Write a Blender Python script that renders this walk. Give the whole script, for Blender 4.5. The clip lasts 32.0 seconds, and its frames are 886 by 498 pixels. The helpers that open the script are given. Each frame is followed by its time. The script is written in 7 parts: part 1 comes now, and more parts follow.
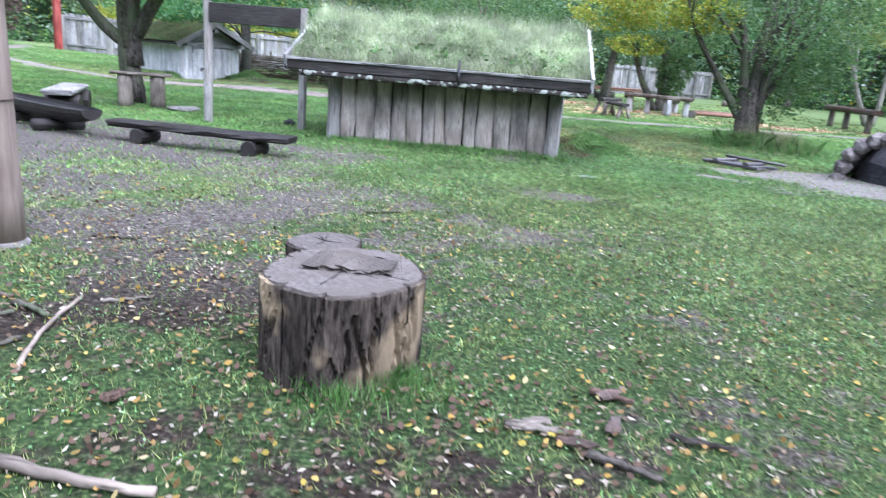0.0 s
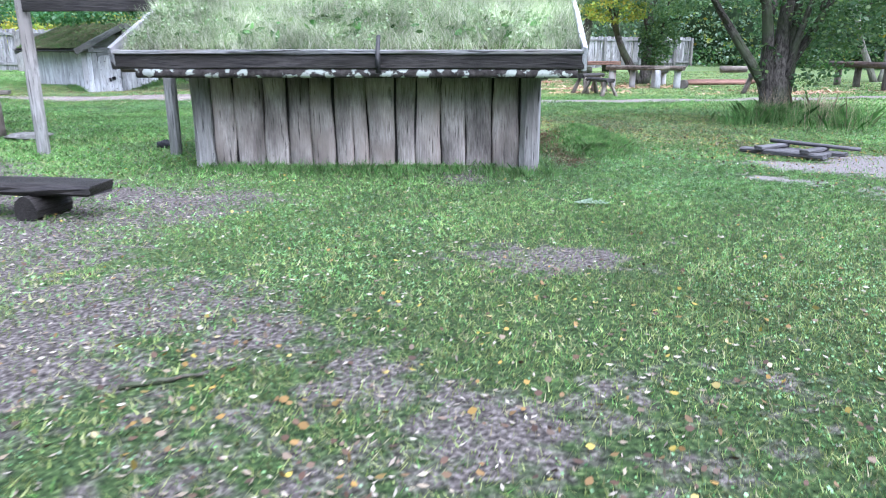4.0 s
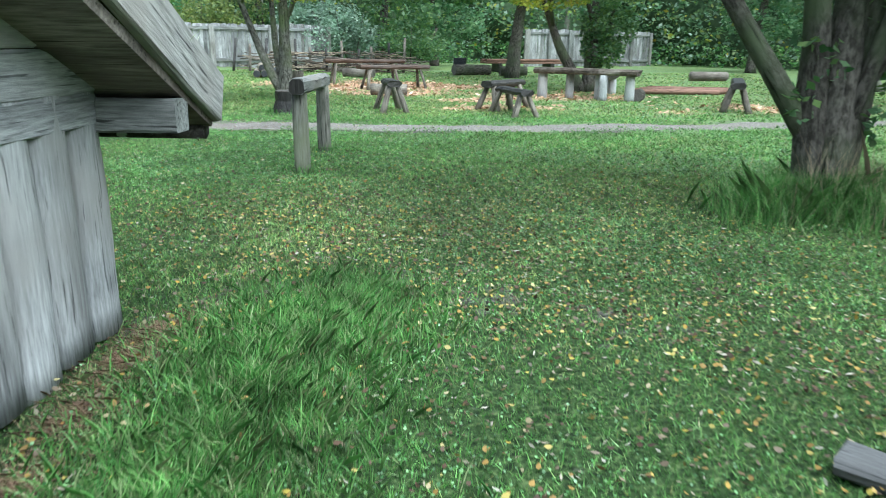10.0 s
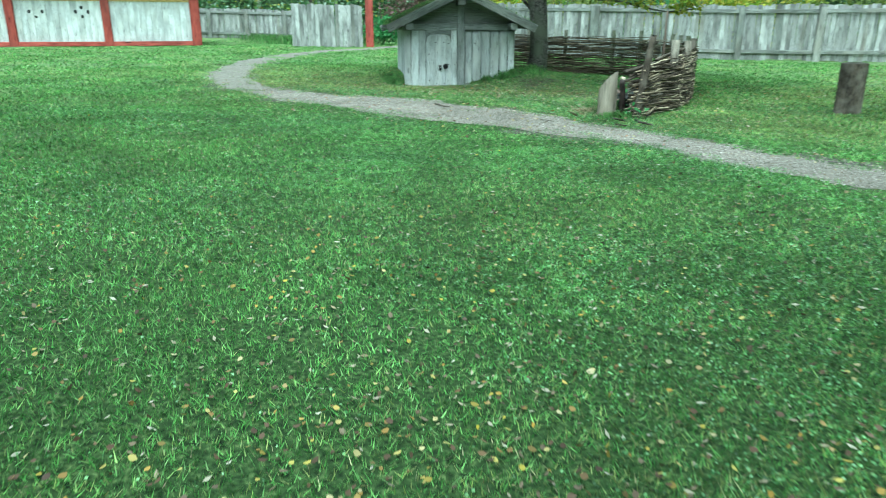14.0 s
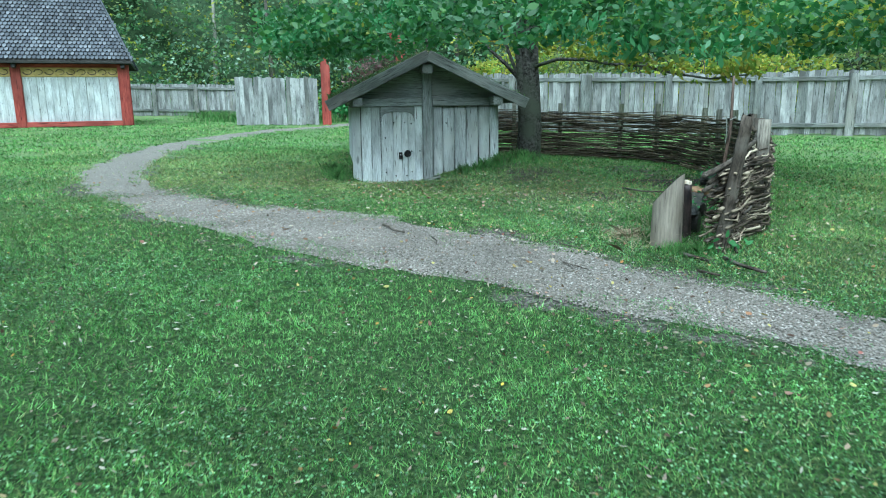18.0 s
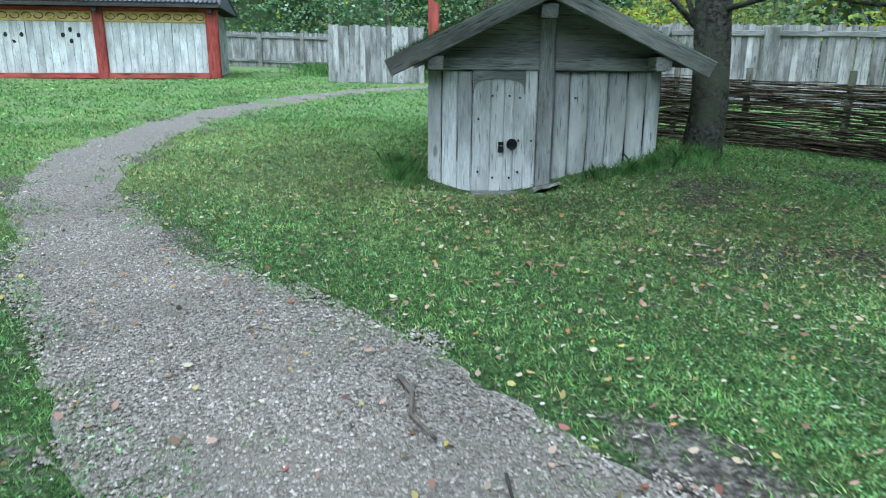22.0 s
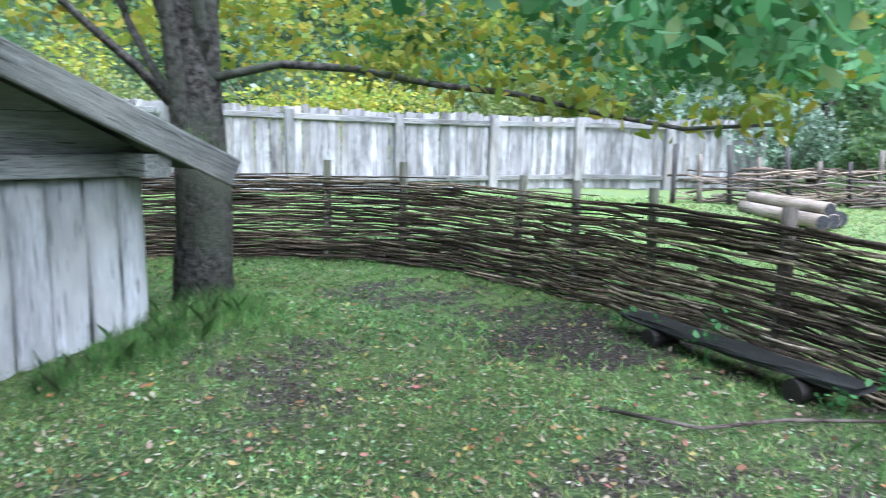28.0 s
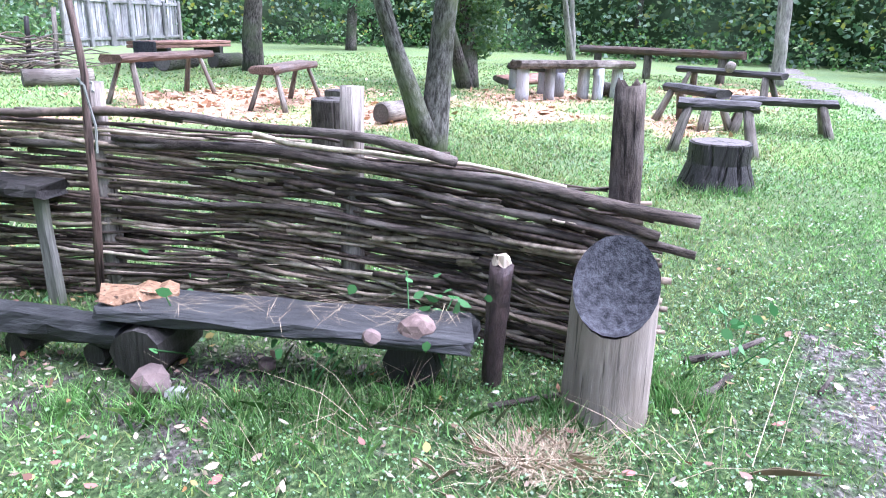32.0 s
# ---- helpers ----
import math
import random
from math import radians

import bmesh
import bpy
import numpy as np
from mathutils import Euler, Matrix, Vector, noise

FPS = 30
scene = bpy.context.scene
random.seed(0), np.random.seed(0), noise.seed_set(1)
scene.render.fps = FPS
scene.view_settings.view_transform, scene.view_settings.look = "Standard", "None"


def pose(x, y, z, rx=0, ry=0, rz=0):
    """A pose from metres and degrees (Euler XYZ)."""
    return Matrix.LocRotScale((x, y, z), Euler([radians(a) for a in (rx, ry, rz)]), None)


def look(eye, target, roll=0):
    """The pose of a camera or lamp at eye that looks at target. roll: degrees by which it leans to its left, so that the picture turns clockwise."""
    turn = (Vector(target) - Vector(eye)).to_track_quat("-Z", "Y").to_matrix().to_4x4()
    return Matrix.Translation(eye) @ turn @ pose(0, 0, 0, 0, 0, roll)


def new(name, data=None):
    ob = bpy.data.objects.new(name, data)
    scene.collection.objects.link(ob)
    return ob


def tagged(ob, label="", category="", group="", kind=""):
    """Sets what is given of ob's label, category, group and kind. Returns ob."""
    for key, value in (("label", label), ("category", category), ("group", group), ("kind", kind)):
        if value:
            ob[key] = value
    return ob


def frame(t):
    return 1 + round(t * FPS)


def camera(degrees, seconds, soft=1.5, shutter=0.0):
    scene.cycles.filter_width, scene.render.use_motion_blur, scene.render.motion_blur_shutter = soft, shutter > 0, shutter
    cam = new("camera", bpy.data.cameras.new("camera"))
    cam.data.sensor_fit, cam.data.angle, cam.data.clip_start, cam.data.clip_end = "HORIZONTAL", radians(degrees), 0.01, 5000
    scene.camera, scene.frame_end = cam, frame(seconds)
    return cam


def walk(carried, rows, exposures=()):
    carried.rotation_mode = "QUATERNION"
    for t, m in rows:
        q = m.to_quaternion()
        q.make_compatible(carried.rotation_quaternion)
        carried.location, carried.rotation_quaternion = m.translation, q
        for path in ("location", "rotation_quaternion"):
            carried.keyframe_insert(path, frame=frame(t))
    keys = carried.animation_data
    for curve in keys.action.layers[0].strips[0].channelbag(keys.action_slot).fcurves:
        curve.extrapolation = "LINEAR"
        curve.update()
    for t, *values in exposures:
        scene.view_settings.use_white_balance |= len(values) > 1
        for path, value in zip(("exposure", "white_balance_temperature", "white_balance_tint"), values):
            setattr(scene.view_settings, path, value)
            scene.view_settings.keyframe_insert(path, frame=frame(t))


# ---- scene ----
cam = camera(64.74, 32.0, soft=1.0, shutter=0.3)
PATH = [
    (0.0, -0.676, -0.81, 1.497, 74.95, -4.44, -0.96),
    (0.5, -0.696, -0.365, 1.516, 76.42, -3.05, 4.08),
    (1.0, -0.717, 0.064, 1.523, 75.96, -1.98, 5.12),
    (1.5, -0.743, 0.515, 1.51, 76.17, -1.12, 7.52),
    (2.0, -0.701, 0.983, 1.473, 75.44, 0.06, 5.75),
    (2.5, -0.578, 1.484, 1.435, 75.42, -0.11, 5.06),
    (3.0, -0.456, 2.05, 1.403, 74.51, 0.48, -0.65),
    (3.5, -0.297, 2.545, 1.381, 73.79, 0.19, -3.11),
    (5.5, 1.049, 5.186, 1.379, 76.07, 0.38, -4.54),
    (6.0, 1.234, 5.816, 1.401, 76.32, -1.78, -8.45),
    (6.5, 1.442, 6.424, 1.384, 76.05, -1.69, -8.59),
    (7.0, 1.638, 7.017, 1.351, 75.39, -1.01, -8.23),
    (7.5, 1.873, 7.594, 1.37, 74.86, -0.38, -8.71),
    (8.0, 2.141, 8.179, 1.399, 74.98, -0.46, -8.81),
    (8.5, 2.391, 8.799, 1.406, 74.29, -0.03, -9.55),
    (9.0, 2.646, 9.39, 1.401, 73.9, -0.27, -9.76),
    (9.5, 2.902, 10.031, 1.385, 73.55, -0.15, -8.81),
    (10.0, 3.112, 10.622, 1.414, 73.59, -0.77, -6.4),
    (10.5, 3.243, 11.25, 1.433, 71.84, 0.35, -2.37),
    (11.0, 3.325, 11.911, 1.442, 71.76, -0.51, -1.99),
    (11.5, 3.397, 12.583, 1.425, 71.28, -0.85, 0.26),
    (12.0, 3.372, 13.238, 1.395, 71.7, -1.06, 2.14),
    (12.5, 3.347, 13.842, 1.386, 70.82, -1.42, 12.92),
    (13.0, 3.232, 14.387, 1.375, 71.27, -1.18, 25.5),
    (13.5, 2.993, 14.974, 1.359, 72.57, -0.71, 36.67),
    (15.5, 1.479, 17.028, 1.419, 70.45, 1.55, 52.47),
    (16.0, 1.09, 17.457, 1.435, 74.04, 0.45, 51.47),
    (16.5, 0.695, 17.905, 1.449, 74.9, 0.35, 51.1),
    (17.0, 0.238, 18.327, 1.449, 77.63, -0.15, 43.96),
    (17.5, -0.107, 18.738, 1.429, 77.97, 0.63, 42.54),
    (18.0, -0.499, 19.141, 1.405, 78.01, 0.67, 42.37),
    (18.5, -0.878, 19.578, 1.394, 78.17, 0.54, 42.1),
    (19.0, -1.23, 20.078, 1.4, 78.24, 0.61, 42.05),
    (19.5, -1.633, 20.56, 1.399, 78.2, 0.6, 41.63),
    (20.0, -1.974, 21.026, 1.392, 78.13, 0.52, 41.51),
    (20.5, -2.404, 21.508, 1.379, 77.46, 0.13, 43.14),
    (21.0, -2.731, 21.91, 1.39, 76.5, -0.69, 47.09),
    (21.5, -3.1, 22.266, 1.436, 74.67, -0.58, 51.48),
    (22.0, -3.566, 22.55, 1.493, 74.38, -0.36, 52.74),
    (22.5, -4.003, 22.859, 1.506, 74.69, -0.31, 55.99),
    (23.0, -4.464, 23.147, 1.489, 74.39, -0.19, 56.47),
    (23.5, -4.95, 23.465, 1.497, 75.44, 0.25, 54.1),
    (24.0, -5.395, 23.825, 1.519, 77.72, -0.23, 52.01),
    (24.5, -5.885, 24.122, 1.526, 78.86, -0.5, 49.73),
    (26.5, -6.749, 24.8, 1.615, 81.73, -0.38, 35.2),
    (27.0, -6.689, 24.873, 1.598, 81.98, 0.37, 24.94),
    (27.5, -6.644, 24.908, 1.609, 81.57, -0.64, 14.36),
    (28.0, -6.496, 24.99, 1.618, 80.7, -1.0, 2.04),
    (28.5, -6.372, 25.022, 1.6, 80.32, -1.43, -8.07),
    (29.0, -6.226, 25.014, 1.575, 79.68, -2.16, -18.42),
    (29.5, -6.086, 24.979, 1.57, 78.94, -2.07, -25.06),
    (30.0, -5.936, 24.98, 1.56, 78.43, -2.39, -32.58),
    (30.5, -5.828, 24.952, 1.556, 78.79, -1.53, -42.01),
    (31.0, -5.785, 24.927, 1.542, 78.57, -1.22, -54.37),
    (31.5, -5.777, 24.889, 1.503, 74.72, -1.48, -61.61),
    (32.0, -5.767, 24.839, 1.465, 72.19, -1.57, -62.56),
]
# seconds, stops, white balance
EXPOSE = [(0.0, 2.0, 5450, 22.0), (3.5, 2.1, 5450, 22.0), (6.0, 1.8, 5300, 23.0), (8.0, 1.75, 5400, 17.0), (9.0, 1.68, 5550, 8.0), (10.0, 1.68, 5650, 0.0), (11.0, 1.72, 5850, -14.0), (13.0, 1.66, 5650, -24.0), (17.0, 1.38, 5200, -16.0), (19.0, 1.34, 5200, -7.0), (22.0, 1.28, 5350, 0.0), (24.5, 1.4, 5400, 1.0), (26.5, 1.72, 5350, 8.0), (28.0, 2.25, 5450, 17.0), (30.0, 2.52, 5350, 23.0), (31.0, 2.74, 5300, 30.0), (32.0, 2.76, 5350, 30.0)]
walk(cam, [(t, pose(*p)) for t, *p in PATH], exposures=EXPOSE)

# ---- light: an even, overcast late afternoon ----
world = bpy.data.worlds.new("world")
scene.world = world
world.use_nodes = True
wn = world.node_tree.nodes
sky = wn.new("ShaderNodeTexSky")
sky.sky_type = "NISHITA"
sky.sun_disc = False
sky.sun_elevation = radians(62)
sky.sun_rotation = radians(138)
sky.air_density, sky.dust_density, sky.ozone_density = 1.0, 1.5, 1.5
soft_sky = wn.new("ShaderNodeHueSaturation")
soft_sky.inputs["Saturation"].default_value = 0.45
world.node_tree.links.new(sky.outputs[0], soft_sky.inputs["Color"])
world.node_tree.links.new(soft_sky.outputs[0], wn["Background"].inputs[0])
wn["Background"].inputs[1].default_value = 0.075
sun = new("sun", bpy.data.lights.new("sun", "SUN"))
sun.data.energy, sun.data.angle, sun.data.color = 2.4, radians(85), (1.0, 0.98, 0.95)
sun.matrix_world = look((0, 0, 30), (-10.7, 11.9, 0))

# ---- materials ----
def material(name, c1, c2, scale=6.0, stretch=(1, 1, 1), rough=0.85, bump=0.3, c3=None, big=1.2, detail=6.0,
             vary=0.12, speckle=None, lo=0.35, hi=0.65, cracks=0.25,
             stains=0.6, crack_scale=5.0, crack_at=0.33, gloss=0.2, edge=(0.45, 0.68)):
    """Two-scale noise between base colours, fine relief, and a small change from piece to piece."""
    m = bpy.data.materials.new(name)
    m.use_nodes = True
    nt = m.node_tree
    n, l = nt.nodes, nt.links
    bsdf = n["Principled BSDF"]
    at = n.new("ShaderNodeAttribute")
    at.attribute_name = "grain"
    wood = stretch[2] < stretch[0]
    mp = n.new("ShaderNodeMapping")
    mp.inputs["Scale"].default_value = stretch
    info = n.new("ShaderNodeObjectInfo")
    off = n.new("ShaderNodeVectorMath")
    off.operation = "MULTIPLY_ADD"
    off.inputs[1].default_value = (17.0, 31.0, 23.0)
    comb = n.new("ShaderNodeCombineXYZ")
    for k in range(3):
        l.new(info.outputs["Random"], comb.inputs[k])
    l.new(comb.outputs[0], off.inputs[0])
    l.new(at.outputs["Vector"], off.inputs[2])
    l.new(off.outputs[0], mp.inputs["Vector"])
    fine = n.new("ShaderNodeTexNoise")
    fine.inputs["Scale"].default_value = scale
    fine.inputs["Detail"].default_value = detail
    fine.inputs["Roughness"].default_value = 0.65
    l.new(mp.outputs[0], fine.inputs["Vector"])
    coarse = n.new("ShaderNodeTexNoise")
    coarse.inputs["Scale"].default_value = big
    coarse.inputs["Detail"].default_value = 3.0
    l.new(off.outputs[0], coarse.inputs["Vector"])
    ramp = n.new("ShaderNodeValToRGB")
    ramp.color_ramp.elements[0].position, ramp.color_ramp.elements[1].position = lo, hi
    ramp.color_ramp.elements[0].color, ramp.color_ramp.elements[1].color = (*c1, 1), (*c2, 1)
    l.new(fine.outputs[0], ramp.inputs[0])
    col = ramp.outputs[0]
    if c3:
        r2 = n.new("ShaderNodeValToRGB")
        r2.color_ramp.elements[0].position, r2.color_ramp.elements[1].position = edge
        l.new(coarse.outputs[0], r2.inputs[0])
        mx = n.new("ShaderNodeMixRGB")
        l.new(r2.outputs[0], mx.inputs[0])
        l.new(col, mx.inputs[1])
        mx.inputs[2].default_value = (*c3, 1)
        col = mx.outputs[0]
    if speckle:
        sp = n.new("ShaderNodeTexVoronoi")
        sp.inputs["Scale"].default_value = speckle[0]
        l.new(off.outputs[0], sp.inputs["Vector"])
        r3 = n.new("ShaderNodeValToRGB")
        r3.color_ramp.elements[0].position, r3.color_ramp.elements[1].position = speckle[1], speckle[1] + 0.06
        r3.color_ramp.elements[0].color, r3.color_ramp.elements[1].color = (1, 1, 1, 1), (0, 0, 0, 1)
        l.new(sp.outputs["Distance"], r3.inputs[0])
        mx = n.new("ShaderNodeMixRGB")
        l.new(r3.outputs[0], mx.inputs[0])
        l.new(col, mx.inputs[1])
        mx.inputs[2].default_value = (*speckle[2], 1)
        col = mx.outputs[0]
    height = fine.outputs[0]
    if wood:
        # drying cracks along the grain, knots and blotchy weather stains
        m2 = n.new("ShaderNodeMapping")
        m2.inputs["Scale"].default_value = (1, 1, 0.05)
        l.new(off.outputs[0], m2.inputs["Vector"])
        ck = n.new("ShaderNodeTexNoise")
        ck.inputs["Scale"].default_value, ck.inputs["Detail"].default_value = scale * crack_scale, 4.0
        l.new(m2.outputs[0], ck.inputs["Vector"])
        m3 = n.new("ShaderNodeMapping")
        m3.inputs["Scale"].default_value = (1, 1, 0.35)
        l.new(off.outputs[0], m3.inputs["Vector"])
        kn = n.new("ShaderNodeTexVoronoi")
        kn.inputs["Scale"].default_value = 3.2
        l.new(m3.outputs[0], kn.inputs["Vector"])
        st = n.new("ShaderNodeTexNoise")
        st.inputs["Scale"].default_value, st.inputs["Detail"].default_value = 3.0, 5.0
        l.new(m3.outputs[0], st.inputs["Vector"])
        for src, lo2, hi2, dark in ((ck.outputs[0], crack_at, crack_at + 0.06, cracks), (kn.outputs["Distance"], 0.06, 0.11, 0.5), (st.outputs[0], 0.36, 0.6, stains)):
            mr = n.new("ShaderNodeMapRange")
            mr.inputs["From Min"].default_value, mr.inputs["From Max"].default_value = lo2, hi2
            mr.inputs["To Min"].default_value, mr.inputs["To Max"].default_value = dark, 1.0
            l.new(src, mr.inputs["Value"])
            mu = n.new("ShaderNodeMixRGB")
            mu.blend_type = "MULTIPLY"
            mu.inputs[0].default_value = 1.0
            l.new(col, mu.inputs[1])
            l.new(mr.outputs[0], mu.inputs[2])
            col = mu.outputs[0]
            if src is ck.outputs[0]:
                hm = n.new("ShaderNodeMath")
                hm.operation = "MULTIPLY"
                l.new(fine.outputs[0], hm.inputs[0])
                l.new(mr.outputs[0], hm.inputs[1])
                height = hm.outputs[0]
    hsv = n.new("ShaderNodeHueSaturation")
    rng = n.new("ShaderNodeMapRange")
    rng.inputs["To Min"].default_value, rng.inputs["To Max"].default_value = 1 - vary, 1 + vary
    l.new(info.outputs["Random"], rng.inputs["Value"])
    l.new(rng.outputs[0], hsv.inputs["Value"])
    l.new(col, hsv.inputs["Color"])
    l.new(hsv.outputs[0], bsdf.inputs["Base Color"])
    bsdf.inputs["Roughness"].default_value = rough
    bsdf.inputs["Specular IOR Level"].default_value = gloss
    bp = n.new("ShaderNodeBump")
    bp.inputs["Strength"].default_value = bump
    bp.inputs["Distance"].default_value = 0.02
    l.new(height, bp.inputs["Height"])
    l.new(bp.outputs[0], bsdf.inputs["Normal"])
    return m


def leaf_material(name, cols, rough=0.55, through_light=0.25, sheen=0.3, patch=None):
    """Thin leaf or blade: its colour varies from leaf to leaf, and some light comes through."""
    m = bpy.data.materials.new(name)
    m.use_nodes = True
    nt = m.node_tree
    n, l = nt.nodes, nt.links
    bsdf = n["Principled BSDF"]
    geo = n.new("ShaderNodeNewGeometry")
    ramp = n.new("ShaderNodeValToRGB")
    while len(ramp.color_ramp.elements) < len(cols):
        ramp.color_ramp.elements.new(0.5)
    for i, c in enumerate(cols):
        ramp.color_ramp.elements[i].position = i / max(1, len(cols) - 1)
        ramp.color_ramp.elements[i].color = (*c, 1)
    l.new(geo.outputs["Random Per Island"], ramp.inputs[0])
    tc = n.new("ShaderNodeTexCoord")
    no = n.new("ShaderNodeTexNoise")
    no.inputs["Scale"].default_value = 0.9
    l.new(tc.outputs["Object"], no.inputs["Vector"])
    rng = n.new("ShaderNodeMapRange")
    rng.inputs["From Min"].default_value, rng.inputs["From Max"].default_value = 0.3, 0.7
    rng.inputs["To Min"].default_value, rng.inputs["To Max"].default_value = 0.7, 1.3
    l.new(no.outputs[0], rng.inputs["Value"])
    value = rng.outputs[0]
    if patch:
        # tufts and thin spots a hand or two across
        n2 = n.new("ShaderNodeTexNoise")
        n2.inputs["Scale"].default_value, n2.inputs["Detail"].default_value = patch[0], 3.0
        l.new(tc.outputs["Object"], n2.inputs["Vector"])
        r2 = n.new("ShaderNodeMapRange")
        r2.inputs["From Min"].default_value, r2.inputs["From Max"].default_value = 0.34, 0.66
        r2.inputs["To Min"].default_value, r2.inputs["To Max"].default_value = patch[1], patch[2]
        l.new(n2.outputs[0], r2.inputs["Value"])
        mu = n.new("ShaderNodeMath")
        mu.operation = "MULTIPLY"
        l.new(value, mu.inputs[0])
        l.new(r2.outputs[0], mu.inputs[1])
        value = mu.outputs[0]
    hsv = n.new("ShaderNodeHueSaturation")
    l.new(ramp.outputs[0], hsv.inputs["Color"])
    l.new(value, hsv.inputs["Value"])
    l.new(hsv.outputs[0], bsdf.inputs["Base Color"])
    bsdf.inputs["Roughness"].default_value = rough
    bsdf.inputs["Specular IOR Level"].default_value = sheen
    tr = n.new("ShaderNodeBsdfTranslucent")
    l.new(hsv.outputs[0], tr.inputs["Color"])
    mix = n.new("ShaderNodeMixShader")
    mix.inputs[0].default_value = through_light
    l.new(bsdf.outputs[0], mix.inputs[1])
    l.new(tr.outputs[0], mix.inputs[2])
    l.new(mix.outputs[0], n["Material Output"].inputs["Surface"])
    return m


GREY = material("grey_weathered_wood", (0.20, 0.20, 0.19), (0.42, 0.42, 0.40), 9, (6, 6, 0.5), 0.85, 0.5, (0.28, 0.265, 0.24), 1.3)
PALE = material("pale_weathered_wood", (0.36, 0.37, 0.382), (0.66, 0.672, 0.685), 12, (6, 6, 0.5), 0.85, 0.6, (0.49, 0.488, 0.484), 1.4, vary=0.2, stains=0.55, cracks=0.4, crack_at=0.31)
FENCEW = material("weathered_fence_wood", (0.26, 0.262, 0.262), (0.52, 0.525, 0.525), 11, (6, 6, 0.5), 0.85, 0.5, (0.35, 0.345, 0.34), 1.4, vary=0.28, stains=0.45, cracks=0.25)
HUTW = material("hut_board_wood", (0.47, 0.485, 0.495), (0.80, 0.825, 0.845), 13, (6, 6, 0.5), 0.8, 0.6, (0.66, 0.67, 0.66), 1.6, vary=0.12, stains=0.62, cracks=0.22, crack_at=0.315)
HUTD = material("hut_gable_wood", (0.15, 0.16, 0.152), (0.36, 0.372, 0.36), 11, (6, 6, 0.5), 0.85, 0.5, (0.25, 0.245, 0.225), 1.5, cracks=0.28, stains=0.5)
HUTM = material("hut_frame_wood", (0.24, 0.25, 0.25), (0.52, 0.535, 0.54), 12, (6, 6, 0.5), 0.85, 0.5, (0.37, 0.367, 0.355), 1.5, cracks=0.34, stains=0.6)
TAN = material("house_plank_wood", (0.28, 0.252, 0.225), (0.58, 0.54, 0.485), 12, (6, 6, 0.6), 0.85, 0.6, (0.37, 0.325, 0.28), 1.6, vary=0.2, stains=0.4, cracks=0.25, crack_at=0.32)
# wet dark timber; also colours the sheets that stand for shade in gaps
DARK = material("dark_wet_wood_and_gap_shade", (0.014, 0.013, 0.012), (0.065, 0.06, 0.055), 9, (6, 6, 0.6), 0.5, 0.5, (0.03, 0.027, 0.024), 2, gloss=0.35)
SLAB = material("dark_bench_wood", (0.014, 0.015, 0.015), (0.058, 0.061, 0.059), 12, (7, 7, 0.6), 0.5, 0.5, (0.034, 0.036, 0.035), 2, gloss=0.4)
LIDW = material("lid_board_wood", (0.07, 0.07, 0.072), (0.22, 0.222, 0.225), 10, (7, 7, 0.6), 0.75, 0.5, (0.14, 0.14, 0.14), 2)
BROWN = material("brown_table_wood", (0.055, 0.035, 0.026), (0.19, 0.13, 0.10), 8, (7, 7, 0.6), 0.75, 0.5, (0.13, 0.11, 0.10), 1.5)
LEGW = material("split_leg_wood", (0.13, 0.115, 0.095), (0.36, 0.325, 0.275), 8, (6, 6, 0.7), 0.85, 0.5, (0.12, 0.10, 0.085), 2)
BARK = material("tree_bark", (0.045, 0.04, 0.034), (0.17, 0.155, 0.135), 12, (2.4, 2.4, 0.9), 0.95, 1.0, (0.10, 0.125, 0.07), 1.7, lo=0.4, hi=0.62, cracks=0.35, crack_scale=2.0)
BARKC = material("dark_cherry_bark", (0.022, 0.02, 0.018), (0.15, 0.143, 0.132), 14, (1.2, 1.2, 1.4), 0.9, 1.0, (0.095, 0.105, 0.08), 1.7, lo=0.38, hi=0.66)
BARKM = material("mossy_grey_bark", (0.075, 0.07, 0.058), (0.28, 0.27, 0.235), 12, (2.4, 2.4, 0.9), 0.95, 1.0, (0.17, 0.20, 0.10), 1.7, lo=0.4, hi=0.62, cracks=0.35, crack_scale=2.0)
BARKL = material("pale_tree_bark", (0.20, 0.19, 0.17), (0.45, 0.43, 0.38), 9, (2, 2, 0.6), 0.9, 0.6, (0.25, 0.26, 0.2), 1.5)
STUMPB = material("stump_bark", (0.020, 0.016, 0.013), (0.19, 0.16, 0.13), 13, (3, 3, 0.7), 0.95, 1.0, (0.42, 0.335, 0.22), 2.6, lo=0.36, hi=0.64, cracks=0.08, crack_scale=2.6, stains=0.35, edge=(0.56, 0.64))
CUT = material("sawn_log_end", (0.075, 0.067, 0.06), (0.17, 0.155, 0.14), 34, (1, 1, 1), 0.7, 0.6, (0.105, 0.092, 0.08), 6, detail=8, gloss=0.35)
POLE = material("smooth_pole_wood", (0.17, 0.138, 0.114), (0.27, 0.228, 0.19), 5, (4, 4, 0.35), 0.7, 0.3, (0.13, 0.097, 0.076), 1.6, stains=0.6, cracks=0.5, crack_at=0.29)
MOSSW = material("greenish_post_wood", (0.15, 0.15, 0.125), (0.34, 0.33, 0.29), 8, (6, 6, 0.6), 0.85, 0.5, (0.17, 0.19, 0.12), 1.5)
LICHEN = material("lichen_bark_log", (0.02, 0.018, 0.016), (0.09, 0.082, 0.075), 16, (1, 1, 1), 0.9, 0.8, (0.46, 0.51, 0.45), 9.0, edge=(0.53, 0.57))
SPLIT = material("fresh_split_wood", (0.42, 0.33, 0.24), (0.66, 0.58, 0.47), 9, (5, 5, 0.6), 0.8, 0.4, (0.36, 0.27, 0.18), 2)
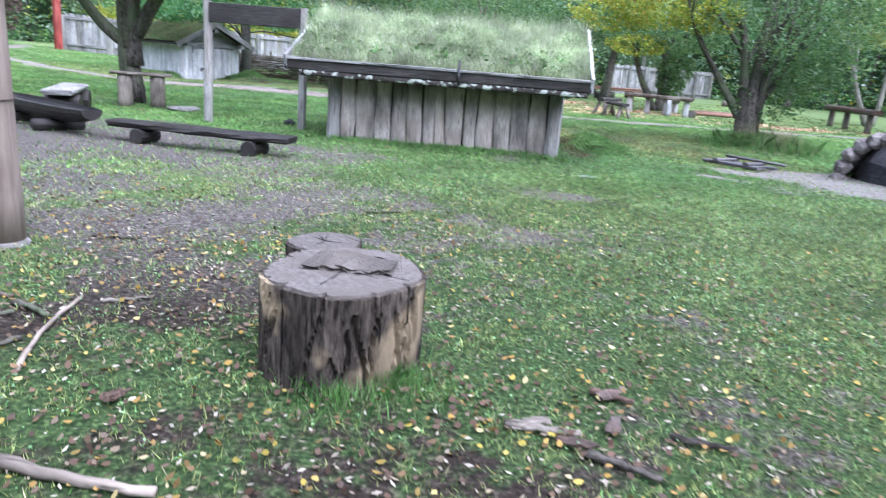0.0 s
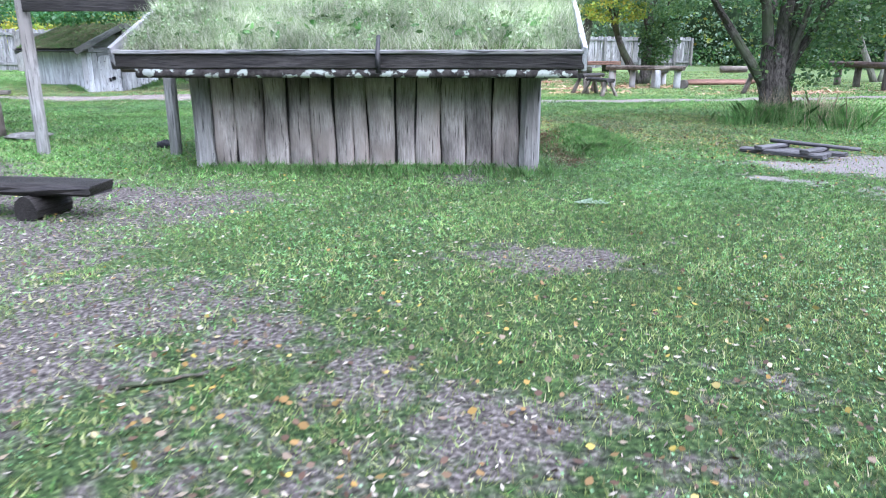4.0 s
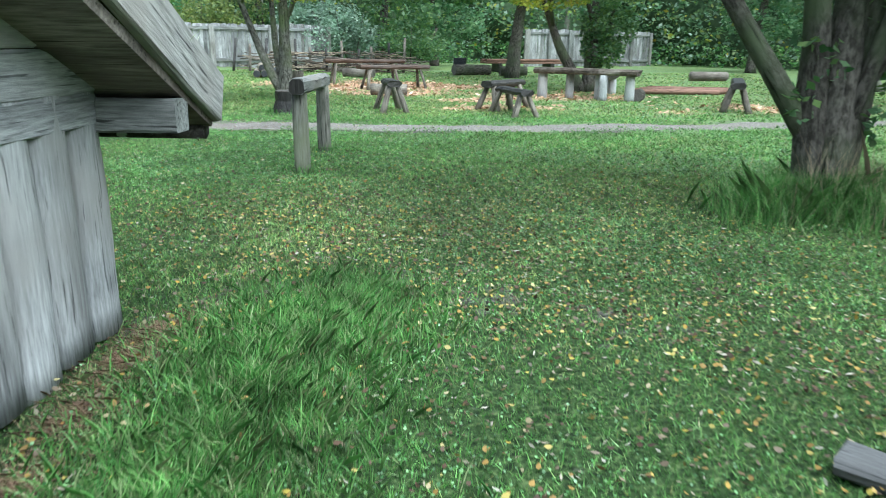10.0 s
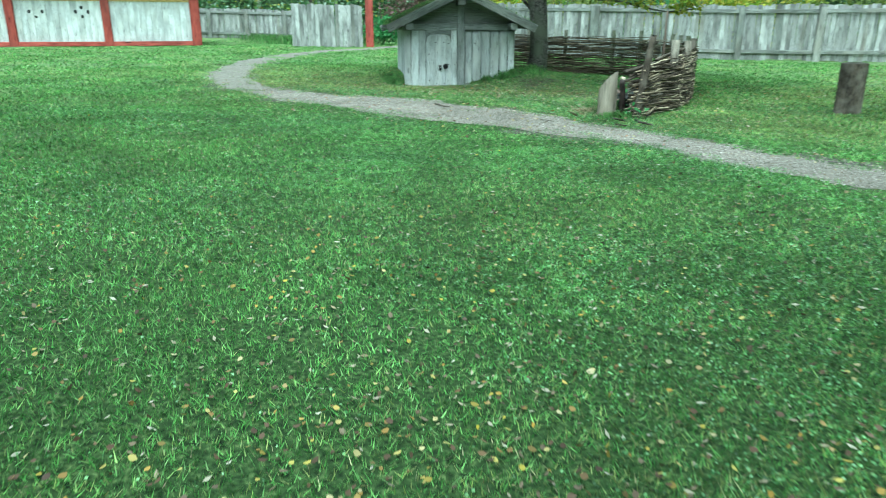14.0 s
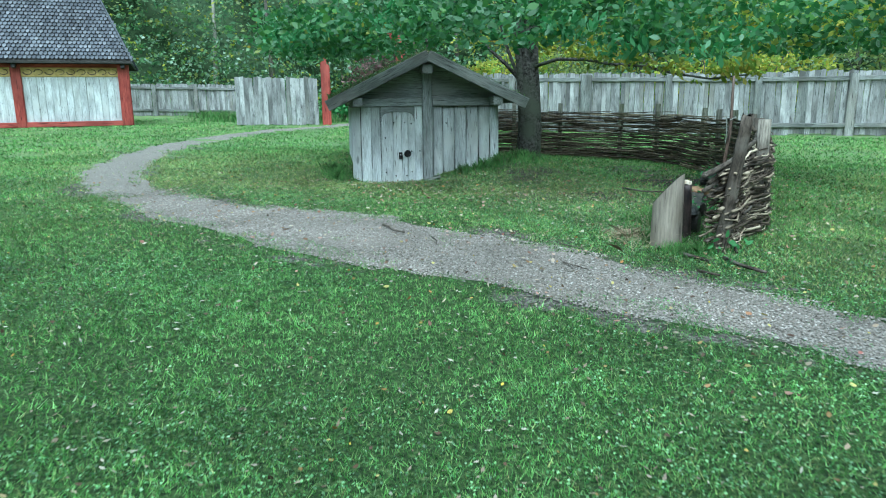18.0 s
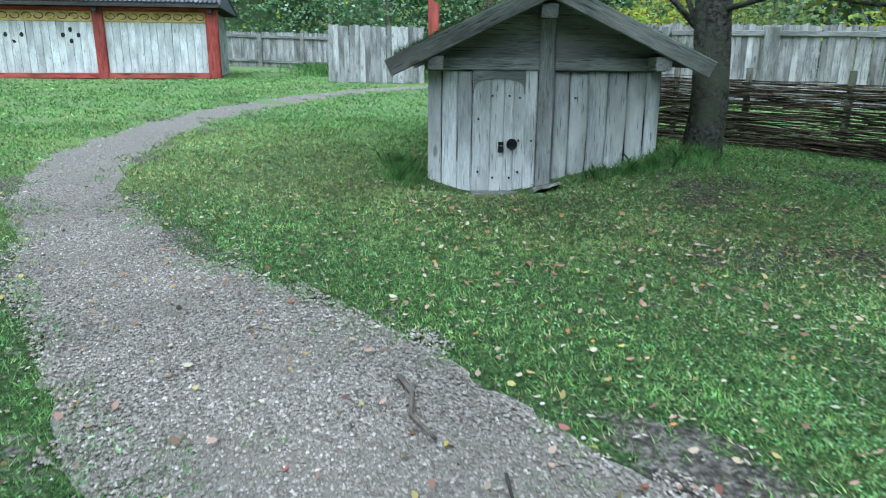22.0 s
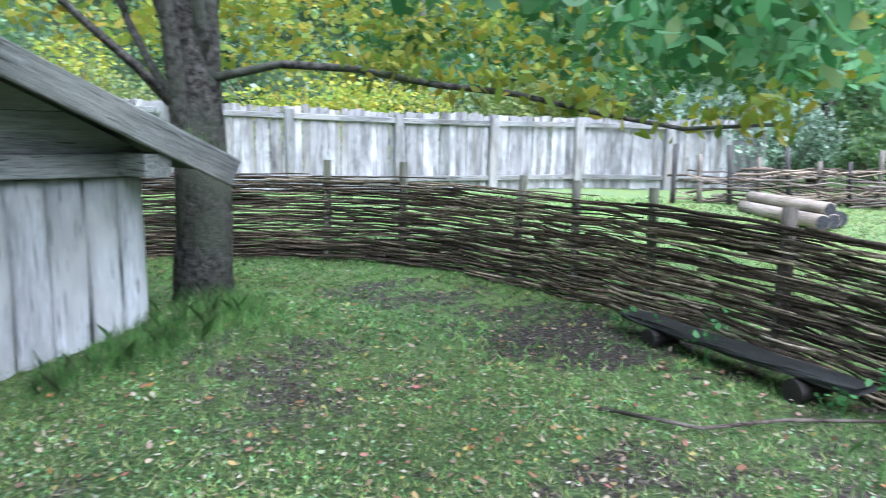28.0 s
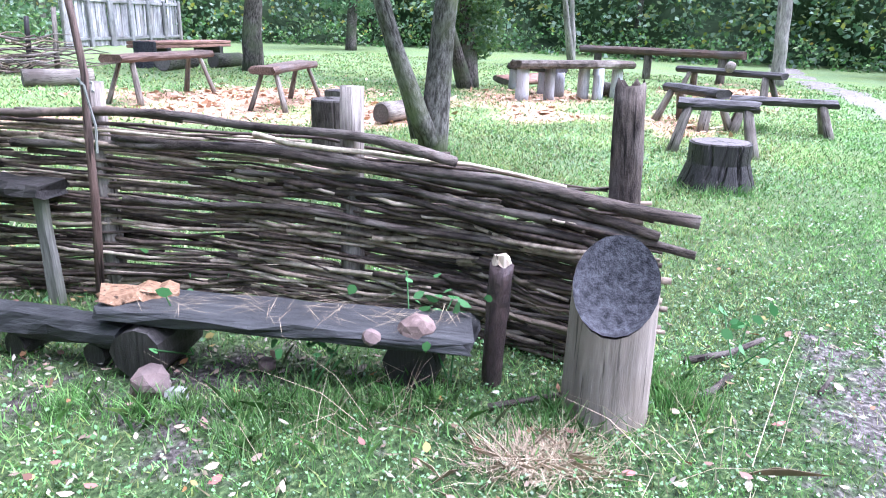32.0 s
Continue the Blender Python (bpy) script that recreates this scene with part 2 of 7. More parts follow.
BURNT = material("charred_wood", (0.016, 0.017, 0.02), (0.075, 0.078, 0.085), 30, (1, 1, 1), 0.8, 0.8)
TWIG = material("wattle_rod", (0.13, 0.10, 0.072), (0.46, 0.385, 0.285), 22, (1, 1, 1), 0.75, 0.3, (0.22, 0.17, 0.125), 2.0, vary=0.45)
TWIGP = material("pale_wattle_rod", (0.30, 0.25, 0.18), (0.62, 0.54, 0.41), 22, (1, 1, 1), 0.7, 0.3, (0.34, 0.28, 0.20), 2.0, vary=0.3)
# darker copy of the rod mix, for the fence stretch lying in shade
TWIGB = leaf_material("shaded_woven_rod", [(0.026, 0.020, 0.016), (0.105, 0.082, 0.060), (0.045, 0.034, 0.027), (0.25, 0.20, 0.145), (0.034, 0.026, 0.020), (0.15, 0.118, 0.088)], 0.75, 0.0, 0.3, (24.0, 0.6, 1.4))
TWIGI = leaf_material("woven_rod_mix", [(0.034, 0.025, 0.020), (0.16, 0.118, 0.082), (0.065, 0.047, 0.036), (0.42, 0.345, 0.24), (0.05, 0.036, 0.028), (0.25, 0.195, 0.135), (0.44, 0.37, 0.27), (0.11, 0.078, 0.058)], 0.75, 0.0, 0.3, (24.0, 0.6, 1.4))
TWIGD = material("dark_wattle_rod", (0.03, 0.022, 0.018), (0.13, 0.10, 0.075), 22, (1, 1, 1), 0.7, 0.3, (0.085, 0.068, 0.055), 2.0, vary=0.4)
REDP = material("red_painted_wood", (0.26, 0.045, 0.038), (0.42, 0.095, 0.075), 6, (4, 4, 0.6), 0.7, 0.25, (0.34, 0.085, 0.07), 1)
GOLD = material("yellow_carved_frieze", (0.42, 0.29, 0.10), (0.72, 0.53, 0.23), 5, (1, 1, 1), 0.7, 0.2)
SHINGL = leaf_material("slate_grey_shingle_scale", [(0.04, 0.045, 0.056), (0.11, 0.12, 0.14), (0.065, 0.07, 0.085), (0.16, 0.17, 0.19), (0.05, 0.058, 0.07)], 0.6, 0.0, 0.4)
SHING = material("slate_grey_shingle", (0.05, 0.055, 0.065), (0.14, 0.15, 0.17), 7, (4, 4, 1), 0.6, 0.3, vary=0.3)
IRON = material("black_iron", (0.008, 0.008, 0.009), (0.03, 0.03, 0.03), 20, rough=0.5, bump=0.2)
STONE = material("reddish_field_stone", (0.11, 0.078, 0.066), (0.21, 0.155, 0.135), 14, rough=0.9, bump=0.5, c3=(0.16, 0.125, 0.115), big=3)
GSTONE = material("grey_field_stone", (0.13, 0.13, 0.122), (0.28, 0.28, 0.265), 14, rough=0.9, bump=0.5, c3=(0.19, 0.205, 0.17), big=3)
SOD = material("roof_sod_earth", (0.035, 0.055, 0.018), (0.11, 0.14, 0.055), 10, rough=1.0, bump=0.8, c3=(0.10, 0.085, 0.05), big=2)
CLAY = material("grey_ashy_clay", (0.10, 0.09, 0.085), (0.30, 0.28, 0.27), 8, rough=0.95, bump=0.8, c3=(0.05, 0.045, 0.04), big=3)
PLANKP = material("reddish_plank_pile", (0.17, 0.09, 0.065), (0.33, 0.20, 0.15), 7, (6, 6, 0.6), 0.8, 0.3)
GRAVEL = material("grey_gravel_path", (0.065, 0.059, 0.050), (0.36, 0.335, 0.30), 48, (1, 1, 1), 0.95, 1.0, (0.20, 0.183, 0.16), 1.3, detail=6, speckle=(60, 0.15, (0.52, 0.50, 0.46)), lo=0.40, hi=0.62)
PEB = material("path_pebble", (0.20, 0.18, 0.17), (0.55, 0.53, 0.51), 6, rough=0.9, bump=0.2, vary=0.3)
CHIPM = leaf_material("orange_wood_chip", [(0.42, 0.24, 0.14), (0.62, 0.42, 0.28), (0.50, 0.30, 0.18), (0.70, 0.56, 0.42)], 0.85, 0.0, 0.2)
GRASSM = leaf_material("lawn_grass_blade", [(0.036, 0.108, 0.018), (0.118, 0.265, 0.062), (0.062, 0.172, 0.036), (0.17, 0.335, 0.095), (0.042, 0.13, 0.023), (0.20, 0.36, 0.12), (0.092, 0.225, 0.05), (0.225, 0.32, 0.11), (0.068, 0.19, 0.038), (0.245, 0.37, 0.165)], 0.6, 0.22, 0.2, (13.0, 0.36, 1.85))
CLOVER = leaf_material("clover_leaf", [(0.032, 0.105, 0.026), (0.075, 0.185, 0.055), (0.16, 0.30, 0.12), (0.05, 0.14, 0.036), (0.21, 0.35, 0.19)], 0.40, 0.12, 0.45, (13.0, 0.4, 1.7))
TALLM = leaf_material("tall_grass_blade", [(0.05, 0.155, 0.032), (0.105, 0.26, 0.06), (0.18, 0.34, 0.10), (0.062, 0.19, 0.042), (0.26, 0.32, 0.15), (0.036, 0.11, 0.024)], 0.5, 0.3, 0.3, (7.0, 0.5, 1.5))
YELLG = leaf_material("yellowish_grass_blade", [(0.085, 0.125, 0.03), (0.235, 0.30, 0.09), (0.14, 0.195, 0.048), (0.31, 0.35, 0.15), (0.07, 0.105, 0.026), (0.34, 0.315, 0.20), (0.21, 0.265, 0.078), (0.28, 0.325, 0.12), (0.13, 0.115, 0.055)], 0.6, 0.22, 0.2, (13.0, 0.36, 1.85))
LITTER = leaf_material("lawn_litter", [(0.30, 0.27, 0.19), (0.14, 0.10, 0.07), (0.42, 0.40, 0.33), (0.20, 0.16, 0.10)], 0.8, 0.05)
SEATW = material("barkless_seat_wood", (0.26, 0.225, 0.185), (0.44, 0.385, 0.32), 8, (5, 5, 0.5), 0.8, 0.4, (0.30, 0.25, 0.195), 2.5, cracks=0.4)
BOARDW = material("split_stump_board", (0.10, 0.088, 0.078), (0.22, 0.20, 0.178), 16, (5, 5, 0.6), 0.7, 0.6, (0.14, 0.122, 0.105), 4)
CHUNK = material("orange_wood_chunk", (0.15, 0.085, 0.045), (0.31, 0.195, 0.115), 9, (5, 5, 1), 0.8, 0.4)
ROOFG = leaf_material("roof_grass_blade", [(0.14, 0.25, 0.08), (0.38, 0.47, 0.25), (0.66, 0.65, 0.52), (0.22, 0.36, 0.13), (0.80, 0.78, 0.68), (0.46, 0.52, 0.33), (0.09, 0.17, 0.05), (0.32, 0.45, 0.20)], 0.5, 0.35, 0.5, (3.2, 0.65, 1.5))
ROOFW = leaf_material("roof_weed_leaf", [(0.10, 0.22, 0.06), (0.22, 0.37, 0.13), (0.34, 0.46, 0.25), (0.15, 0.29, 0.09), (0.46, 0.52, 0.38)], 0.5, 0.2, 0.4, (3.2, 0.65, 1.4))
HAYR = leaf_material("reddish_dry_straw", [(0.20, 0.13, 0.085), (0.33, 0.24, 0.155), (0.11, 0.07, 0.045), (0.24, 0.15, 0.10)], 0.8, 0.1)
HAYM = leaf_material("dry_straw_blade", [(0.36, 0.29, 0.19), (0.50, 0.42, 0.29), (0.26, 0.19, 0.125)], 0.8, 0.1)
FALLEN = leaf_material("fallen_autumn_leaf", [(0.42, 0.37, 0.24), (0.36, 0.29, 0.05), (0.07, 0.04, 0.027), (0.11, 0.068, 0.044), (0.055, 0.035, 0.025), (0.10, 0.064, 0.04), (0.30, 0.19, 0.05), (0.13, 0.084, 0.05), (0.06, 0.04, 0.03), (0.19, 0.15, 0.105), (0.088, 0.056, 0.036), (0.36, 0.24, 0.05)], 0.65, 0.1)
FALLENY = leaf_material("fallen_yellow_leaf", [(0.40, 0.32, 0.04), (0.42, 0.38, 0.14), (0.36, 0.22, 0.04), (0.30, 0.27, 0.16), (0.28, 0.15, 0.04)], 0.6, 0.1)
FALLENR = leaf_material("fallen_cherry_leaf", [(0.36, 0.11, 0.10), (0.40, 0.34, 0.24), (0.22, 0.08, 0.065), (0.42, 0.38, 0.12), (0.14, 0.075, 0.05), (0.36, 0.24, 0.19), (0.44, 0.41, 0.31), (0.18, 0.10, 0.06), (0.40, 0.20, 0.06)], 0.65, 0.1)
CHERRY = leaf_material("cherry_leaf", [(0.028, 0.10, 0.028), (0.06, 0.18, 0.045), (0.04, 0.14, 0.04), (0.11, 0.25, 0.05), (0.075, 0.20, 0.075), (0.16, 0.30, 0.16)], 0.4, 0.42, 0.5)
# brighter copy of the cherry leaf: light from above put into the colour
LITLEAF = leaf_material("lit_hanging_leaf", [(0.07, 0.24, 0.075), (0.11, 0.32, 0.11), (0.05, 0.18, 0.055), (0.15, 0.37, 0.15), (0.20, 0.42, 0.21), (0.09, 0.28, 0.10), (0.38, 0.38, 0.07)], 0.38, 0.5, 0.5)
CHERRYY = leaf_material("yellowing_leaf", [(0.24, 0.36, 0.05), (0.42, 0.42, 0.05), (0.17, 0.31, 0.05), (0.46, 0.36, 0.05), (0.22, 0.36, 0.07)], 0.5, 0.4)
OAKL = leaf_material("dull_green_leaf", [(0.05, 0.13, 0.045), (0.10, 0.21, 0.065), (0.17, 0.27, 0.075), (0.09, 0.19, 0.09), (0.20, 0.31, 0.15)], 0.45, 0.45, 0.5)
OLIVE = leaf_material("olive_green_leaf", [(0.11, 0.18, 0.055), (0.19, 0.27, 0.075), (0.31, 0.35, 0.10), (0.17, 0.25, 0.10)], 0.5, 0.45, 0.5)
BLUEG = leaf_material("grey_green_leaf", [(0.12, 0.21, 0.13), (0.24, 0.37, 0.25), (0.42, 0.53, 0.42), (0.18, 0.30, 0.20)], 0.38, 0.4, 0.6)
WOODL = leaf_material("wood_edge_leaf", [(0.055, 0.14, 0.06), (0.115, 0.24, 0.10), (0.20, 0.33, 0.15), (0.10, 0.22, 0.115), (0.29, 0.40, 0.22)], 0.6, 0.35)
PURPLE = leaf_material("purple_bush_leaf", [(0.13, 0.07, 0.07), (0.19, 0.11, 0.11), (0.10, 0.08, 0.06), (0.11, 0.13, 0.07)], 0.6, 0.3)
SILVER = leaf_material("grey_fern_leaf", [(0.24, 0.34, 0.24), (0.30, 0.40, 0.29)], 0.7, 0.2)
PEGB = material("wet_reddish_bark", (0.014, 0.011, 0.011), (0.085, 0.056, 0.052), 9, (2, 2, 1.0), 0.55, 1.0, (0.04, 0.027, 0.026), 6, stains=0.5, gloss=0.4)
POSTB = material("peeling_post_bark", (0.042, 0.034, 0.028), (0.16, 0.131, 0.106), 11, (3, 3, 1.0), 0.9, 1.0, (0.22, 0.195, 0.165), 5, stains=0.4)
HERB = leaf_material("fresh_herb_leaf", [(0.06, 0.20, 0.06), (0.10, 0.27, 0.09)], 0.5, 0.3)

# ---- builders ----
rnd = random.Random(7)
nrg = np.random.default_rng(7)


def mesh_of(name, verts, faces, mat, smooth=False):
    me = bpy.data.meshes.new(name)
    me.from_pydata([tuple(v) for v in verts], [], [tuple(f) for f in faces])
    me.materials.append(mat)
    co = np.array([tuple(v) for v in verts])
    if len(co) < 600:
        # grain runs along the longest axis of a long piece
        q = co - co.mean(0)
        w2, ax = np.linalg.eigh(q.T @ q)
        if w2[2] > 3.0 * w2[1]:
            co = q @ ax
    me.attributes.new("grain", "FLOAT_VECTOR", "POINT").data.foreach_set("vector", co.astype(np.float32).ravel())
    if smooth:
        me.shade_smooth()
    return me


def soup(name, verts, size, mat):
    """Many loose leaves or blades of `size` corners each as one mesh, from an array of corners."""
    v = np.asarray(verts, dtype=np.float32).reshape(-1, 3)
    count = len(v) // size
    me = bpy.data.meshes.new(name)
    me.vertices.add(len(v))
    me.vertices.foreach_set("co", v.ravel())
    me.loops.add(len(v))
    me.loops.foreach_set("vertex_index", np.arange(len(v), dtype=np.int32))
    me.polygons.add(count)
    me.polygons.foreach_set("loop_start", np.arange(0, len(v), size, dtype=np.int32))
    me.update(calc_edges=True)
    me.materials.append(mat)
    return me


def part(name, shape, mat, parent=None, label="", smooth=False, at=None):
    """Links a shape (corners, faces) or a finished mesh as one object under a thing or a part."""
    me = shape if isinstance(shape, bpy.types.Mesh) else mesh_of(name, shape[0], shape[1], mat, smooth)
    ob = new(name, me)
    if parent is not None:
        ob.parent = parent
    if at is not None:
        ob.matrix_basis = at
    if label:
        ob["label"] = label
    return ob


def thing(name, x, y, z, rz=0, label="", category="", group="", kind="", rx=0, ry=0):
    ob = new(name)
    ob.empty_display_size = 0.2
    ob.matrix_basis = pose(x, y, z, rx, ry, rz)
    return tagged(ob, label, category, group, kind)


def loft(rings, caps=True):
    n = len(rings[0])
    v = [tuple(p) for r in rings for p in r]
    f = []
    for i in range(len(rings) - 1):
        for j in range(n):
            a, b = i * n + j, i * n + (j + 1) % n
            f.append((a, b, b + n, a + n))
    if caps:
        f.append(tuple(range(n - 1, -1, -1)))
        f.append(tuple((len(rings) - 1) * n + j for j in range(n)))
    return v, f


def join(*shapes):
    v, f = [], []
    for sv, sf in shapes:
        k = len(v)
        v += list(sv)
        f += [tuple(i + k for i in q) for q in sf]
    return v, f


def axes(p0, p1, up=(0, 0, 1)):
    d = (Vector(p1) - Vector(p0)).normalized()
    s = d.cross(Vector(up))
    if s.length < 1e-3:
        s = d.cross(Vector((0, 1, 0)))
    s.normalize()
    return d, s, s.cross(d).normalized()


def plank(p0, p1, w, t, up=(0, 0, 1), seg=4, jit=0.006, bev=0.22, taper=1.0, bow=0.0, rough_end=0.0):
    """A worn board from p0 to p1: w across, t along `up`, with rounded arrises and an uneven edge."""
    p0, p1 = Vector(p0), Vector(p1)
    d, s, u = axes(p0, p1, up)
    rings = []
    b = min(w, t) * bev
    for i in range(seg + 1):
        k = i / seg
        c = p0.lerp(p1, k) + u * (bow * math.sin(math.pi * k))
        hw, ht = w / 2 * (1 + (taper - 1) * k), t / 2
        ring = []
        for a, e in ((-hw + b, -ht), (hw - b, -ht), (hw, -ht + b), (hw, ht - b), (hw - b, ht), (-hw + b, ht), (-hw, ht - b), (-hw, -ht + b)):
            q = c + s * (a + rnd.uniform(-jit, jit)) + u * (e + rnd.uniform(-jit, jit) * 0.5)
            if i in (0, seg) and rough_end:
                q += d * rnd.uniform(-rough_end, rough_end)
            ring.append(q)
        rings.append(ring)
    return loft(rings)


def log(p0, p1, r0, r1=None, n=12, seg=4, jit=0.05, flat=1.0, ends=0.0):
    """A round log or post with an uneven outline."""
    r1 = r0 if r1 is None else r1
    p0, p1 = Vector(p0), Vector(p1)
    d, s, u = axes(p0, p1)
    ph = rnd.uniform(0, 6)
    rings = []
    for i in range(seg + 1):
        k = i / seg
        c = p0.lerp(p1, k)
        r = r0 + (r1 - r0) * k
        ring = []
        for j in range(n):
            a = 2 * math.pi * j / n
            rr = r * (1 + jit * math.sin(3 * a + ph) + rnd.uniform(-jit, jit) * 0.6)
            q = c + s * (rr * math.cos(a)) + u * (rr * flat * math.sin(a))
            if i in (0, seg) and ends:
                q += d * rnd.uniform(-ends, ends)
            ring.append(q)
        rings.append(ring)
    return loft(rings)


def rod(pts, r0, r1=None, n=6, jit=0.1):
    """A bent round rod along points."""
    r1 = r0 if r1 is None else r1
    pts = [Vector(p) for p in pts]
    rings = []
    for i, p in enumerate(pts):
        d = (pts[min(i + 1, len(pts) - 1)] - pts[max(i - 1, 0)]).normalized()
        s = d.cross(Vector((0.13, 0.31, 0.94))).normalized()
        u = s.cross(d)
        r = (r0 + (r1 - r0) * i / (len(pts) - 1))
        rings.append([p + (s * math.cos(2 * math.pi * j / n) + u * math.sin(2 * math.pi * j / n)) * r * rnd.uniform(1 - jit, 1 + jit) for j in range(n)])
    return loft(rings)


def stone(r, sx=1.0, sy=1.0, sz=0.7, sub=2, rough=0.16):
    bm = bmesh.new()
    bmesh.ops.create_icosphere(bm, subdivisions=sub, radius=r)
    o = rnd.uniform(0, 50)
    for v in bm.verts:
        k = 1 + rough * noise.noise(v.co * (1.6 / r) + Vector((o, o, o))) * 2
        v.co = Vector((v.co.x * sx * k, v.co.y * sy * k, v.co.z * sz * k))
    verts = [v.co.copy() for v in bm.verts]
    faces = [tuple(v.index for v in f.verts) for f in bm.faces]
    bm.free()
    return verts, faces


def sstep(a, b, x):
    k = np.clip((x - a) / (b - a), 0, 1)
    return k * k * (3 - 2 * k)


def bump2(x, y, cx, cy, sx, sy, rot=0.0):
    c, s = math.cos(rot), math.sin(rot)
    u, w = (x - cx) * c + (y - cy) * s, -(x - cx) * s + (y - cy) * c
    return np.exp(-(u / sx) ** 2 - (w / sy) ** 2)


def ground(x, y):
    """Height of the turf."""
    x, y = np.asarray(x, float), np.asarray(y, float)
    k = sstep(-5, -26, x)
    z = 0.55 * k + 0.22 * sstep(30, 42, y) * (1 - k) + 0.8 * sstep(-30, -60, x)
    z = z + 0.20 * bump2(x, y, -10.6, 29.9, 1.9, 1.9) + 0.13 * bump2(x, y, -8.0, 29.9, 1.0, 1.0) + 0.16 * bump2(x, y, -8.3, 29.7, 0.6, 0.6) + 0.10 * bump2(x, y, -10.9, 27.2, 0.6, 0.6)
    z = z - 0.40 * bump2(x, y, -9.66, 27.88, 0.85, 0.62, 0.895)
    z = z + 0.13 * bump2(x, y, -6.3, 25.0, 2.5, 2.5)
    z = z + 0.26 * bump2(x, y, 2.55, 13.2, 0.55, 1.5, -0.13) + 0.12 * bump2(x, y, 0, 11.4, 3.0, 0.8) + 0.10 * bump2(x, y, 7.0, 15.8, 0.8, 0.7)
    z = z + 0.018 * np.sin(x * 1.7 + 0.6 * y) * np.sin(y * 1.3 - 0.4 * x) + 0.008 * np.sin(x * 4.3 + 1) * np.sin(y * 5.1)
    return z


def gz(x, y):
    return float(ground(x, y))


def wobble(x, y, f, o=0.0):
    """Cheap smooth noise in -1 .. 1."""
    return (np.sin(x * f + 1.7 * np.sin(y * f * 0.8 + o) + o) + np.sin(y * f * 1.13 + 1.9 * np.sin(x * f * 0.7 - o) + 2 * o)
            + np.sin((x + y) * f * 0.61 + 1.3 * np.sin((x - y) * f * 0.9) + 3 * o)) / 3


# gravel path, from the gate past the hut and on to the east
PATHLINE = [(-23.5, 40.5), (-21.6, 36.0), (-20.6, 32.4), (-18.4, 28.7), (-15.6, 25.9), (-12.6, 24.1), (-9.5, 23.55), (-6.8, 23.55), (-4.0, 23.78),
            (-1.8, 23.75), (0.2, 23.2), (2.6, 22.95), (4.6, 22.75), (8.0, 22.9), (11, 23.2), (16, 24.0), (24, 25.5), (34, 26.5)]


def dense(line, step):
    out = []
    pts = [Vector((*p, 0)) for p in line]
    for i in range(len(pts) - 1):
        a, b, c, d = pts[max(i - 1, 0)], pts[i], pts[i + 1], pts[min(i + 2, len(pts) - 1)]
        n = max(1, int((c - b).length / step))
        for j in range(n):
            k = j / n
            q = 0.5 * ((2 * b) + (c - a) * k + (2 * a - 5 * b + 4 * c - d) * k * k + (3 * b - a - 3 * c + d) * k ** 3)
            out.append((q.x, q.y))
    out.append(line[-1])
    return np.array(out)


PATHD = dense(PATHLINE, 0.25)
WALKD = dense([(-0.71, -0.8), (-0.75, 0.5), (-0.3, 2.5), (1.05, 5.2), (2.1, 8.2), (3.1, 10.6), (3.4, 13.2), (3.0, 15.0), (1.3, 17.2), (-1.2, 20.1), (-3.1, 22.4), (-5.8, 24.1), (-6.7, 24.8)], 0.5)


def dist_to(line, x, y):
    best = np.full(np.shape(x), 1e9)
    for a, b in zip(line[:-1], line[1:]):
        d = b - a
        k = np.clip(((x - a[0]) * d[0] + (y - a[1]) * d[1]) / (d @ d + 1e-9), 0, 1)
        best = np.minimum(best, np.hypot(x - a[0] - k * d[0], y - a[1] - k * d[1]))
    return best


def path_half(x, y):
    return 0.62 + 0.12 * wobble(x, y, 0.9, 1.0) + 0.10 * wobble(x, y, 3.1, 2.0) + 0.05 * wobble(x, y, 9.0, 0.4) + 0.30 * bump2(x, y, -6.4, 23.7, 2.4, 2.0)


def start_zone(x, y):
    return bump2(x, y, -1.4, 2.6, 3.4, 3.4)


def clumps(x, y):
    """Patchy growth of the trodden turf where the walk begins."""
    s = np.clip(1.3 * start_zone(x, y), 0, 1)
    return 1 - s * np.clip(0.50 - 0.9 * wobble(x, y, 8.5, 2.0) - 0.8 * wobble(x, y, 21.0, 1.0), 0, 0.95)


def edge_wear(x, y):
    """Soil along the edges of the path."""
    x, y = np.asarray(x, float), np.asarray(y, float)
    out = np.zeros(np.shape(x))
    near = (y > 21.5) & (y < 29) & (x > -17) & (x < 12)
    a, b = x[near], y[near]
    out[near] = 0.6 * np.exp(-((dist_to(PATHD, a, b) - path_half(a, b)) / 0.22) ** 2) * (0.6 + 0.5 * wobble(a, b, 1.9, 1.0))
    return out


